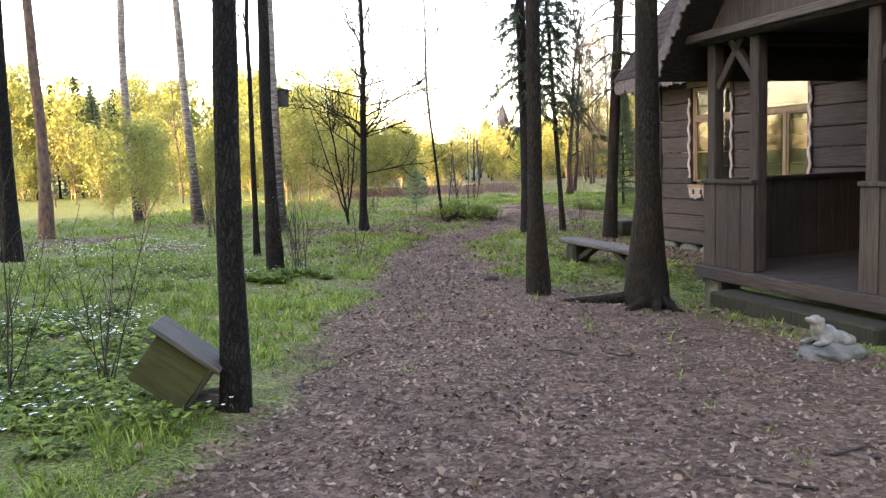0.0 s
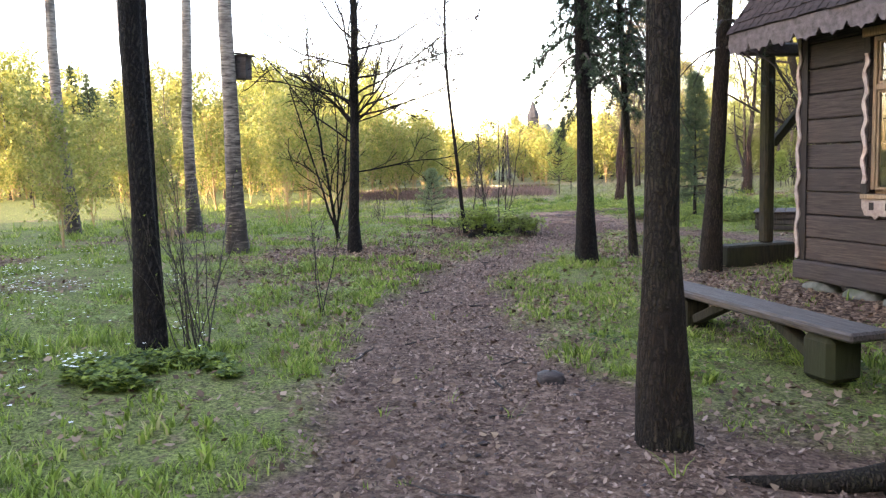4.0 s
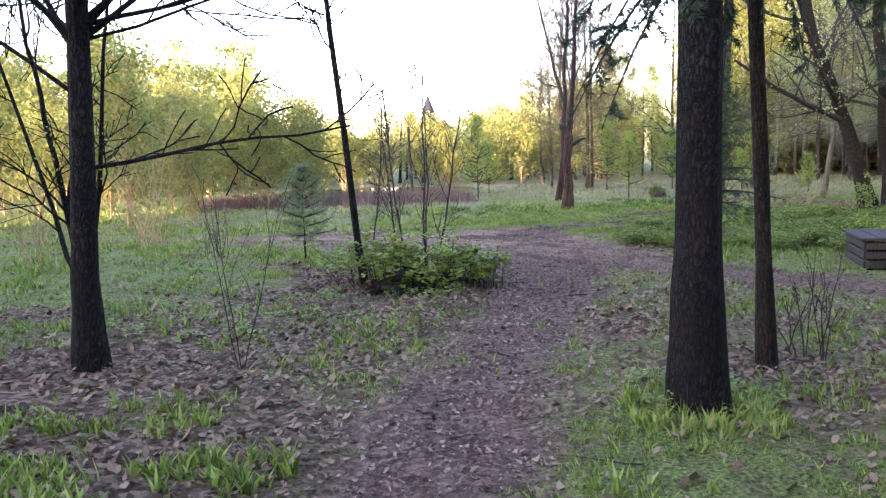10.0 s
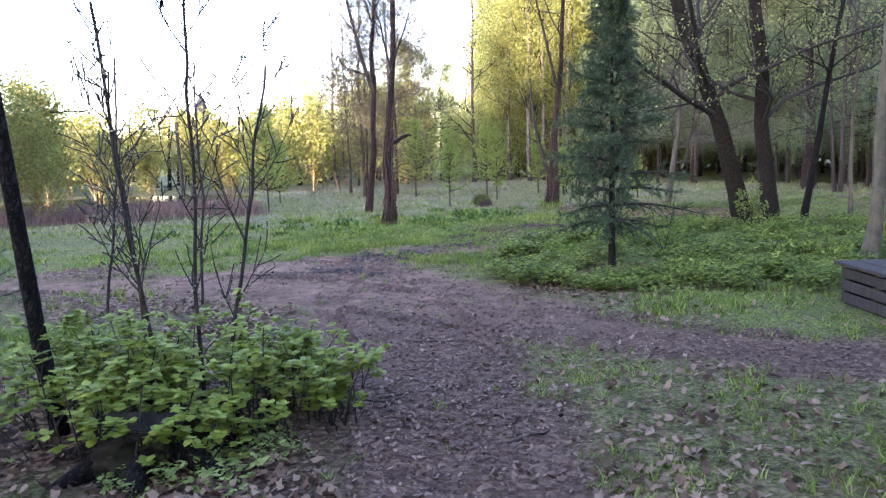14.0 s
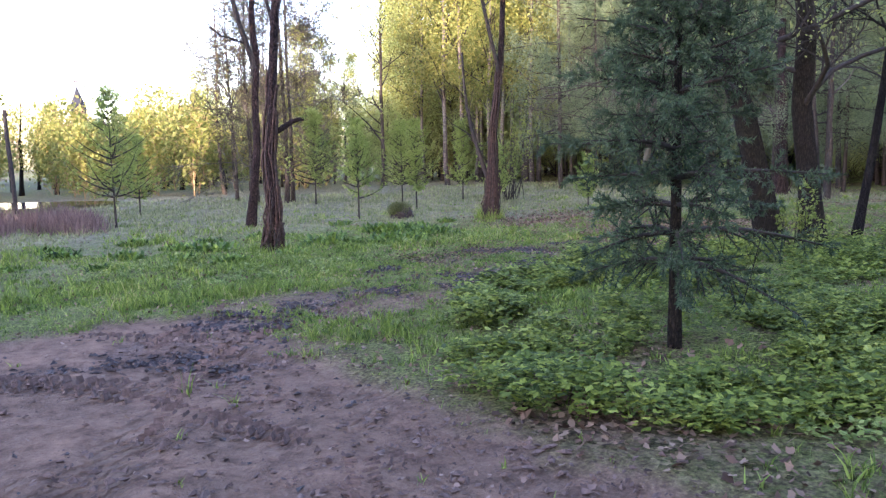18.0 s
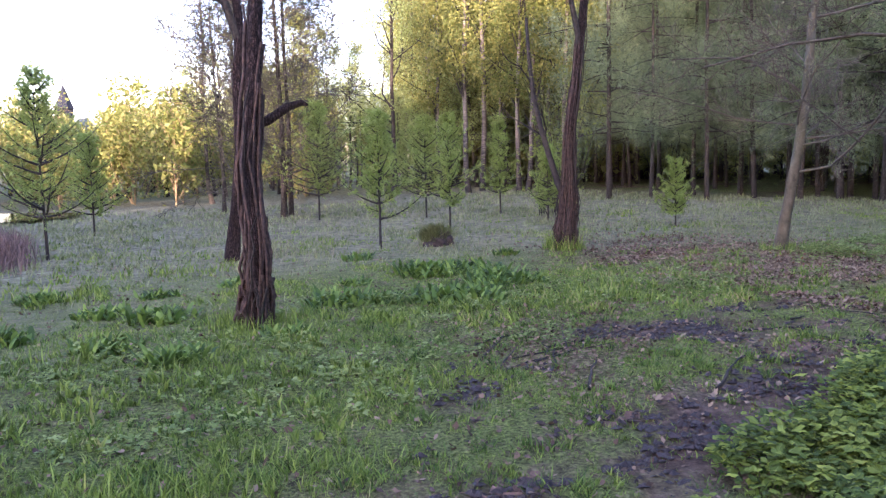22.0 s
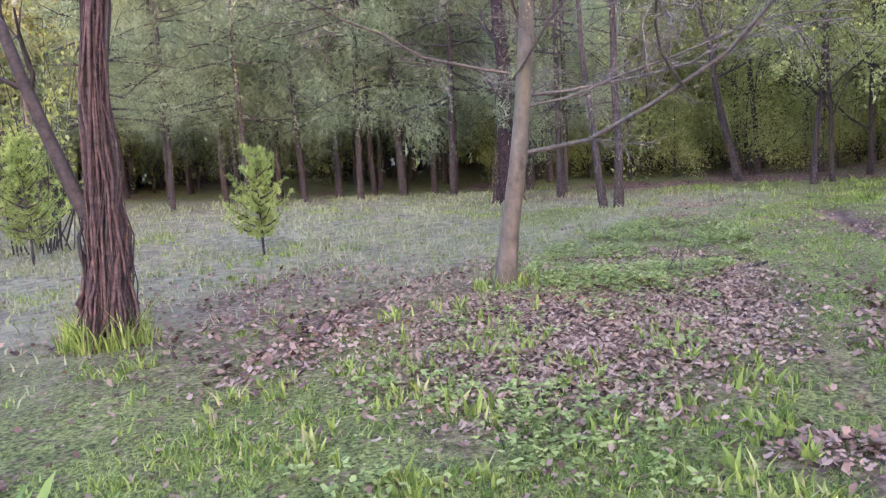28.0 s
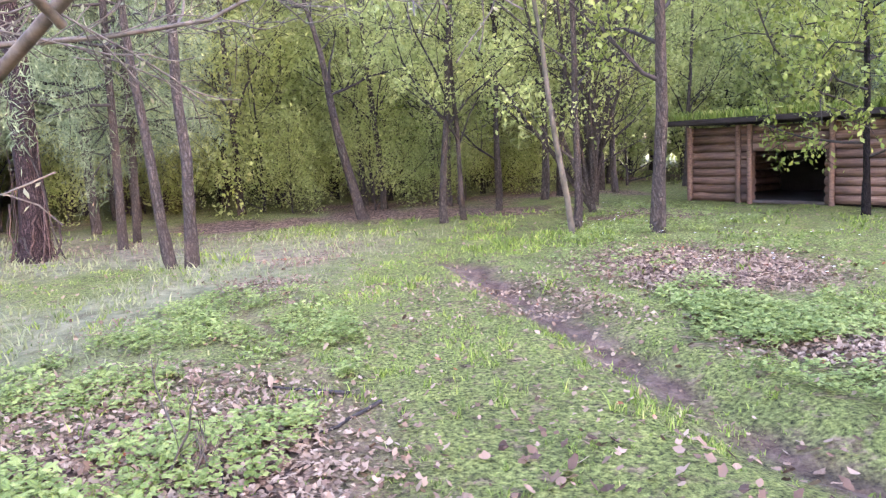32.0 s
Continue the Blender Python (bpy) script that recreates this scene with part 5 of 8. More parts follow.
def scallop(length, depth, step, thick, flip=1):
    """A fretted board: straight top edge, lobed lower edge. Lies in x and z, top at z = 0."""
    bm = bmesh.new()
    n = max(1, round(length / step))
    step = length / n
    top, low = [], []
    per = 8
    for i in range(n * per + 1):
        f = (i % per) / per
        lobe = abs(math.sin(f * math.pi)) ** 0.6 * 0.62 + 0.38 * abs(math.sin(f * math.pi * 3)) ** 2
        x = i * step / per
        top.append(bm.verts.new((x, 0, 0)))
        low.append(bm.verts.new((x, 0, -depth * (0.42 + 0.58 * lobe))))
    for i in range(n * per):
        bm.faces.new((top[i], top[i + 1], low[i + 1], low[i]))
    r = bmesh.ops.extrude_face_region(bm, geom=bm.faces[:])
    for v in r["geom"]:
        if isinstance(v, bmesh.types.BMVert):
            v.co.y += thick
    bmesh.ops.recalc_face_normals(bm, faces=bm.faces[:])
    return bm


def wavy(length, amp, thick, step=0.34):
    """A carved upright strip whose edges snake."""
    bm = bmesh.new()
    n = max(6, int(length / 0.045))
    a, b = [], []
    for i in range(n + 1):
        z = length * i / n
        w = math.sin(z / step * math.pi * 2)
        a.append(bm.verts.new((-0.026 + amp * w, 0, z)))
        b.append(bm.verts.new((0.026 + amp * w + 0.012 * math.sin(z / step * math.pi * 4), 0, z)))
    for i in range(n):
        bm.faces.new((a[i], b[i], b[i + 1], a[i + 1]))
    r = bmesh.ops.extrude_face_region(bm, geom=bm.faces[:])
    for v in r["geom"]:
        if isinstance(v, bmesh.types.BMVert):
            v.co.y += thick
    bmesh.ops.recalc_face_normals(bm, faces=bm.faces[:])
    return bm


def moved(bm, m):
    bm.transform(m)
    return bm


WIN = [(0.0, 1.126), (1.86, 2.96)]
S0, S1 = -1.09, 9.2
zs = [0.0, 0.30, 0.60, 0.90, 1.20, 1.51, 1.82, 2.14, 2.46, 2.78, 3.06]
wall_parts = part("log_wall", box(S0 + 0.02, S1 - 0.02, 0.14, 0.19, -0.02, 0.9), M["wood_dark"], house)
for a, b in zip(zs[:-1], zs[1:]):
    spans = [(S0, S1)] if b <= 0.91 or a >= 2.77 else [(S0, WIN[0][0]), (WIN[0][1], WIN[1][0]), (WIN[1][1], S1)]
    for x0, x1 in spans:
        o = hrs.uniform(-0.012, 0.012)
        part("log", box(x0, x1, o, 0.18, a + 0.006, b - 0.006, 0.014), M["wood_old"], house)
for a, b in zip(zs[:-1], zs[1:]):
    part("log", box(S0 + 0.002, S0 + 0.18, 0.19, 5.4, a + 0.006, b - 0.006, 0.014), M["wood_old"], house)
part("back_wall", box(S0, S1, 5.4, 5.55, -0.1, 3.06), M["wood_old"], house)
part("end_wall", box(S1 - 0.15, S1, 0.19, 5.4, -0.1, 3.06), M["wood_old"], house)
part("room_floor", box(S0 + 0.2, S1 - 0.2, 0.2, 5.38, -0.05, 0.02), M["interior_shade"], house)
part("room_ceiling", box(S0 + 0.2, S1 - 0.2, 0.2, 5.38, 2.95, 3.0), M["interior_shade"], house)
part("sill_beam", box(S0 - 0.06, S1, -0.09, 0.2, -0.25, -0.006, 0.02), M["wood_old"], house, "broad grey foundation beam")
for i in range(9):
    bm = bmesh.new()
    bmesh.ops.create_icosphere(bm, subdivisions=2, radius=1)
    for v in bm.verts:
        v.co *= 1 + 0.14 * noise.noise(v.co * 1.6 + Vector((i * 3.1, 0, 0)))
        v.co = Vector((v.co.x * 0.30, v.co.y * 0.2, v.co.z * 0.17))
    bm.transform(Matrix.Translation((S0 + 0.3 + i * 0.63 + hrs.uniform(-0.1, 0.1), 0.05, -0.40)))
    for f in bm.faces:
        f.smooth = True
    part("foundation_stone", bm, M["stone"], house)


def window(x0, x1, z0, z1, zt):
    w = part("window", box(x0, x1, 0.10, 0.13, z0 - 0.004, z0 + 0.045), M["window_wood"], house, "tall honey-coloured window with carved surround")
    fr = 0.055
    part("frame", box(x0, x0 + fr, 0.02, 0.12, z0 + 0.047, z1, 0.006), M["window_wood"], w)
    part("frame", box(x1 - fr, x1, 0.02, 0.12, z0 + 0.047, z1, 0.006), M["window_wood"], w)
    part("frame", box(x0 + fr, x1 - fr, 0.02, 0.12, z1 - fr, z1, 0.006), M["window_wood"], w)
    part("transom", box(x0 + fr, x1 - fr, 0.015, 0.12, zt - 0.035, zt + 0.035, 0.006), M["window_wood"], w)
    xm = (x0 + x1) / 2
    part("mullion", box(xm - 0.035, xm + 0.035, 0.02, 0.12, z0 + 0.047, zt - 0.036, 0.006), M["window_wood"], w)
    for a, b, c, d in ((x0 + fr, xm - 0.036, z0 + 0.047, zt - 0.036), (xm + 0.036, x1 - fr, z0 + 0.047, zt - 0.036), (x0 + fr, x1 - fr, zt + 0.036, z1 - fr)):
        e = 0.03
        part("sash", box(a, a + e, 0.04, 0.085, c, d, 0.004), M["window_wood"], w)
        part("sash", box(b - e, b, 0.04, 0.085, c, d, 0.004), M["window_wood"], w)
        part("sash", box(a + e, b - e, 0.04, 0.085, c, c + e, 0.004), M["window_wood"], w)
        part("sash", box(a + e, b - e, 0.04, 0.085, d - e, d, 0.004), M["window_wood"], w)
        g = part("pane", box(a + e, b - e, 0.06, 0.065, c + e, d - e), M["glass"], w)
        g.visible_shadow = False
    part("sill", box(x0 - 0.06, x1 + 0.06, -0.075, -0.016, z0 - 0.06, z0 - 0.005, 0.008), M["window_wood"], w)
    part("header", box(x0 - 0.10, x1 + 0.10, -0.06, -0.016, z1 + 0.002, z1 + 0.11, 0.008), M["window_wood"], w)
    for xx, sgn in ((x0 - 0.045, 1), (x1 + 0.045, -1)):
        part("carved_strip", moved(wavy(z1 - z0 - 0.3, 0.022 * sgn, 0.02), Matrix.Translation((xx, -0.045, z0 + 0.12))), M["trim_pale"], w, "pale carved wavy strip")
        part("casing", box(xx - 0.055, xx + 0.04, -0.022, -0.014, z0 - 0.004, z1), M["wood_dark"], w)
    sk = moved(scallop(x1 - x0 + 0.1, 0.24, 0.36, 0.022), Matrix.Translation((x0 - 0.05, -0.05, z0 - 0.062)))
    part("carved_apron", sk, M["trim_pale"], w, "pale fretted apron under the sill")
    # dark plates on the apron stand for the shade in its cut-outs
    for k in range(5):
        cx = x0 + 0.1 + (x1 - x0 - 0.2) * k / 4
        part("fret_hole", box(cx - 0.035, cx + 0.035, -0.056, -0.051, z0 - 0.19, z0 - 0.10, 0.002), M["wood_dark"], w)


for x0, x1 in WIN:
    window(x0, x1, 0.90, 2.72, 2.14)
# corner boards with carving
part("corner_board", box(S0 - 0.05, S0 + 0.10, -0.03, -0.016, -0.004, 2.95), M["wood_dark"], house)
part("carved_strip", moved(wavy(2.9, 0.02, 0.02, 0.5), Matrix.Translation((S0 - 0.03, -0.055, 0.02))), M["trim_pale"], house)
# main roof
ROOF_A = math.atan(1.25)
E0, EZ, RS0, RS1, RIDGE = -0.47, 3.07, -2.0, 10.0, 2.75
RL = (RIDGE - E0) / math.cos(ROOF_A)
roof = part("roof", moved(box(RS0, RS1, 0, RL, -0.07, 0.0), pose(0, E0, EZ, math.degrees(ROOF_A), 0, 0)), M["shingle"], house, "steep roof of weathered wooden shingles")
part("roof_slope", moved(box(RS0, RS1, -RL, 0, -0.07, 0.0), pose(0, 2 * RIDGE - E0, EZ, -math.degrees(ROOF_A), 0, 0)), M["shingle"], roof)
sh = box(-0.07, 0.07, 0.0, 0.30, 0.0, 0.016)
for v in sh.verts:
    v.co.z += 0.012 if v.co.y < 0.1 else 0.0
shm = bpy.data.meshes.new("shingle")
sh.to_mesh(shm)
sh.free()
shm.materials.append(M["shingle"])
rowm = pose(0, E0, EZ, math.degrees(ROOF_A), 0, 0)
for r in range(11):
    for c in range(26):
        ob = new("shingle", shm)
        ob.parent = roof
        ob.matrix_local = rowm @ Matrix.Translation((RS0 + 0.075 + c * 0.152 + (0.07 if r % 2 else 0), -0.03 + r * 0.19 + hrs.uniform(-0.02, 0.02), 0.004 + 0.004 * (r % 2))) @ pose(0, 0, 0, hrs.uniform(-2, 1), 0, hrs.uniform(-3, 3))
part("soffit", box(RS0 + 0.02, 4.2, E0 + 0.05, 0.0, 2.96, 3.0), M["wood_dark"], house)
part("fascia", box(RS0 + 0.01, 3.95, E0 - 0.012, E0 + 0.02, 2.92, 3.055, 0.004), M["trim_dark"], house)
part("eave_fringe", moved(scallop(5.9, 0.22, 0.42, 0.02), Matrix.Translation((RS0 + 0.03, E0 - 0.034, 2.965))), M["trim_dark"], house, "fretted fringe board under the eave")
part("verge_board", moved(box(RS0 - 0.03, RS0 - 0.002, 0, RL, -0.14, 0.02), pose(0, E0, EZ, math.degrees(ROOF_A), 0, 0)), M["wood_dark"], house)
gb = bmesh.new()
gv = [gb.verts.new(c) for c in ((S0 + 0.02, 0.0, 3.06), (S0 + 0.02, 5.5, 3.06), (S0 + 0.02, RIDGE, 6.3))]
gb.faces.new(gv)
r = bmesh.ops.extrude_face_region(gb, geom=gb.faces[:])
for v in r["geom"]:
    if isinstance(v, bmesh.types.BMVert):
        v.co.x += 0.06
part("gable_boards", gb, M["wood_old"], house)

# porch
PX0, PX1, PY, PZ = 4.30, 7.72, -2.95, 0.05
porch_floor = part("porch_floor", box(PX0, PX1, PY + 0.02, -0.1, -0.06, -0.01), M["wood_dark"], house, "worn plank porch floor")
nb = 16
for i in range(nb):
    x0 = PX0 + 0.01 + (PX1 - PX0 - 0.02) * i / nb
    part("floor_board", box(x0 + 0.003, x0 + (PX1 - PX0) / nb - 0.004, PY + 0.03, -0.12, -0.006, PZ - 0.004 + hrs.uniform(-0.003, 0.003)), M["wood_post"], porch_floor)
part("porch_sill", box(PX0 - 0.08, PX1 + 0.08, PY - 0.10, PY + 0.018, -0.12, 0.045, 0.015), M["wood_old"], house, "thick worn threshold beam")
part("porch_sill", box(PX0 - 0.08, PX0 + 0.06, PY + 0.02, -0.1, -0.20, -0.064, 0.015), M["wood_old"], house)
part("porch_pier", box(PX0 - 0.02, PX0 + 0.3, PY + 0.0, PY + 0.35, -0.5, -0.125, 0.03), M["stone"], house, "stone pier under the porch corner")
part("porch_pier", box(PX1 - 0.3, PX1 + 0.02, PY + 0.0, PY + 0.35, -0.5, -0.125, 0.03), M["stone"], house)


def parapet(x0, x1, y, n, along_y=False):
    pr = part("parapet", box(*((x0, x1, y - 0.06, y + 0.06) if not along_y else (y - 0.06, y + 0.06, x0, x1)), 1.105, 1.155, 0.008), M["wood_post"], house, "boarded porch parapet with a broad rail")
    for i in range(n):
        a, b = x0 + (x1 - x0) * i / n, x0 + (x1 - x0) * (i + 1) / n
        o = hrs.uniform(-0.006, 0.006)
        args = (a + 0.004, b - 0.004, y - 0.02 + o, y + 0.012 + o) if not along_y else (y - 0.02 + o, y + 0.012 + o, a + 0.004, b - 0.004)
        part("board", box(*args, 0.047, 1.103, 0.004), M["wood_post"], pr)


parapet(PX0, 5.25, PY - 0.0, 4)
parapet(6.77, PX1, PY - 0.0, 4)
parapet(PY + 0.08, -0.12, PX0 + 0.02, 11, True)
parapet(PY + 0.08, -0.12, PX1 - 0.02, 11, True)
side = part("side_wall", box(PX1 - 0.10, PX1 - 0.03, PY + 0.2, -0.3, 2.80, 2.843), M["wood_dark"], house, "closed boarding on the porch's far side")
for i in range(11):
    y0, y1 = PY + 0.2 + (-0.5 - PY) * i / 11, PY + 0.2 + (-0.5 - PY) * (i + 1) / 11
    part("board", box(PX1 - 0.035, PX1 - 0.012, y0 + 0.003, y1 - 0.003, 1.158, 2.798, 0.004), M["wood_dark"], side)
for x in (PX0 + 0.09, 5.17, 6.85, PX1 - 0.09):
    part("post", box(x - 0.075, x + 0.075, PY + 0.03, PY + 0.18, 0.05, 2.84, 0.015), M["wood_post"], house, "squared porch post")
for x in (PX0 + 0.09, PX1 - 0.09):
    part("post", box(x - 0.07, x + 0.07, -0.28, -0.14, 0.05, 2.84, 0.015), M["wood_post"], house)
part("plate_beam", box(PX0 - 0.12, PX1 + 0.12, PY + 0.0, PY + 0.2, 2.845, 2.99, 0.012), M["wood_post"], house)
part("plate_beam", box(PX0 + 0.02, PX0 + 0.16, PY + 0.2, -0.1, 2.845, 2.99, 0.012), M["wood_post"], house)
part("plate_beam", box(PX1 - 0.16, PX1 - 0.02, PY + 0.2, -0.1, 2.845, 2.99, 0.012), M["wood_post"], house)
part("front_rail", beam_between((PX0 - 0.2, PY - 0.12, 2.93), (PX1 + 0.2, PY - 0.12, 2.93), 0.1, 0.1), M["bench"], house, "pale rail across the porch gable")
for x, sx in ((PX0 + 0.12, 1), (5.2, -1), (6.82, 1), (PX1 - 0.12, -1)):
    part("brace", beam_between((x + sx * 0.05, PY + 0.1, 2.3), (x + sx * 0.5, PY + 0.1, 2.86), 0.08, 0.1), M["wood_post"], house)
part("side_fringe", moved(scallop(2.7, 0.2, 0.36, 0.02), pose(PX0 - 0.03, -0.15, 2.86, 0, 0, -90)), M["wood_dark"], house)
part("inner_fringe", moved(scallop(3.0, 0.2, 0.36, 0.02), Matrix.Translation((PX0 + 0.2, -0.30, 2.62))), M["wood_dark"], house)
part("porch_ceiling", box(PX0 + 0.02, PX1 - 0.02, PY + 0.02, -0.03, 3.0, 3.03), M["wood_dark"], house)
PR, PA = 6.01, math.atan(1.28)
PE = 3.75
PLn = (PR - PE) / math.cos(PA)
for sgn in (1, -1):
    bm = box(0, PLn, PY - 0.42, 1.2, -0.05, 0.0)
    m = Matrix.Translation((PR - sgn * (PR - PE), 0, 2.48)) @ Matrix.Rotation(-PA if sgn > 0 else PA, 4, "Y")
    if sgn < 0:
        bm.transform(Matrix.Scale(-1, 4, (1, 0, 0)))
        bmesh.ops.reverse_faces(bm, faces=bm.faces[:])
    pr = part("porch_roof", moved(bm, m), M["shingle"], house, "steep shingled porch gable roof")
    vb = scallop(PLn, 0.2, 0.34, 0.025)
    if sgn < 0:
        vb.transform(Matrix.Scale(-1, 4, (1, 0, 0)))
        bmesh.ops.reverse_faces(vb, faces=vb.faces[:])
    part("verge_fringe", moved(vb, m @ Matrix.Translation((0, PY - 0.45, 0.02))), M["trim_dark"], house, "fretted verge board of the porch")
tb = bmesh.new()
tv = [tb.verts.new(c) for c in ((PX0 + 0.05, PY + 0.05, 3.0), (PX1 - 0.05, PY + 0.05, 3.0), (PR, PY + 0.05, 5.05))]
tb.faces.new(tv)
r = bmesh.ops.extrude_face_region(tb, geom=tb.faces[:])
for v in r["geom"]:
    if isinstance(v, bmesh.types.BMVert):
        v.co.y += 0.03
part("porch_gable", tb, M["wood_post"], house)

# gallery post beyond the gable end
gal = empty("gallery_frame", HOUSE, "mossy post and beam frame on a timber foot", "timber frame")
part("foot_beam", box(-3.28, -2.94, 0.25, 1.52, -0.45, -0.02, 0.03), M["wood_moss"], gal, "heavy mossy foot beam")
part("post", box(-3.19, -3.01, 0.98, 1.16, -0.018, 2.93, 0.03), M["wood_moss"], gal)
part("beam", box(-3.20, -2.98, 0.62, 5.2, 2.935, 3.13, 0.03), M["bench"], gal)
part("brace", beam_between((-3.1, 1.17, 1.55), (-3.1, 2.5, 2.95), 0.11, 0.12), M["wood_moss"], gal)
part("post", box(-3.19, -3.01, 4.9, 5.08, -0.4, 2.93, 0.03), M["wood_moss"], gal)
part("tie_beam", box(-3.5, S0 - 0.01, 0.92, 1.12, 3.135, 3.32, 0.03), M["wood_dark"], gal)
part("tie_beam", box(-3.5, S0 - 0.01, 4.4, 4.6, 3.135, 3.32, 0.03), M["wood_dark"], gal)

# step, bench, statue
stp = tagged(part("step", moved(box(4.85, 7.3, -3.3, -2.86, -0.62, -0.20, 0.025), HOUSE), M["wood_moss"], None), "mossy timber step in front of the porch", "step")


def bench():
    b = empty("bench", pose(2.72, 12.95, float(ground_z(2.7, 12.9)), 0, 0, math.degrees(math.atan2(-2.58, 0.8))), "rough plank bench on log blocks", "bench")
    part("seat", box(-1.42, 1.42, -0.19, 0.19, 0.36, 0.44, 0.02), M["bench"], b)
    for x in (-1.02, 1.02):
        lg = box(x - 0.17, x + 0.17, -0.17, 0.17, -0.03, 0.355, 0.05)
        part("leg", lg, M["wood_moss"], b)
    part("prop", beam_between((-0.85, 0, 0.12), (-0.35, 0, 0.35), 0.14, 0.09), M["wood_moss"], b)
    part("prop", beam_between((0.85, 0, 0.12), (0.35, 0, 0.35), 0.14, 0.09), M["wood_moss"], b)


bench()


def blob(bm, c, r, turn=0.0):
    q = bmesh.ops.create_icosphere(bm, subdivisions=3, radius=1)
    m = Matrix.Translation(c) @ Matrix.Rotation(turn, 4, "Y") @ Matrix.Diagonal((*r, 1))
    bmesh.ops.transform(bm, matrix=m, verts=q["verts"])


def statue():
    bm = bmesh.new()
    for c, r, a in (((0.12, 0, 0.17), (0.24, 0.125, 0.09), 0.12), ((0.02, 0, 0.22), (0.13, 0.10, 0.10), -0.3), ((-0.07, 0, 0.28), (0.085, 0.08, 0.12), -0.35), ((-0.12, 0, 0.385), (0.075, 0.062, 0.058), -0.1),
                    ((-0.19, 0, 0.395), (0.062, 0.04, 0.032), 0.25), ((-0.085, 0.058, 0.36), (0.035, 0.02, 0.065), 0.2), ((-0.085, -0.058, 0.36), (0.035, 0.02, 0.065), 0.2), ((-0.10, 0.085, 0.15), (0.13, 0.035, 0.035), 0),
                    ((-0.10, -0.085, 0.15), (0.13, 0.035, 0.035), 0), ((0.24, 0.08, 0.14), (0.11, 0.07, 0.07), 0), ((0.24, -0.08, 0.14), (0.11, 0.07, 0.07), 0)):
        blob(bm, c, r, a)
    me = bpy.data.meshes.new("dog_statue")
    bm.to_mesh(me)
    bm.free()
    for p in me.polygons:
        p.use_smooth = True
    me.materials.append(M["statue"])
    ob = new("dog_statue", me)
    rm = ob.modifiers.new("merge", "REMESH")
    rm.mode, rm.voxel_size, rm.use_smooth_shade = "VOXEL", 0.012, True
    ob.matrix_world = pose(3.2, 6.5, float(ground_z(3.2, 6.5)) - 0.01, 0, 0, 20) @ Matrix.Scale(0.8, 4)
    tagged(ob, "weathered white lying dog statue on a mossy stone", "statue")
    sb = bmesh.new()
    bmesh.ops.create_icosphere(sb, subdivisions=4, radius=1)
    for v in sb.verts:
        v.co *= 1 + 0.22 * noise.noise(v.co * 2.3) + 0.07 * noise.noise(v.co * 7)
        v.co = Vector((v.co.x * 0.32, v.co.y * 0.2, v.co.z * 0.1))
    st = part("mossy_stone", moved(sb, pose(3.27, 6.5, float(ground_z(3.2, 6.5)), 0, 0, 20)), M["stone"], None)
    for p in st.data.polygons:
        p.use_smooth = True
    tagged(st, "rough mossy stone half sunk in leaf litter", "stone")


statue()


# ---- nest boxes ----
def fallen_box():
    b = empty("fallen_nest_box", pose(-1.93, 5.05, float(ground_z(-1.93, 5.05)) + 0.17, 0, 38, 6) @ Matrix.Scale(1.13, 4), "mossy green nest box tipped against a trunk", "nest box")
    part("body", box(-0.16, 0.20, -0.13, 0.13, 0.0, 0.30, 0.006), M["box_green"], b)
    part("lid", box(-0.22, 0.25, -0.17, 0.17, 0.305, 0.335, 0.006), M["bench"], b, "grey wooden lid")
    part("back_board", box(0.203, 0.225, -0.13, 0.13, -0.1, 0.30), M["wood_dark"], b)
    part("perch", beam_between((-0.16, 0, 0.2), (-0.22, 0, 0.2), 0.02, 0.02, 0), M["bench"], b)
    lg = tagged(part("log_piece", moved(beam_between((-0.25, 0, 0), (0.3, 0.05, 0.02), 0.16, 0.14, 0.04), pose(-1.62, 5.05, float(ground_z(-1.6, 5.05)) + 0.05)), M["birch"], None), "short birch log under the fallen nest box", "log")


fallen_box()
nest = empty("nest_box", pose(-3.93, 20.06, 3.05, 0, 3, -10), "wooden nest box fixed to a birch trunk", "nest box")
part("body", box(-0.13, 0.13, -0.13, 0.13, 0.0, 0.42, 0.006), M["wood_old"], nest)
part("lid", moved(box(-0.16, 0.2, -0.17, 0.17, 0.0, 0.03, 0.005), pose(0, 0, 0.425, 0, 8, 0)), M["wood_old"], nest)
# flat near-black plate painted in for the shaded entrance hole
part("entrance", moved(box(-0.025, 0.025, -0.135, -0.131, 0.27, 0.32), pose(0, 0, 0)), M["interior_shade"], nest)

# ---- timber platform beside the cart track ----
plat = empty("timber_platform", pose(6.72, 23.85, float(ground_z(7, 24)), 0, 0, -23), "low weathered slatted timber platform with plank top", "platform")
for k in range(3):
    z = 0.03 + k * 0.125
    part("side_board", box(0.0, 1.66, -0.02, 0.015, z, z + 0.1, 0.006), M["wood_post"], plat)
    part("side_board", box(0.0, 1.66, 1.245, 1.28, z, z + 0.1, 0.006), M["wood_post"], plat)
    part("end_board", box(-0.02, 0.015, 0.02, 1.24, z, z + 0.1, 0.006), M["wood_post"], plat)
    part("end_board", box(1.645, 1.68, 0.02, 1.24, z, z + 0.1, 0.006), M["wood_post"], plat)
for x, y in ((0.06, 0.06), (1.6, 0.06), (0.06, 1.2), (1.6, 1.2)):
    part("corner_post", box(x - 0.04, x + 0.04, y - 0.04, y + 0.04, -0.05, 0.40), M["wood_dark"], plat)
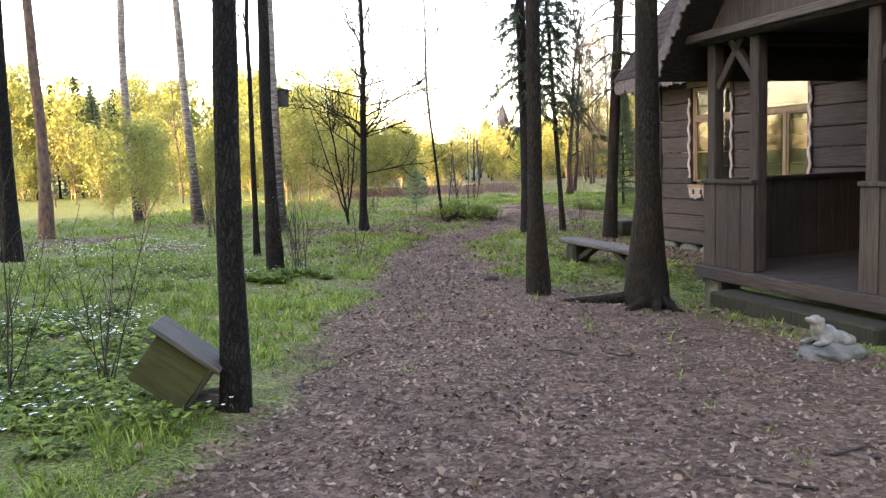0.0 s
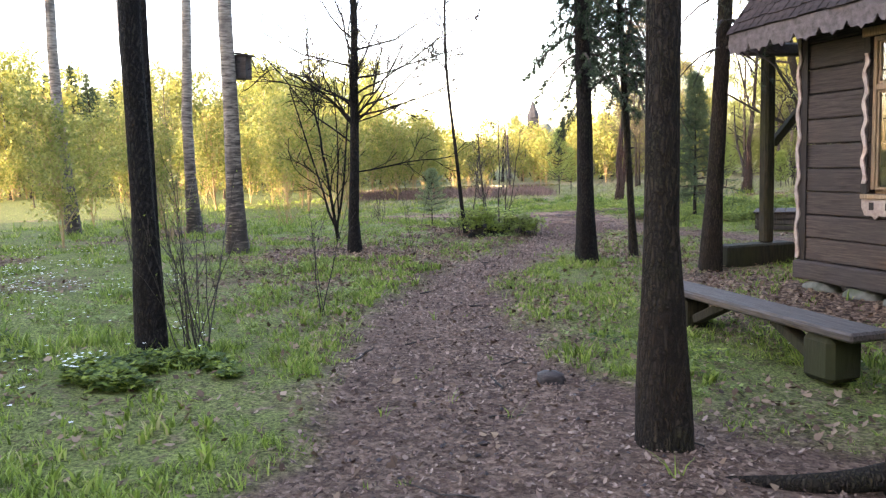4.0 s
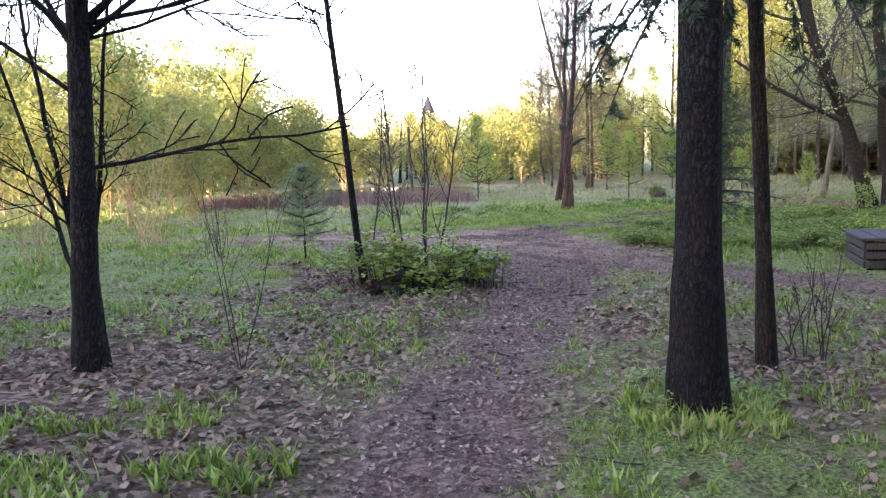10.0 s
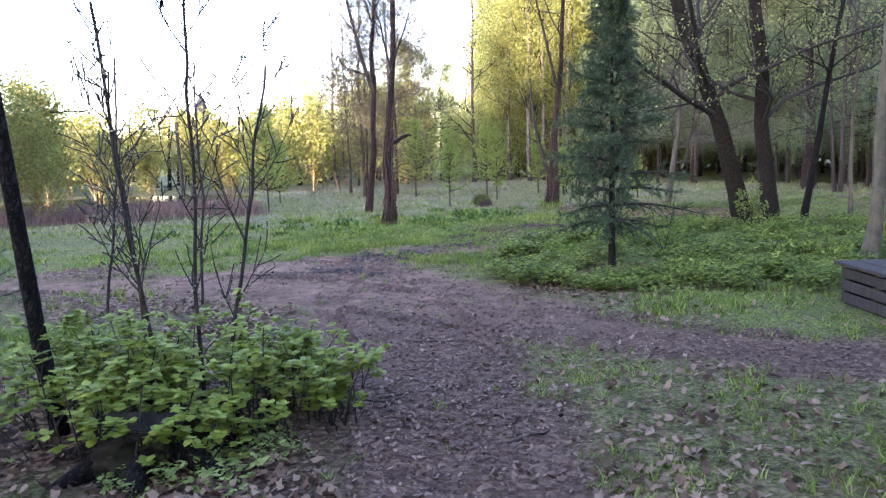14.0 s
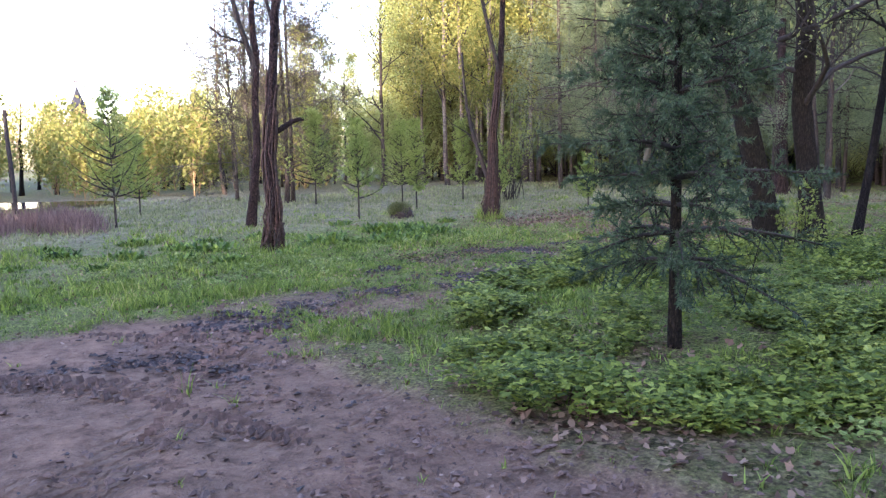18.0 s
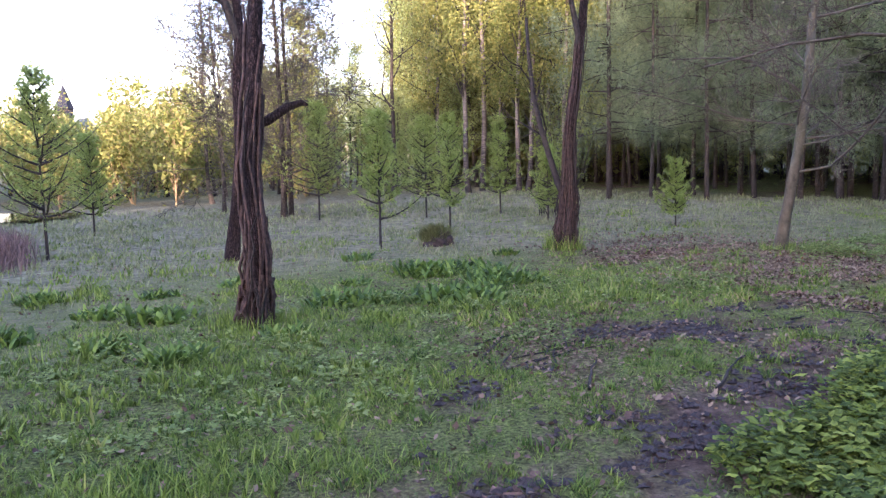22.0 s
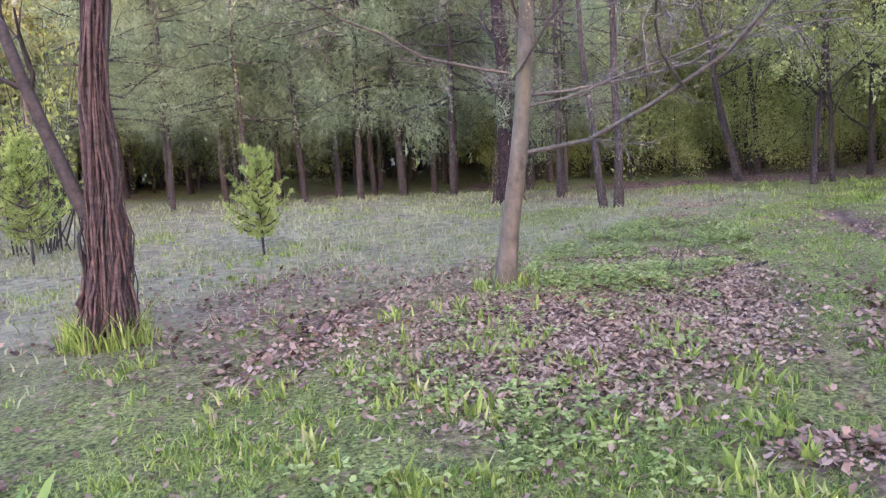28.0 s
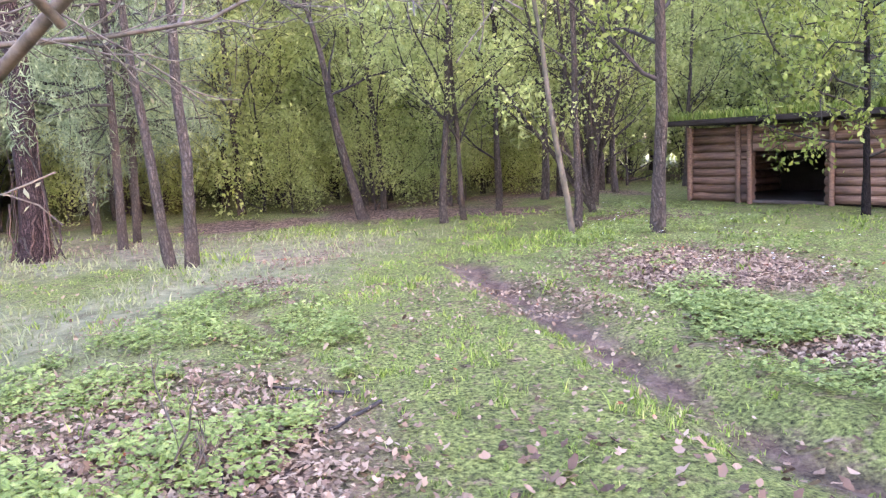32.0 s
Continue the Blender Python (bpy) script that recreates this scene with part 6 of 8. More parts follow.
for i in range(8):
    part("top_plank", box(-0.06 + i * 0.226, -0.06 + i * 0.226 + 0.212, -0.06, 1.33, 0.405, 0.44 + hrs.uniform(0, 0.006), 0.006), M["wood_post"], plat)

# ---- log hut at the wood's edge ----
HUT = pose(27.5, 28.6, -0.20, 0, 0, -147)
hut = empty("log_hut", HUT, "low open-fronted log hut with a turf roof", "hut")


def log_part(x0, x1, y, z, r, axis="x", mat="log_hut"):
    n = 7
    t = np.linspace(0, 1, n)
    q = np.zeros((1, n, 3))
    if axis == "x":
        q[0] = np.stack([x0 + (x1 - x0) * t, np.full(n, y) + 0.008 * np.sin(t * 5 + z * 9), np.full(n, z) + 0.006 * np.sin(t * 7 + z * 5)], 1)
    else:
        q[0] = np.stack([np.full(n, y), x0 + (x1 - x0) * t, np.full(n, z)], 1)
    V, F = tubes(q, np.full((1, n), r), 10)
    bm = bmesh.new()
    vs = [bm.verts.new(v) for v in V]
    for f in F:
        bm.faces.new([vs[i] for i in f]).smooth = True
    bm.faces.new(vs[:10])
    bm.faces.new(vs[-10:][::-1])
    bmesh.ops.recalc_face_normals(bm, faces=bm.faces[:])
    return part("log", bm, M[mat], hut)


for k in range(9):
    z = 0.08 + k * 0.158
    if k < 6:
        log_part(0.0, 1.42, 0.0, z, 0.084)
        log_part(2.85, 6.2, 0.0, z, 0.084)
    else:
        log_part(0.0, 6.2, 0.0, z, 0.084)
    log_part(-0.1, 3.0, 0.06, z + 0.02, 0.08, "y")
# the hut's inner faces carry their shade as a near-black colour
part("back_wall", box(-0.1, 6.3, 3.0, 3.15, 0.0, 1.45), M["interior_shade"], hut)
part("end_wall", box(6.2, 6.35, 0.1, 3.0, 0.0, 1.45), M["interior_shade"], hut)
part("earth_floor", box(0.0, 6.2, 0.1, 3.0, -0.1, 0.02), M["interior_shade"], hut)
for x in (0.06, 1.17, 1.42, 3.0, 4.4):
    pt = np.array([[[x, -0.115, -0.05], [x, -0.115, 0.7], [x, -0.115, 1.46]]])
    V, F = tubes(pt, np.full((1, 3), 0.05), 8)
    link_np("post", V, F, M["log_hut"], hut)
part("sill_plank", box(1.43, 2.85, -0.06, 0.06, -0.02, 0.04, 0.01), M["bench"], hut)
part("roof_plank", box(-0.35, 6.6, -0.35, 3.3, 1.50, 1.56, 0.01), M["wood_old"], hut)
part("roof_edge", box(-0.4, 6.7, -0.42, -0.30, 1.49, 1.60, 0.02), M["wood_old"], hut, "squared timber along the roof's edge")
tf = bmesh.new()
bmesh.ops.create_grid(tf, x_segments=40, y_segments=20, size=1)
for v in tf.verts:
    v.co = Vector((3.1 + v.co.x * 3.45, 1.5 + v.co.y * 1.8, 1.58 + 0.16 * (1 - v.co.y ** 4) * (1 - v.co.x ** 8) + 0.04 * noise.noise(v.co * 6)))
part("turf", tf, M["ground"], hut, "turf with grass and moss")


# ---- far buildings, pole, pond ----
CH = pose(10.2, 124, -0.3, 0, 0, 14)
chapel = empty("chapel", CH, "far wooden chapel with a slim pointed bell tower", "chapel")
part("nave", box(-0.5, 5.5, 1.0, 12, 0, 3.2), M["wall_far"], chapel)
rb = bmesh.new()
rv = [rb.verts.new(c) for c in ((-0.9, 0.6, 3.1), (5.9, 0.6, 3.1), (2.5, 0.6, 7.2), (-0.9, 12.4, 3.1), (5.9, 12.4, 3.1), (2.5, 12.4, 7.2))]
for f in ((0, 1, 2), (3, 5, 4), (0, 2, 5, 3), (1, 4, 5, 2), (0, 3, 4, 1)):
    rb.faces.new([rv[i] for i in f])
part("roof", rb, M["roof_pale"], chapel, "pale grey-green metal roof")
part("tower", box(-1.0, 0.9, -0.95, 0.95, 0, 6.6, 0.05), M["plaster"], chapel)
part("belfry", box(-0.75, 0.65, -0.7, 0.7, 6.6, 8.0, 0.05), M["plaster"], chapel)
sb = bmesh.new()
bmesh.ops.create_cone(sb, segments=8, radius1=1.05, radius2=0.05, depth=2.6, cap_ends=True)
part("spire", moved(sb, Matrix.Translation((-0.05, 0, 9.3))), M["plaster"], chapel)
part("cross", box(-0.10, 0.0, -0.05, 0.05, 10.6, 11.7), M["metal"], chapel)
part("cross_arm", box(-0.40, 0.30, -0.05, 0.05, 11.15, 11.27), M["metal"], chapel)
part("window", box(2.2, 2.8, 0.97, 0.99, 1.2, 2.4), M["white"], chapel)


def far_house(name, x, y, turn, w, d, h, rise, label, white=0):
    b = empty(name, pose(x, y, -0.3, 0, 0, turn), label, "house")
    part("wall", box(-w / 2, w / 2, -d / 2, d / 2, 0, h), M["wall_far"], b)
    q = bmesh.new()
    a, c = w / 2 + 0.4, d / 2 + 0.4
    vs = [q.verts.new(p) for p in ((-a, -c, h - 0.1), (a, -c, h - 0.1), (a, c, h - 0.1), (-a, c, h - 0.1), (-a, 0, h + rise), (a, 0, h + rise))]
    for f in ((0, 1, 5, 4), (2, 3, 4, 5), (0, 4, 3), (1, 2, 5), (0, 3, 2, 1)):
        q.faces.new([vs[i] for i in f])
    part("roof", q, M["roof_far"], b)
    for i in range(white):
        wx = -w / 2 + w * (i + 0.7) / (white + 0.4)
        wd = part("window", box(wx - 0.5, wx + 0.5, -d / 2 - 0.03, -d / 2 - 0.004, 1.0, 2.1), M["white"], b)
        part("pane", box(wx - 0.4, wx - 0.05, -d / 2 - 0.04, -d / 2 - 0.033, 1.1, 2.0), M["interior_shade"], wd)
        part("pane", box(wx + 0.05, wx + 0.4, -d / 2 - 0.04, -d / 2 - 0.033, 1.1, 2.0), M["interior_shade"], wd)


far_house("far_cottage", -3.5, 104, 8, 9, 7, 2.3, 2.0, "far dark cottage with white window frames", 3)
far_house("far_shed", 15.2, 88, -6, 5.5, 4, 1.9, 1.7, "far open timber shed with a low roof", 0)
pole = empty("wooden_pole", pose(2.55, 51.3, -0.3, 0, -1.5, 0), "thin weathered wooden pole by the pond", "pole")
V, F = tubes(np.array([[[0, 0, -0.1], [0.01, 0, 1.2], [-0.01, 0, 2.3], [0, 0, 3.2]]]), np.array([[0.07, 0.065, 0.06, 0.055]]), 9)
link_np("shaft", V, F, M["wood_old"], pole)
part("bracket", box(-0.06, 0.08, -0.04, 0.04, 3.0, 3.1, 0.01), M["wood_old"], pole)
wv = bmesh.new()
bmesh.ops.create_circle(wv, cap_ends=True, segments=40, radius=1)
for v in wv.verts:
    v.co = Vector((-0.5 + v.co.x * 6.5, 55.5 + v.co.y * 3.2, -0.17))
pond = part("pond", wv, M["water"], None)
tagged(pond, "pale still pond water reflecting the sky", "pond", kind="structure")

# stump under the sapling
srs = np.random.RandomState(8)
tt = np.linspace(0, 1, 10)
st_t = np.linspace(0, 1, 22)
V, F = bark_mesh(srs, np.stack([0.02 * st_t, 0 * st_t, -0.1 + 0.42 * st_t], 1)[None], (0.29 - 0.08 * st_t)[None] * np.clip((1.04 - st_t) / 0.2, 0.15, 1) ** 0.5, 34, 0.13)
st = place("tree_stump", 0.5, 23.42, "dark mossy stump hidden under green bushes", "stump")
link_np("body", V, F, M["stump_moss"], st)
for i in range(7):
    a = i * 0.9
    q = np.stack([0.2 * np.cos(a) + 0.5 * tt * np.cos(a), 0.2 * np.sin(a) + 0.5 * tt * np.sin(a), 0.16 * (1 - tt) - 0.04], 1)[None]
    link_np("root", *tubes(q, (0.07 * (1 - 0.7 * tt))[None], 7), M["bark_dark"], st)
# small cut stump by the path
st2 = place("tree_stump", 0.72, 11.65, "small grey cut stump beside the path", "stump")
V, F = bark_mesh(srs, np.stack([0 * tt, 0 * tt, -0.1 + 0.18 * tt], 1)[None], (0.13 - 0.03 * tt)[None] * np.where(tt > 0.97, 0.1, 1), 14, 0.1)
link_np("body", V, F, M["wood_old"], st2)
# grass mound on the meadow
mb = bmesh.new()
bmesh.ops.create_icosphere(mb, subdivisions=4, radius=1)
for v in mb.verts:
    v.co *= 1 + 0.2 * noise.noise(v.co * 2.2)
    v.co = Vector((v.co.x * 0.27, v.co.y * 0.24, v.co.z * 0.24))
md = tagged(part("grass_mound", moved(mb, Matrix.Translation((10.52, 40.75, -0.2))), M["clod"], None), "small earth hummock topped with dry grass", "mound")


# ---- ground cover ----
grs = np.random.RandomState(12)


def scatter(n, x0, x1, y0, y1, chance):
    x, y = grs.uniform(x0, x1, n), grs.uniform(y0, y1, n)
    ok = grs.rand(n) < chance(x, y)
    return x[ok], y[ok]


def walk_far(x, y):
    return near_line(x, y, WALKED)


def solid(x, y):
    """1 where the house, porch, platform and hut stand."""
    dx, dy = x - 4.863, y - 15.134
    s, n = dx * 0.3137 - dy * 0.9495, -(dx * -0.9495 - dy * 0.3137) * -1
    inside = (s > -1.2) & (s < 9.3) & (n < 0.15) & (n > -5.6)
    porch = (s > 4.2) & (s < 7.8) & (n > -0.1) & (n < 3.35)
    return inside | porch | ((np.abs(x - 7.7) < 1.0) & (np.abs(y - 24.1) < 0.9))


def blades(x, y, h, w, bend=0.5):
    """Bent grass blades of three triangles each."""
    N = len(x)
    z = surface_z(x, y) - 0.02
    a = grs.uniform(0, 6.283, N)
    side = np.stack([np.cos(a), np.sin(a), 0 * a], 1) * w[:, None]
    b = grs.uniform(0, 6.283, N)
    lean = np.stack([np.cos(b), np.sin(b), 0 * b], 1) * (h * grs.uniform(0.1, 1.0, N) * bend)[:, None]
    root = np.stack([x, y, z], 1)
    up = np.zeros((N, 3))
    up[:, 2] = h
    m = root + up * 0.55 + lean * 0.35
    V = np.stack([root - side, root + side, m + side * 0.7, m - side * 0.7, root + up * 0.95 + lean], 1).reshape(-1, 3)
    i = np.arange(N)[:, None] * 5
    F = np.concatenate([i + np.array([0, 1, 2]), i + np.array([0, 2, 3]), i + np.array([3, 2, 4])], 0)
    return V, F


def stuff(name, V, F, mat, label, category):
    ob = link_np(name, V, F, M[mat], None, False)
    return tagged(ob, label, category, kind="stuff")


def tufts(x, y, h, w, per, spread, bend=1.0):
    """Grass tufts: blades that fan out of shared roots."""
    n = len(x) * per
    a, r = grs.uniform(0, 6.283, n), np.abs(grs.normal(0, 1, n)) * np.repeat(spread, per)
    return blades(np.repeat(x, per) + r * np.cos(a), np.repeat(y, per) + r * np.sin(a), np.repeat(h, per) * grs.uniform(0.35, 1.2, n), np.repeat(w, per) * grs.uniform(0.6, 1.3, n), bend)


def grass_chance(x, y):
    path, lit, pale, mud = masks(x, y)
    d = walk_far(x, y)
    clump = sstep(0.43, 0.58, fbm(x, y, 1.7, 61, 4))
    base = (1 - 0.985 * path) * (1 - 0.8 * lit) * (1 - 0.8 * mud) * (0.05 + 0.95 * clump)
    return base * np.exp(-d / 5.0) * (1 - solid(x, y)) * (1 - 0.6 * pale)


gx, gy = scatter(520000, -13, 26, -2, 46, grass_chance)
d = walk_far(gx, gy)
hh = (0.03 + 0.16 * fbm(gx, gy, 0.9, 71, 2) ** 2) * grs.uniform(0.5, 1.5, len(gx)) * (1 + d * 0.03) * (1 - 0.4 * sstep(5, 8, gx))
stuff("grass", *tufts(gx, gy, hh, 0.0042 + 0.0010 * d, 8, 0.022 + 0.006 * d), "grass", "uneven tufts of fresh green grass along the path", "grass")


def lawn_chance(x, y):
    path, lit, pale, mud = masks(x, y)
    return (1 - path) * (1 - 0.75 * lit) * (1 - 0.85 * mud) * np.exp(-walk_far(x, y) / 3.5) * (0.35 + 0.65 * sstep(0.35, 0.55, fbm(x, y, 3.1, 65, 3))) * (1 - solid(x, y)) * np.where(y < 28, 0.75, 1.0) * np.where(y < 28, sstep(0.45, 0.6, fbm(x, y, 1.3, 67, 3)), (0.3 + 0.7 * sstep(0.38, 0.52, fbm(x, y, 1.6, 69, 4))) * (1 - 0.55 * sstep(9.0, 11.5, x)))


gx, gy = scatter(400000, -5, 22, 2, 39, lawn_chance)
fx, fy = scatter(120000, 0.5, 11.5, 29.5, 37.2, lambda x, y: 1.5 * lawn_chance(x, y))
gx, gy = np.concatenate([gx, fx]), np.concatenate([gy, fy])
stuff("short_grass", *tufts(gx, gy, grs.uniform(0.02, 0.055, len(gx)), np.full(len(gx), 0.0034), 5, np.full(len(gx), 0.03)), "grass", "short trodden turf beside the path", "grass")


n = 5200
cx, cy = grs.uniform(1.5, 14, n), grs.uniform(29.5, 36.8, n)
k = grs.rand(n) < lawn_chance(cx, cy) * 1.4
stuff("turf_clumps", *tufts(cx[k], cy[k], grs.uniform(0.03, 0.10, k.sum()), np.full(k.sum(), 0.005), 26, np.full(k.sum(), 0.055), 1.2), "dock", "small dark clumps of turf by the ruts", "grass")


def pale_chance(x, y):
    path, lit, pale, mud = masks(x, y)
    return pale * (1 - mud) * np.exp(-walk_far(x, y) / 9) * (0.15 + 0.85 * sstep(0.4, 0.58, fbm(x, y, 1.1, 62, 4)))


gx, gy = scatter(420000, -10, 25, 31, 56, pale_chance)
d = walk_far(gx, gy)
stuff("meadow_grass", *blades(gx, gy, grs.uniform(0.03, 0.11, len(gx)) * (1 + d * 0.03), 0.004 + 0.001 * d, 1.0), "grass_pale", "pale dewy meadow grass", "grass")
gx, gy = scatter(34000, -10, 20, 30, 48, lambda x, y: pale_chance(x, y) * sstep(0.5, 0.7, fbm(x, y, 0.6, 64, 3)))
stuff("dry_grass", *blades(gx, gy, grs.uniform(0.07, 0.22, len(gx)), np.full(len(gx), 0.004), 1.4), "dry_grass", "dry straw-coloured grass in the meadow", "grass")


def flat_leaves(x, y, size, lift=0.012, curl=0.35):
    """Fallen leaves: lobed six-sided plates with turned-up edges, lying flat."""
    N = len(x)
    z = surface_z(x, y) + lift * grs.uniform(0.2, 1.6, N) + 0.012
    a = grs.uniform(0, 6.283, N)
    tilt = grs.normal(0, 0.42, (N, 2))
    L = size * grs.uniform(0.5, 1.4, N)
    ang = np.arange(10) * np.pi / 5
    rad = np.array([1.0, 0.68, 0.74, 0.52, 0.66, 0.88, 0.64, 0.54, 0.72, 0.66])
    ca, sa = np.cos(a[:, None] + ang), np.sin(a[:, None] + ang)
    rr = L[:, None] * 0.5 * rad * grs.uniform(0.7, 1.25, (N, 10))
    px, py = ca * rr, sa * rr
    pz = px * tilt[:, :1] + py * tilt[:, 1:] + np.abs(np.sin(ang)) * curl * rr * grs.uniform(-0.3, 1, (N, 1)) + 0.3 * rr
    V = np.stack([x[:, None] + px, y[:, None] + py, z[:, None] + pz - 0.15 * L[:, None]], -1).reshape(-1, 3)
    i = np.arange(N)[:, None] * 10
    F = np.concatenate([i + np.array([0, 1, 2, 9]), i + np.array([2, 3, 8, 9]), i + np.array([3, 4, 7, 8]), i + np.array([4, 5, 6, 7])], 0)
    return V, F


def litter_chance(x, y):
    path, lit, pale, mud = masks(x, y)
    return np.clip(lit * 0.9 + 0.03 * path * (y < 15) + (0.06 + 0.10 * (y > 28)) * (1 - path) + 0.08 * mud, 0, 1) * np.exp(-walk_far(x, y) / 4.5) * (1 - solid(x, y)) * (1 - 0.5 * pale)


lx, ly = scatter(900000, -11, 24, -2, 42, litter_chance)
ox, oy = scatter(150000, 10.8, 21, 30, 37.5, lambda x, y: masks(x, y)[1] * np.exp(-walk_far(x, y) / 6))
lx, ly = np.concatenate([lx, ox]), np.concatenate([ly, oy])
red = (np.hypot((lx - 13.6) / 2.5, (ly - 35.6) / 1.4) < 1.25) | (lx > 15)
stuff("leaf_litter", *flat_leaves(lx[~red], ly[~red], np.where((ly[~red] > 28) & (lx[~red] < 11), 0.036, 0.055)), "dead_leaf", "grey-brown fallen leaves over the woodland floor", "leaf litter")
stuff("oak_leaf_litter", *flat_leaves(lx[red], ly[red], grs.uniform(0.026, 0.044, red.sum())), "dead_red", "red-brown fallen oak leaves round the leaning tree", "leaf litter")
cx, cy = scatter(600000, -3, 6, -1, 33, lambda x, y: masks(x, y)[0] * np.exp(-np.maximum(walk_far(x, y), 0) / 3) * 0.5 * (1 - solid(x, y)) * (1 - 0.9 * sstep(24, 28, y)))
stuff("bark_chips", *flat_leaves(cx, cy, 0.042 * grs.uniform(0.25, 1.0, len(cx)) ** 1.4, 0.006, 0.35), "chip", "brown bark chips and leaf crumbs on the path", "bark chips")


def clods(x, y, size):
    """Uneven lumps of soil, half sunk."""
    N = len(x)
    C = np.stack([x, y, surface_z(x, y) + 0.01], 1)
    ax = np.array([[1, 0, 0], [0, 1, 0], [-1, 0, 0], [0, -1, 0], [0, 0, 0.7], [0, 0, -0.5]], float)
    V = ax[None] * grs.uniform(0.4, 1.2, (N, 6, 1)) + grs.normal(0, 0.15, (N, 6, 3))
    a = grs.uniform(0, 6.283, N)
    c, s = np.cos(a)[:, None], np.sin(a)[:, None]
    V = np.stack([V[..., 0] * c - V[..., 1] * s * 0.6, V[..., 0] * s + V[..., 1] * c * 0.6, V[..., 2] * 0.6], -1) * size[:, None, None] + C[:, None]
    f = np.array([[0, 1, 4], [1, 2, 4], [2, 3, 4], [3, 0, 4], [1, 0, 5], [2, 1, 5], [3, 2, 5], [0, 3, 5]])
    return V.reshape(-1, 3), (np.arange(N)[:, None, None] * 6 + f[None]).reshape(-1, 3)


kx, ky = scatter(120000, 1, 14, 28, 36, lambda x, y: 0.7 * masks(x, y)[3] * sstep(0.4, 0.6, fbm(x, y, 2.2, 33, 3)))
stuff("soil_clods", *clods(kx, ky, grs.uniform(0.012, 0.055, len(kx))), "clod", "churned dark clods of wet soil in the ruts", "soil clods")
kx, ky = scatter(90000, -4, 8, 0, 33, lambda x, y: 0.3 * masks(x, y)[0] * np.exp(-np.maximum(walk_far(x, y), 0) / 2.5) * sstep(0.4, 0.6, fbm(x, y, 1.2, 34, 3)) * (1 - solid(x, y)))
stuff("path_crumbs", *clods(kx, ky, 0.005 + 0.034 * grs.rand(len(kx)) ** 3), "clod", "dark cones and soil crumbs on the path", "soil crumbs")


M["crumb"] = grain_mat("dry_soil_lump", (0.085, 0.055, 0.044), (0.2, 0.136, 0.11), 30, rough=0.95, bumps=0.4)
kx, ky = scatter(150000, -4, 9, 22, 33, lambda x, y: 0.5 * masks(x, y)[0] * np.exp(-np.maximum(walk_far(x, y), 0) / 3.0) * sstep(0.38, 0.6, fbm(x, y, 1.4, 35, 3)))
stuff("soil_lumps", *clods(kx, ky, 0.006 + 0.04 * grs.rand(len(kx)) ** 2.5), "crumb", "dry lumps of trodden soil on the cart track", "soil lumps")


def tyre_ridges(lines):
    """Short cross ridges that a tyre pressed up along both wheel lines."""
    C, D = [], []
    for pts in lines:
        q = np.array(pts)
        u = np.concatenate([[0], np.cumsum(np.hypot(*np.diff(q[:, :2], axis=0).T))])
        t = np.arange(0, u[-1], 0.085)
        px, py = np.interp(t, u, q[:, 0]), np.interp(t, u, q[:, 1])
        k = np.ones(9) / 9
        px, py = np.convolve(np.pad(px, 4, "edge"), k, "valid"), np.convolve(np.pad(py, 4, "edge"), k, "valid")
        d = unit(np.stack([np.gradient(px), np.gradient(py)], 1))
        n = np.stack([-d[:, 1], d[:, 0]], 1)
        for off in (-0.62, 0.62):
            for half in (-0.05, 0.05):
                C.append(np.stack([px, py], 1) + n * (off + half) + d * (0.042 if half > 0 else 0))
                D.append(unit(n + d * (0.45 if half > 0 else -0.45)))
    C, D = np.concatenate(C), np.concatenate(D)
    path, _, _, mud = masks(C[:, 0], C[:, 1])
    ok = (fbm(C[:, 0], C[:, 1], 0.9, 37, 3) > 0.5) & (np.maximum(path, mud) > 0.5) & (C[:, 1] > 23)
    C, D = C[ok] + grs.normal(0, 0.006, (ok.sum(), 2)), D[ok]
    N = len(C)
    z = surface_z(C[:, 0], C[:, 1]) + 0.012
    w = np.stack([-D[:, 1], D[:, 0]], 1)
    L, W, H = grs.uniform(0.025, 0.05, N), grs.uniform(0.010, 0.018, N), grs.uniform(0.004, 0.013, N)
    e = [C - D * L[:, None] - w * W[:, None], C + D * L[:, None] - w * W[:, None], C + D * L[:, None] + w * W[:, None], C - D * L[:, None] + w * W[:, None], C - D * L[:, None] * 0.8, C + D * L[:, None] * 0.8]
    V = np.stack([np.column_stack([p, z + (H if k > 3 else -0.03)]) for k, p in enumerate(e)], 1).reshape(-1, 3)
    f = np.array([[0, 1, 5], [0, 5, 4], [2, 3, 4], [2, 4, 5], [1, 2, 5], [3, 0, 4]])
    return V, (np.arange(N)[:, None, None] * 6 + f[None]).reshape(-1, 3)


stuff("tyre_tread_marks", *tyre_ridges([TYRES_A, TYRES_B, RUTS]), "crumb", "pressed tyre tread ridges in the bare soil", "tyre marks")


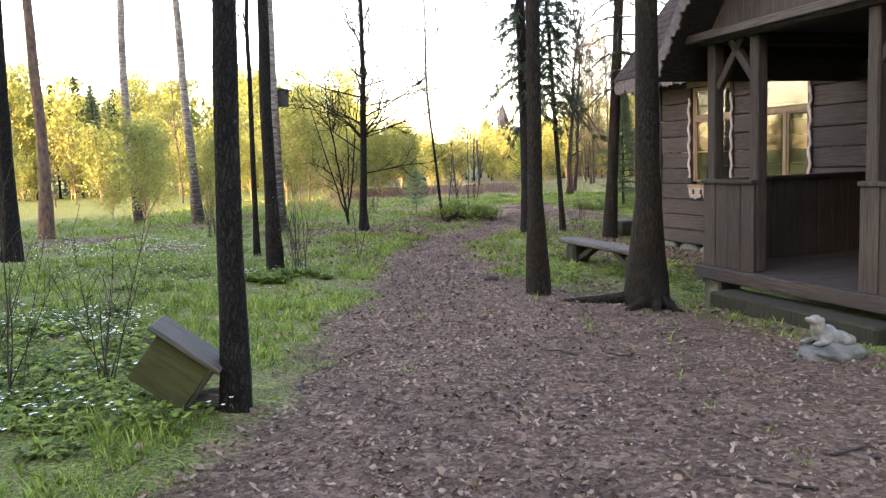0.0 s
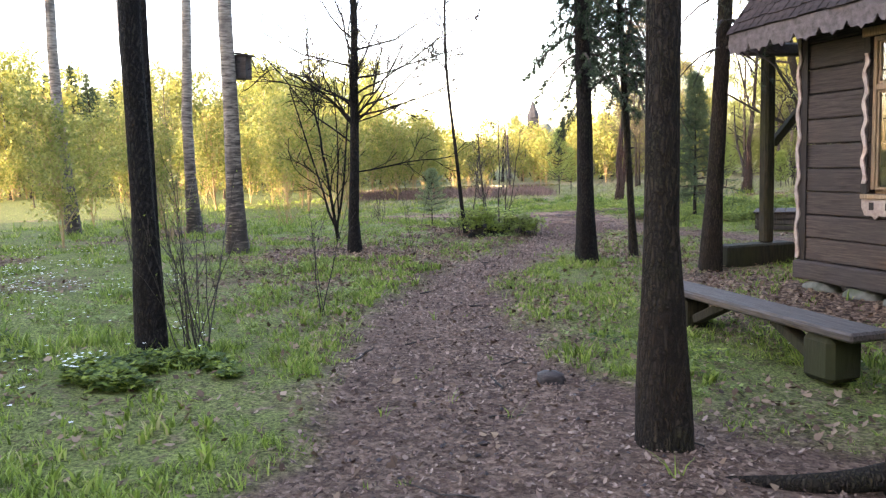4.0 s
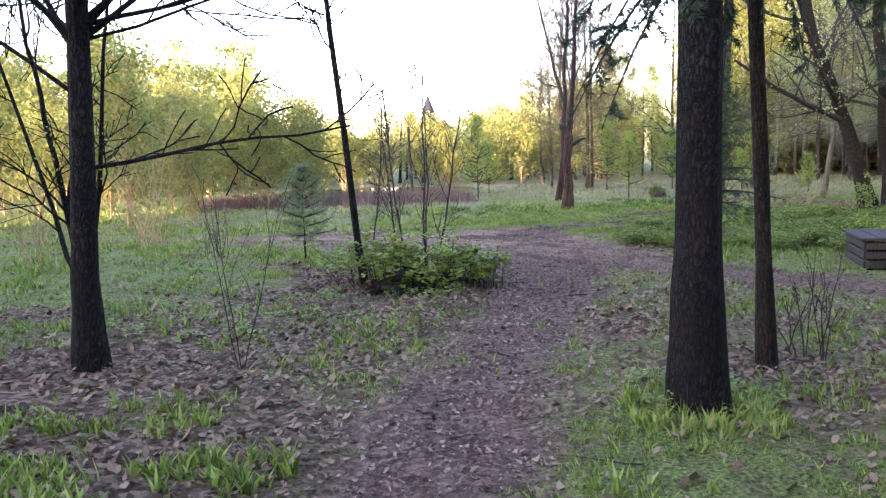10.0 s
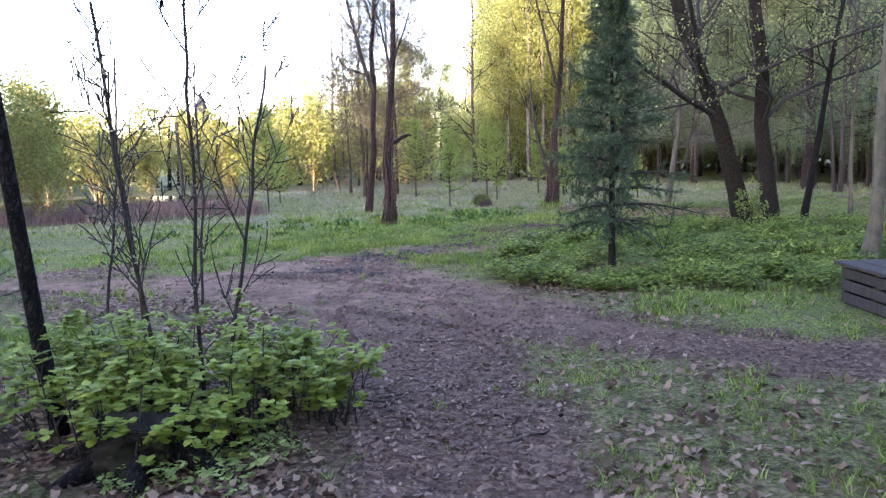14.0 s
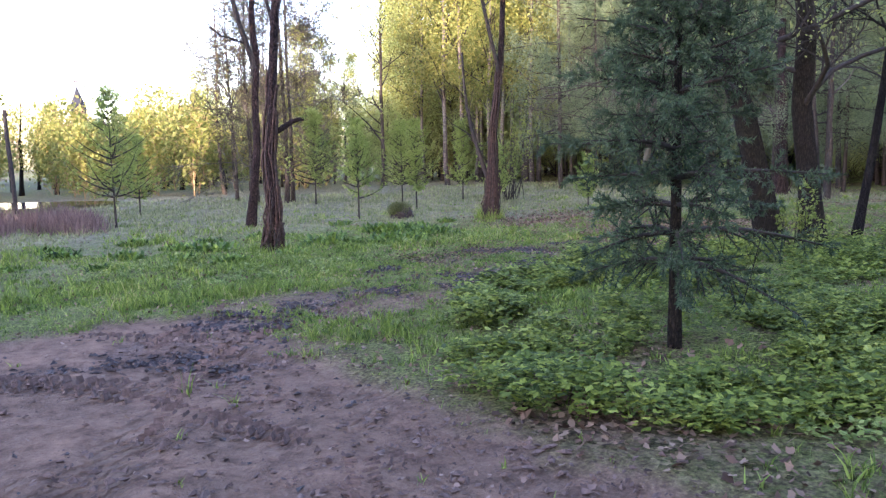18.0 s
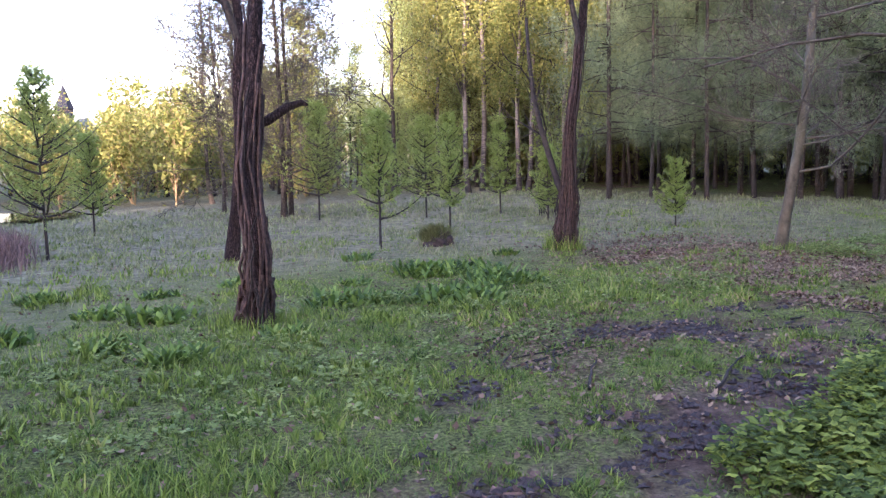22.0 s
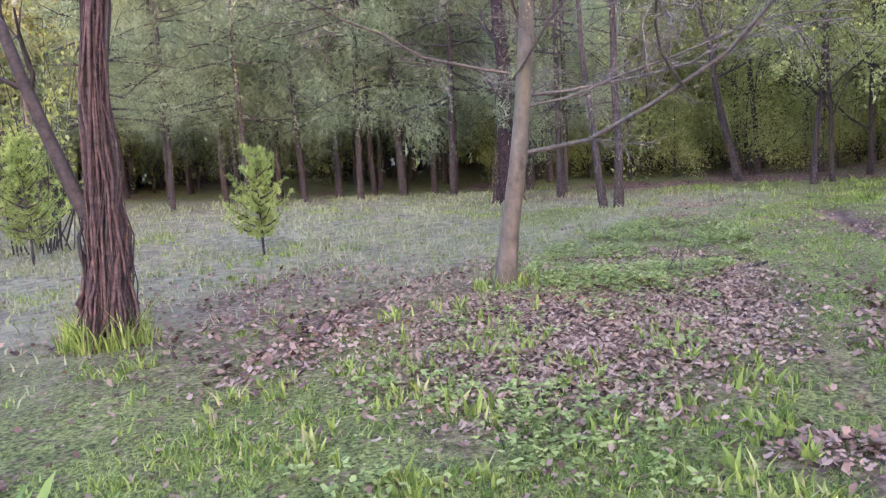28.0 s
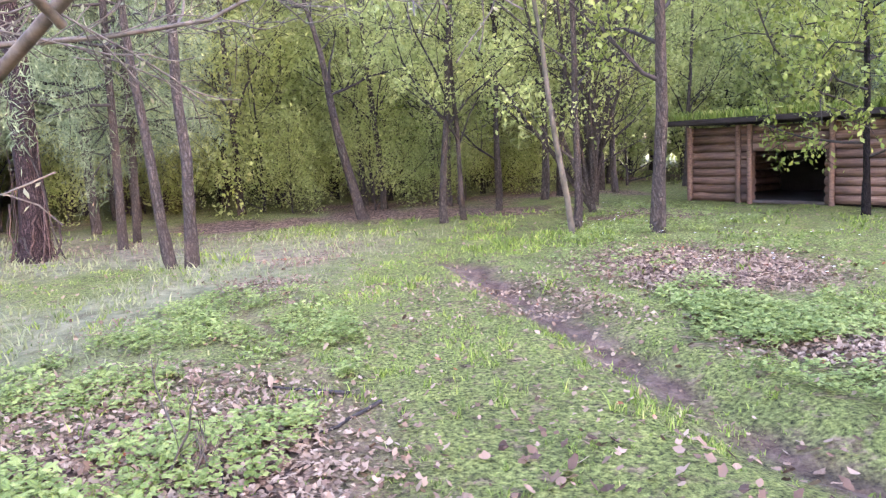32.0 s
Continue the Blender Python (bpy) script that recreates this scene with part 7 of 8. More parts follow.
def herb_patch(x, y, size, hgt, up=1.2, per=7):
    """Low rosettes: leaves fanning from each root."""
    N = len(x)
    z = surface_z(x, y)
    C = np.repeat(np.stack([x, y, z], 1), per, 0)
    n = len(C)
    a = grs.uniform(0, 6.283, n)
    out = np.stack([np.cos(a), np.sin(a), 0 * a], 1)
    h = np.repeat(hgt, per) * grs.uniform(0.4, 1.1, n)
    s = np.repeat(size, per) * grs.uniform(0.6, 1.2, n)
    base = C + out * (s * 0.35)[:, None]
    base[:, 2] += h
    d = unit(out + np.array([0, 0, 1.0]) * grs.uniform(-0.3, 0.5, (n, 1)) * up)
    side = np.stack([-out[:, 1], out[:, 0], 0 * a], 1)
    L, w = s[:, None], (s * 0.36)[:, None]
    nu = np.cross(side, d)
    V = np.stack([base, base + d * L * 0.35 + side * w + nu * w * 0.25, base + d * L * 0.75 + side * w * 0.6, base + d * L - np.array([0, 0, 1]) * L * 0.15, base + d * L * 0.75 - side * w * 0.6, base + d * L * 0.35 - side * w + nu * w * 0.25], 1).reshape(-1, 3)
    i = np.arange(n)[:, None] * 6
    F = np.concatenate([i + np.array([0, 1, 2, 3]), i + np.array([0, 3, 4, 5])], 0)
    return V, F


def patch(cx, cy, rx, ry, n):
    t, r = grs.uniform(0, 6.283, n), np.sqrt(grs.uniform(0, 1, n))
    x, y = cx + rx * r * np.cos(t), cy + ry * r * np.sin(t)
    return x, y


def herbs(areas, mat, size, hgt, label, name="herb_cover"):
    xs, ys = [], []
    for cx, cy, rx, ry, n in areas:
        x, y = patch(cx, cy, rx, ry, n)
        k = grs.rand(n) < sstep(0.42, 0.56, fbm(x, y, 1.5, 81, 4))
        k &= masks(x, y)[0] < 0.35
        k &= ~solid(x, y)
        xs.append(x[k])
        ys.append(y[k])
    x, y = np.concatenate(xs), np.concatenate(ys)
    stuff(name, *herb_patch(x, y, np.full(len(x), size) * grs.uniform(0.6, 1.4, len(x)), hgt * grs.uniform(0.4, 1.3, len(x)) * (0.3 + 1.5 * fbm(x, y, 1.4, 85, 2))), mat, label, "ground cover")


# left of the path at the start; by the house; round the fir; the last stretch
herbs([(-2.4, 4.9, 1.2, 0.8, 900), (-3.8, 6.3, 1.6, 1.6, 1500), (-2.35, 11.5, 0.65, 0.42, 1500), (-3.9, 8.2, 0.9, 0.5, 900), (-2.9, 7.2, 0.5, 0.3, 350), (-5.5, 10, 2.5, 3, 1200), (3.6, 12.6, 0.8, 1.6, 130), (2.7, 14.6, 0.8, 0.8, 90), (1.7, 12.5, 0.6, 0.8, 50)], "herb", 0.06, 0.08, "low green anemone and ground elder leaves")
herbs([(7.2, 28.2, 2.6, 1.9, 6000), (9.6, 29.2, 3.0, 2.2, 5600), (9.0, 26.6, 2.6, 1.5, 3200), (7.0, 30.0, 1.2, 0.9, 1800), (7.8, 30.6, 1.6, 0.9, 3000), (9.6, 31.3, 1.6, 0.7, 2200), (12.5, 30.5, 2.5, 1.5, 2000)], "herb", 0.055, 0.15, "dense green ground cover round the young fir")
herbs([(6.6, 29.3, 1.5, 0.9, 1500), (7.6, 26.6, 1.8, 0.7, 900), (8.6, 30.2, 2.4, 1.2, 2600), (6.0, 27.6, 0.8, 0.9, 500), (16.4, 35.7, 2.6, 1.1, 3000), (20, 31.2, 2.5, 1.6, 1300), (24, 30.5, 3, 1.6, 1200), (0.5, 23.2, 1.0, 0.5, 360), (16.4, 31.6, 1.5, 0.8, 1500), (5.5, 34.2, 2.6, 1.3, 900), (8.5, 35.4, 3.0, 1.2, 700), (-3.0, 15.5, 1.8, 3.0, 1300), (-0.6, 21.8, 2.2, 1.2, 500), (1.8, 13.2, 0.9, 2.0, 110), (12.5, 35.6, 2.5, 1.0, 500), (2.2, 19.0, 0.55, 0.5, 240), (17.5, 31.6, 1.6, 0.7, 900)], "herb_yellow", 0.038, 0.075, "yellow-green low leaves in the grass")
tx, ty = [], []
for cx0, cy0, rx0, ry0, n in ((2.05, 18.6, 0.5, 0.5, 900), (0, 21.5, 2, 1.2, 1500), (-1.6, 16.5, 1.2, 2.5, 5200), (-1.0, 13.5, 0.8, 2.0, 2200), (11.8, 36.4, 1.8, 0.8, 1300), (6.2, 35.4, 0.9, 0.7, 1600), (4.5, 34.0, 2.2, 1.4, 2600), (1.6, 13.5, 0.9, 2.2, 2600), (1.3, 16.5, 0.7, 1.2, 900), (-2.0, 8.5, 0.8, 2.5, 3000), (-1.6, 18.2, 1.3, 1.0, 3000), (2.0, 18.7, 0.45, 0.4, 900), (10.5, 34.9, 2.5, 0.8, 2600), (8.6, 35.2, 2.5, 0.7, 2200), (7.0, 29.6, 1.6, 1.0, 1500)):
    x, y = patch(cx0, cy0, rx0, ry0, n)
    k = (fbm(x, y, 3.0, 83, 2) > 0.5) & (masks(x, y)[0] < 0.4)
    tx.append(x[k])
    ty.append(y[k])
tx, ty = np.concatenate(tx), np.concatenate(ty)
tx, ty = tx[::4], ty[::4]
stuff("broad_grass", *tufts(tx, ty, grs.uniform(0.05, 0.14, len(tx)), grs.uniform(0.008, 0.015, len(tx)), 7, np.full(len(tx), 0.02), 0.8), "grass", "broad-bladed bright green tufts", "grass")


def flowers(areas):
    xs, ys = [], []
    for cx, cy, rx, ry, n in areas:
        x, y = patch(cx, cy, rx, ry, n)
        k = (masks(x, y)[0] < 0.3) & (fbm(x, y, 0.9, 91, 3) > 0.45)
        xs.append(x[k])
        ys.append(y[k])
    x, y = np.concatenate(xs), np.concatenate(ys)
    N = len(x)
    C = np.stack([x, y, surface_z(x, y) + grs.uniform(0.07, 0.16, N)], 1)
    ang = np.arange(6) * np.pi / 3
    tip = np.stack([np.cos(ang), np.sin(ang), np.full(6, 0.35)], 1) * 0.019
    s1 = np.stack([np.cos(ang + 0.4), np.sin(ang + 0.4), np.full(6, 0.25)], 1) * 0.0115
    s2 = np.stack([np.cos(ang - 0.4), np.sin(ang - 0.4), np.full(6, 0.25)], 1) * 0.0115
    tl = unit(grs.normal(0, 0.4, (N, 3)))
    V = np.stack([C[:, None] + 0 * tip, C[:, None] + s1, C[:, None] + tip, C[:, None] + s2], 2)
    V = V + (tl[:, None, None] * 0.006)
    V = V.reshape(-1, 3)
    stuff("wood_anemones", V, np.arange(len(V)).reshape(-1, 4), "petal", "small white wood anemone flowers", "flowers")


flowers([(-3.9, 6.3, 1.8, 1.8, 330), (-2.3, 4.9, 1.0, 0.7, 130), (-7, 11.5, 5, 4, 1000), (-2.45, 11.5, 0.6, 0.4, 260), (-3.9, 8.2, 0.9, 0.5, 160), (-2.9, 7.2, 0.5, 0.3, 60), (-6.5, 15.5, 3.0, 1.5, 500), (-9, 17, 4, 3, 500), (22, 30.6, 4, 1.4, 70), (3.4, 13, 0.8, 1.2, 20)])


def dock_plant(x, y, size, seed, n=190):
    rs = np.random.RandomState(seed)
    th = place("dock_plant", x, y, "clump of large dark green dock leaves", "plant", "dock clumps")
    Vs, Fs, o = [], [], 0
    k = 5
    for i in range(n):
        a, r0 = rs.uniform(0, 6.283), rs.uniform(0, 0.55) * size
        c = rs.uniform(0, 6.283)
        L, w = min(size, 0.62) * rs.uniform(0.16, 0.42), min(size, 0.62) * rs.uniform(0.026, 0.052)
        t = np.linspace(0, 1, k)
        out = np.array([np.cos(a), np.sin(a)])
        px = r0 * np.cos(c) + out[0] * L * t * 0.6
        py = r0 * np.sin(c) + out[1] * L * t * 0.6
        pz = L * (1.25 * t - 0.62 * t * t * rs.uniform(0.5, 1.5))
        ww = w * np.array([0.3, 0.9, 1.0, 0.7, 0.03])
        sx, sy = -out[1] * ww, out[0] * ww
        A = np.stack([px - sx, py - sy, pz + 0.3 * ww], 1)
        B = np.stack([px, py, pz], 1)
        C = np.stack([px + sx, py + sy, pz + 0.3 * ww], 1)
        j = np.arange(k - 1)
        blade = np.concatenate([A, B, C])
        faces = np.concatenate([np.stack([j, j + k, j + k + 1, j + 1], 1), np.stack([j + k, j + 2 * k, j + 2 * k + 1, j + k + 1], 1)])
        if size > 0.65 and i < 30:
            link_np("leaf", blade, faces, M["dock"], th)
            continue
        Vs.append(blade)
        Fs.append(faces + o)
        o += 3 * k
    bulk(link_np("foliage", np.concatenate(Vs), np.concatenate(Fs), M["dock"], th))


for i, (x, y, s) in enumerate(((8.75, 37.85, .85), (9.3, 37.6, .85), (9.1, 36.75, .7), (8.9, 36.5, .5), (9.4, 36.55, .45), (7.95, 35.95, .75), (8.25, 35.8, .6), (6.9, 36.4, .65), (7.25, 36.2, .5), (5.2, 36.6, .6), (4.7, 37.2, .5), (3.8, 36.4, .55), (4.6, 35.6, .5), (8.6, 39.8, .45), (10.7, 38.9, .4), (6.4, 38.3, .5), (3.0, 37.2, .55), (2.2, 35.9, .5), (3.4, 35.2, .45), (5.0, 34.9, .5), (6.0, 35.2, .45), (1.2, 36.6, .5), (2.8, 38.2, .45), (4.2, 38.6, .5), (5.4, 38.0, .45), (0.6, 35.2, .45), (1.9, 34.6, .4), (7.6, 37.6, .4))):
    dock_plant(x, y, s, 300 + i, 300 if s > 0.65 else 190)

# long grass that grows round the feet of the meadow trees
foot_rs = np.random.RandomState(77)
FEET = ((11.7, 38.75, 0.2, 60, 0.34), (14.02, 36.56, 0.16, 34, 0.2))
fa = np.concatenate([foot_rs.uniform(0, 6.283, n) for _, _, _, n, _ in FEET])
fr = np.concatenate([r * foot_rs.uniform(0.85, 1.5, n) for _, _, r, n, _ in FEET])
fx = np.concatenate([np.full(n, x) for x, _, _, n, _ in FEET]) + fr * np.cos(fa)
fy = np.concatenate([np.full(n, y) for _, y, _, n, _ in FEET]) + fr * np.sin(fa)
fh = np.concatenate([h * foot_rs.uniform(0.4, 1.0, n) for _, _, _, n, h in FEET])
stuff("foot_grass", *tufts(fx, fy, fh, np.full(len(fx), 0.007), 12, np.full(len(fx), 0.03), 0.7), "grass", "long green grass round the tree feet", "grass")


def stems(name, x, y, n, h, spread, seed, mat, label, leaf=None, per=2, size=0.04, thick=0.006):
    """A loose clump of thin upright shoots."""
    rs = np.random.RandomState(seed)
    th = place(name, x, y, label, "shrub")
    k = 6
    t = np.linspace(0, 1, k)
    a, r = rs.uniform(0, 6.283, n), rs.uniform(0, spread * 0.35, n)
    le = rs.normal(0, 0.22, (n, 2))
    H = h * rs.uniform(0.5, 1.1, n)
    P = np.stack([(r * np.cos(a))[:, None] + le[:, :1] * H[:, None] * t + rs.normal(0, 0.008, (n, k)), (r * np.sin(a))[:, None] + le[:, 1:] * H[:, None] * t + rs.normal(0, 0.008, (n, k)), H[:, None] * t - 0.03], -1)
    R = thick * (1.1 - 0.8 * t)[None] * rs.uniform(0.7, 1.3, (n, 1))
    bulk(link_np("shoot_work", *tubes(P, R, 5), M[mat], th))
    P2, R2 = grow(rs, P, R, 6, 0.3, 0.98, h * 0.25, 35, 0.5, 0.1, 4, 0.5)
    bulk(link_np("branchwork", *tubes(P2, np.maximum(R2, 0.0022), 3), M[mat], th))
    if leaf:
        bulk(link_np("foliage", *leaves(rs, along(rs, P2, per, 0.02), size, 0), M[leaf], th))


stems("shrub", -2.3, 12.35, 18, 1.5, 0.5, 401, "twig", "thin bare shoots beside the birch", "leaf_young", 1, 0.025)
stems("shrub", -3.3, 5.6, 9, 1.5, 0.4, 402, "twig", "thin bare shoots among anemones")
stems("shrub", -2.55, 5.75, 7, 1.3, 0.35, 403, "twig", "thin bare shoots behind the nest box")
stems("shrub", -1.55, 14.2, 3, 1.5, 0.2, 404, "twig", "single thin shoot in the grass")
stems("shrub", -0.9, 19.9, 3, 2.0, 0.2, 405, "twig", "slender shoot beside the young tree")
stems("shrub", 3.5, 19.9, 9, 0.9, 0.5, 406, "twig", "bare low twigs beside the thin spruce")
for x, y, h, lean, seed in ((0.62, 24.3, 2.5, (-0.12, 0), 407), (0.85, 24.25, 2.7, (0.05, 0.03), 433), (1.0, 24.5, 2.2, (0.16, 0), 434), (0.22, 27.6, 2.6, (0.08, 0), 430), (1.15, 27.9, 2.6, (0.03, 0), 431), (0.55, 26.0, 1.9, (-0.05, 0), 435)):
    make_tree("sapling", x, y, "bare budding sapling with upswept twigs by the path", seed, h, 0.029, "twig", lean=lean, wob=0.07, flare=0.12, top=0.55, wiggle=0.08, limbs=(11, 0.22, 0.96, 0.75, 34, 0.45), twigs=((5, 0.26),), leaf="bud", per=4, size=0.028, jitter=0.008, limb_thin=0.45, twig_min=(0.0048, 0.0034), group="budding saplings")
stems("bush", 16.3, 44.8, 26, 3.2, 1.6, 420, "twig", "young leafy bush at the meadow edge", "leaf_young", 8, 0.09, 0.012)
stems("bush", 11.3, 30.7, 12, 1.0, 0.8, 421, "twig", "yellow-green young leaves by the willow foot", "leaf_young", 7, 0.06)
stems("bush", 9.0, 27.0, 40, 0.35, 1.6, 422, "twig", "low dark leafy tangle in the ground cover", "herb", 7, 0.06)


def leafy_bush(x, y, n, h, spread, seed, label):
    """A low bush whose shoots end in drooping whorls of broad young leaves."""
    rs = np.random.RandomState(seed)
    th = place("bush", x, y, label, "shrub")
    t = np.linspace(0, 1, 6)
    a, r0 = rs.uniform(0, 6.283, n), spread * np.sqrt(rs.rand(n))
    H = h * rs.uniform(0.45, 1.15, n)
    ox, oy = r0 * np.cos(a), r0 * np.sin(a)
    out = rs.normal(0, 0.3, (n, 2)) * H[:, None]
    P = np.stack([ox[:, None] + out[:, :1] * t ** 1.5, oy[:, None] + out[:, 1:] * t ** 1.5, H[:, None] * t - 0.04], -1) + rs.normal(0, 0.008, (n, 6, 3))
    R = np.linspace(0.006, 0.0025, 6)[None] * rs.uniform(0.7, 1.3, (n, 1))
    P2, R2 = grow(rs, P, R, 4, 0.4, 0.98, h * 0.4, 55, 0.35, 0.12, 4, 0.6)
    bulk(link_np("branchwork", *join_np([tubes(P, R, 4), tubes(P2, np.maximum(R2, 0.0015), 3)]), M["twig"], th))
    tips = np.concatenate([P[:, -1], P2[:, -1], P2[:, 2]])
    per = 9
    C = np.repeat(tips, per, 0)
    m = len(C)
    b = rs.uniform(0, 6.283, m)
    o = np.stack([np.cos(b), np.sin(b), 0 * b], 1)
    d = unit(o + np.array([0, 0, 1.0]) * rs.uniform(-0.9, 0.25, (m, 1)))
    sd = np.stack([-o[:, 1], o[:, 0], 0 * b], 1)
    nu = np.cross(sd, d)
    L = rs.uniform(0.028, 0.06, (m, 1))
    V = np.stack([C, C + d * L * 0.3 + sd * L * 0.42, C + d * L * 0.7 + sd * L * 0.34 - nu * L * 0.08, C + d * L - nu * L * 0.16, C + d * L * 0.7 - sd * L * 0.34 - nu * L * 0.08, C + d * L * 0.3 - sd * L * 0.42], 1).reshape(-1, 3)
    i = np.arange(m)[:, None] * 6
    bulk(link_np("foliage", V, np.concatenate([i + np.array([0, 1, 2, 3]), i + np.array([0, 3, 4, 5])], 0), M["leaf_bush"], th))


leafy_bush(0.75, 24.0, 60, 0.62, 0.6, 408, "low bright green bush over the stump")
leafy_bush(1.35, 23.9, 42, 0.45, 0.5, 409, "low bright green bush by the path")
leafy_bush(0.2, 24.1, 46, 0.6, 0.55, 410, "bright green bush behind the stump")
leafy_bush(0.55, 23.45, 34, 0.5, 0.42, 432, "few green shoots among fallen leaves")
stems("shrub", -2.4, 27.6, 14, 0.9, 0.6, 411, "twig", "brown tangled twigs in rough grass", "dry_grass", 2, 0.04)
stems("shrub", 7.75, 28.6, 2, 1.2, 0.2, 412, "twig", "bent dark shoot in the ground cover")
stems("shrub", 14.9, 35.2, 4, 0.5, 0.5, 413, "twig_pale", "dry broken stalks in fallen leaves")
stems("shrub", -5.4, 18.4, 14, 1.4, 0.8, 414, "twig", "bare thicket in the grass", "leaf_young", 2, 0.03)
stems("shrub", -4.7, 26, 16, 1.8, 0.8, 415, "stem_tan", "tan willow shoots with small leaves", "leaf_young", 4, 0.04)
stems("shrub", -6.0, 21.5, 16, 1.4, 0.9, 416, "stem_tan", "yellow-green young shoots between birches", "leaf_young", 5, 0.05)
stems("shrub", -4.0, 29.5, 14, 3.0, 0.8, 417, "stem_tan", "tall tan willow shoots", "leaf_birch", 3, 0.05, 0.012)

# reeds by the pond
rx, ry = scatter(34000, -6, 4.4, 41.0, 47, lambda x, y: sstep(0.0, 1.8, y - 41.4 + 0.4 * np.sin(x * 2)) * (1 - sstep(46, 48, y)) * (1 - sstep(3.6, 4.6, x)) * (0.4 + 0.6 * fbm(x, y, 1.2, 66)))
stuff("reeds", *blades(rx, ry, grs.uniform(0.12, 0.6, len(rx)) * (0.5 + 0.8 * fbm(rx, ry, 1.5, 68, 2)), np.full(len(rx), 0.009), 0.7), "reed", "dead red-brown reeds along the pond", "reeds")
# ivy, vines and foot grass on the vine tree
vt = np.linspace(0, 1, 9)
vrs = np.random.RandomState(9)
for (bx, by, rad, hgt, n, seed, th_h, le, be, wo) in ((11.7, 38.75, 0.088, 3.8, 150, 22, 11.0, (-0.01, 0), (0.05, 0), 0.1), (5.88, 35.85, 0.1, 3.0, 90, 20, 8.0, (0.01, 0), (0.07, 0), 0.06), (21.95, 39.2, 0.2, 2.2, 34, 41, 5.0, (0, 0), (0, 0), 0.06)):
    tp = trunk_path(np.random.RandomState(seed), th_h, le, wob=wo, bend=be)[0]
    th = place("dead_vines", bx, by, "dead brown vines hanging round a trunk", "vine")
    a0 = vrs.uniform(0, 6.283, n)
    tw = vrs.normal(0, 0.7, n)
    top = vrs.uniform(0.4, 1.0, n) * hgt
    rr = rad * (0.8 + 0.35 * vrs.rand(n))
    ang = a0[:, None] + tw[:, None] * vt
    top = hgt * (0.14 + 0.86 * vrs.rand(n) ** 3.0)
    zz = top[:, None] * vt
    rad_t = rad * (1 - 0.07 * zz) + rad * (2.1 if n > 100 else 0.9) * vrs.rand(n, 1) ** 1.3 * np.exp(-zz / 0.8) + 0.02 * np.sin(zz * 5 + a0[:, None] * 3)
    P = np.stack([np.cos(ang) * rad_t, np.sin(ang) * rad_t, top[:, None] * vt], -1) + vrs.normal(0, 0.016, (n, 9, 3))
    P[:, :, 0] += np.interp(P[:, :, 2], tp[:, 2], tp[:, 0])
    P[:, :, 1] += np.interp(P[:, :, 2], tp[:, 2], tp[:, 1])
    for q in range(n):
        link_np("vine", *tubes(P[q:q + 1], np.full((1, 9), 0.0095) * vrs.uniform(0.4, 1.9), 4), M["twig" if q % 4 == 0 else "vine"], th)
fx, fy = [], []
for (bx, by, rad, n) in ((11.7, 38.7, 0.36, 300), (5.88, 35.8, 0.42, 450), (14.1, 36.3, 0.4, 200), (2.07, 18.8, 0.35, 260), (2.0, 23.0, 0.01, 1)):
    x, y = patch(bx, by, rad, rad, n)
    fx.append(x)
    fy.append(y)
fx, fy = np.concatenate(fx), np.concatenate(fy)
stuff("foot_grass", *blades(fx, fy, grs.uniform(0.05, 0.22, len(fx)), np.full(len(fx), 0.005)), "grass", "tall grass round the tree feet", "grass")


# grass hanging over the hummock
n = 2600
ta, tr = grs.uniform(0, 6.283, n), 0.25 * np.sqrt(grs.rand(n))
tx0, ty0 = 10.47 + tr * np.cos(ta), 40.78 + tr * np.sin(ta)
V, F = blades(tx0, ty0, grs.uniform(0.08, 0.24, n), np.full(n, 0.0045), 1.3)
V[:, 2] += np.repeat(0.26 * np.sqrt(np.clip(1 - (tr / 0.29) ** 2, 0, 1)) - 0.02, 5)
stuff("tussock_grass", V, F, "tussock", "olive and straw grass hanging over the hummock", "grass")


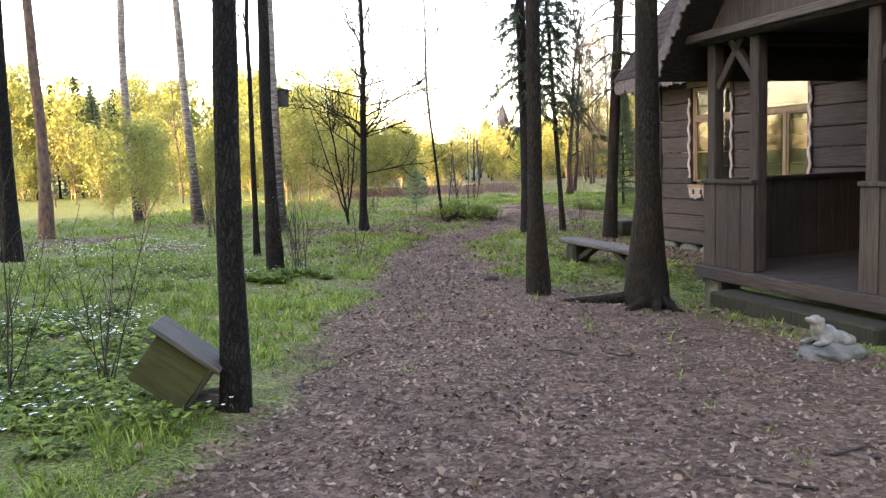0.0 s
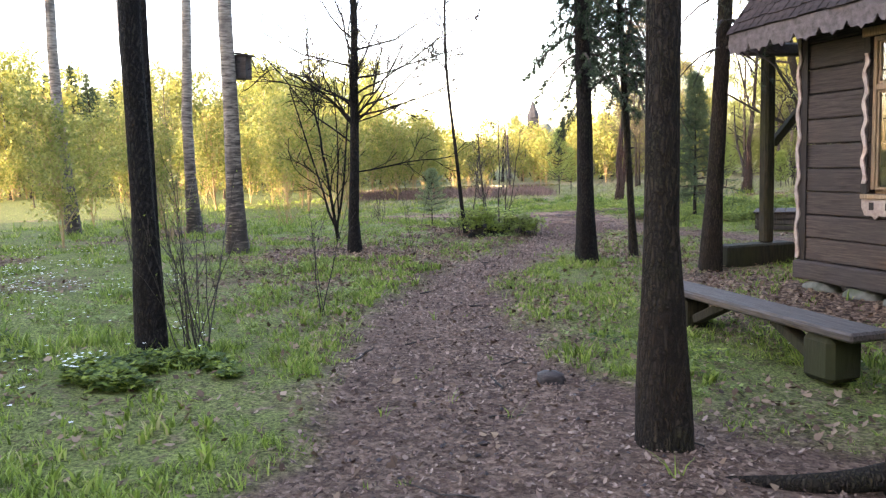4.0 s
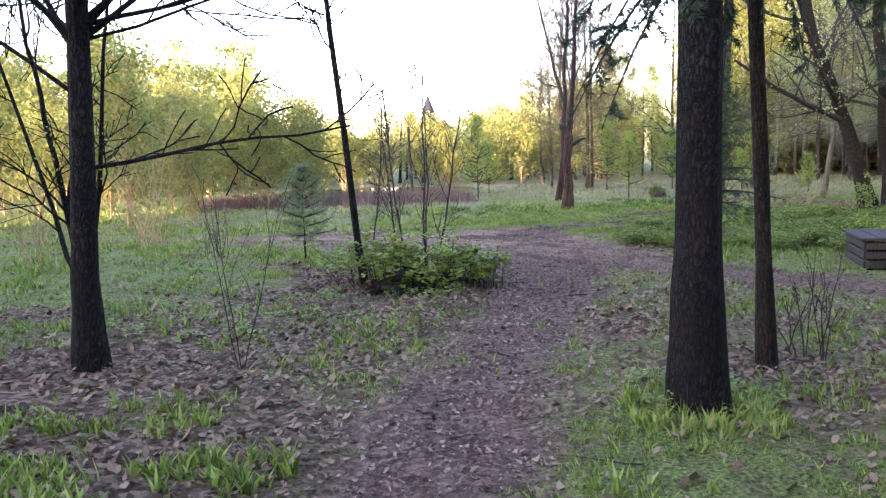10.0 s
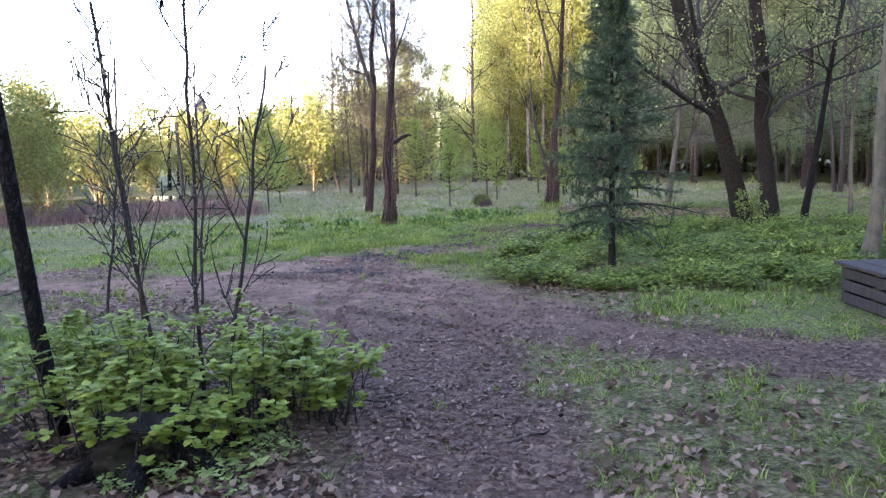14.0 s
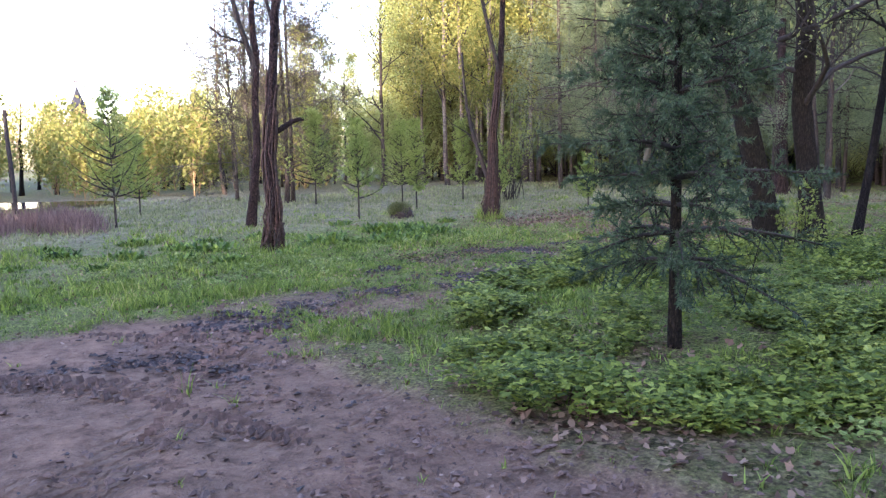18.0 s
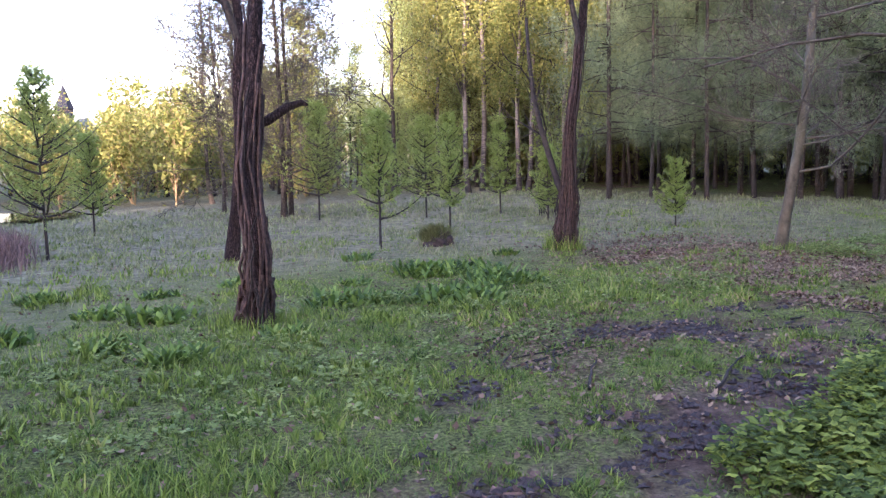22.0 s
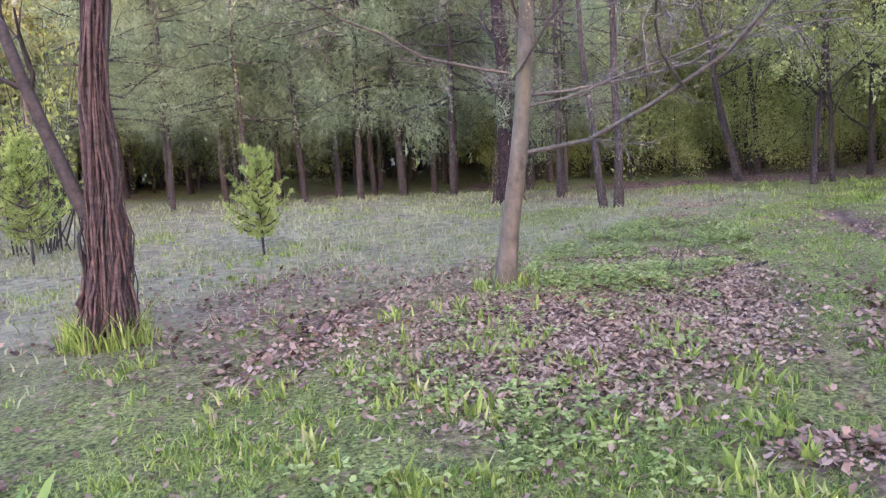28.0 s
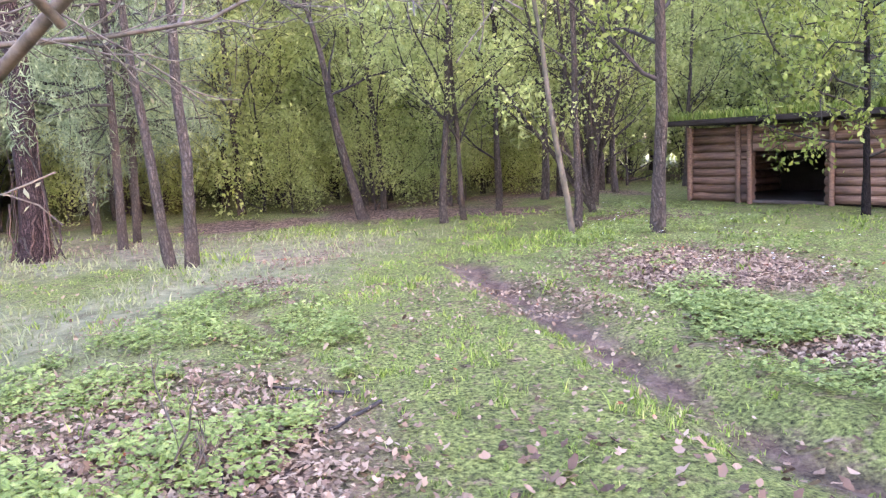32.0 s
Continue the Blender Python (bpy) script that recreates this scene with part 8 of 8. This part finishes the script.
# fallen twigs on the path
def stick(x, y, L, turn, r=0.008):
    t = np.linspace(0, 1, 6)
    px, py = x + np.cos(turn) * L * (t - 0.5), y + np.sin(turn) * L * (t - 0.5)
    P = np.stack([px + grs.normal(0, 0.012, 6), py + grs.normal(0, 0.012, 6), surface_z(px, py) + 0.012], 1)[None]
    ob = link_np("fallen_twig", *tubes(P, (r * (1.1 - 0.6 * t))[None], 6), M["twig"])
    tagged(ob, "fallen twig lying on the trodden ground", "twig", "fallen twigs")


for i in range(46):
    y = grs.uniform(2.5, 26)
    x = np.interp(y, [2, 8, 11, 15, 18.6, 21.3, 26], [0.8, 0.9, 0.2, -0.2, 0.4, 1.5, 2.9]) + grs.normal(0, 0.6 if y > 10 else 1.1)
    stick(x, y, grs.uniform(0.12, 0.5), grs.uniform(0, 3.1), grs.uniform(0.004, 0.011))
for i in range(14):
    stick(7.6 + grs.normal(0, 0.5), 33.7 + grs.normal(0, 0.22), grs.uniform(0.3, 1.1), 0.45 + grs.normal(0, 0.35), grs.uniform(0.004, 0.009))
for i in range(10):
    stick(grs.uniform(9, 11), grs.uniform(32.6, 33.6), grs.uniform(0.2, 0.7), grs.uniform(0, 3.1), grs.uniform(0.005, 0.012))
for x, y, L, a in ((14.6, 35.0, 0.9, 0.3), (15.4, 34.6, 0.7, 2.6), (8.2, 32.4, 0.9, 0.5), (7.4, 32.9, 0.7, 0.8), (16.0, 34.9, .6, 1.2)):
    stick(x, y, L, a, 0.012)


# grass and seedlings on the hut's turf roof
hm = np.array(HUT)
u, v = grs.uniform(-0.35, 6.5, 9000), -0.42 + 3.3 * grs.rand(9000) ** 1.8
wx, wy = hm[0, 0] * u + hm[0, 1] * v + hm[0, 3], hm[1, 0] * u + hm[1, 1] * v + hm[1, 3]
V, F = blades(wx, wy, grs.uniform(0.06, 0.22, len(u)), grs.uniform(0.008, 0.018, len(u)), 0.9)
V[:, 2] += np.repeat(-0.2 + 1.62 - surface_z(wx, wy), 5)
stuff("roof_turf_grass", V, F, "grass", "grass and moss growing on the hut roof", "grass")
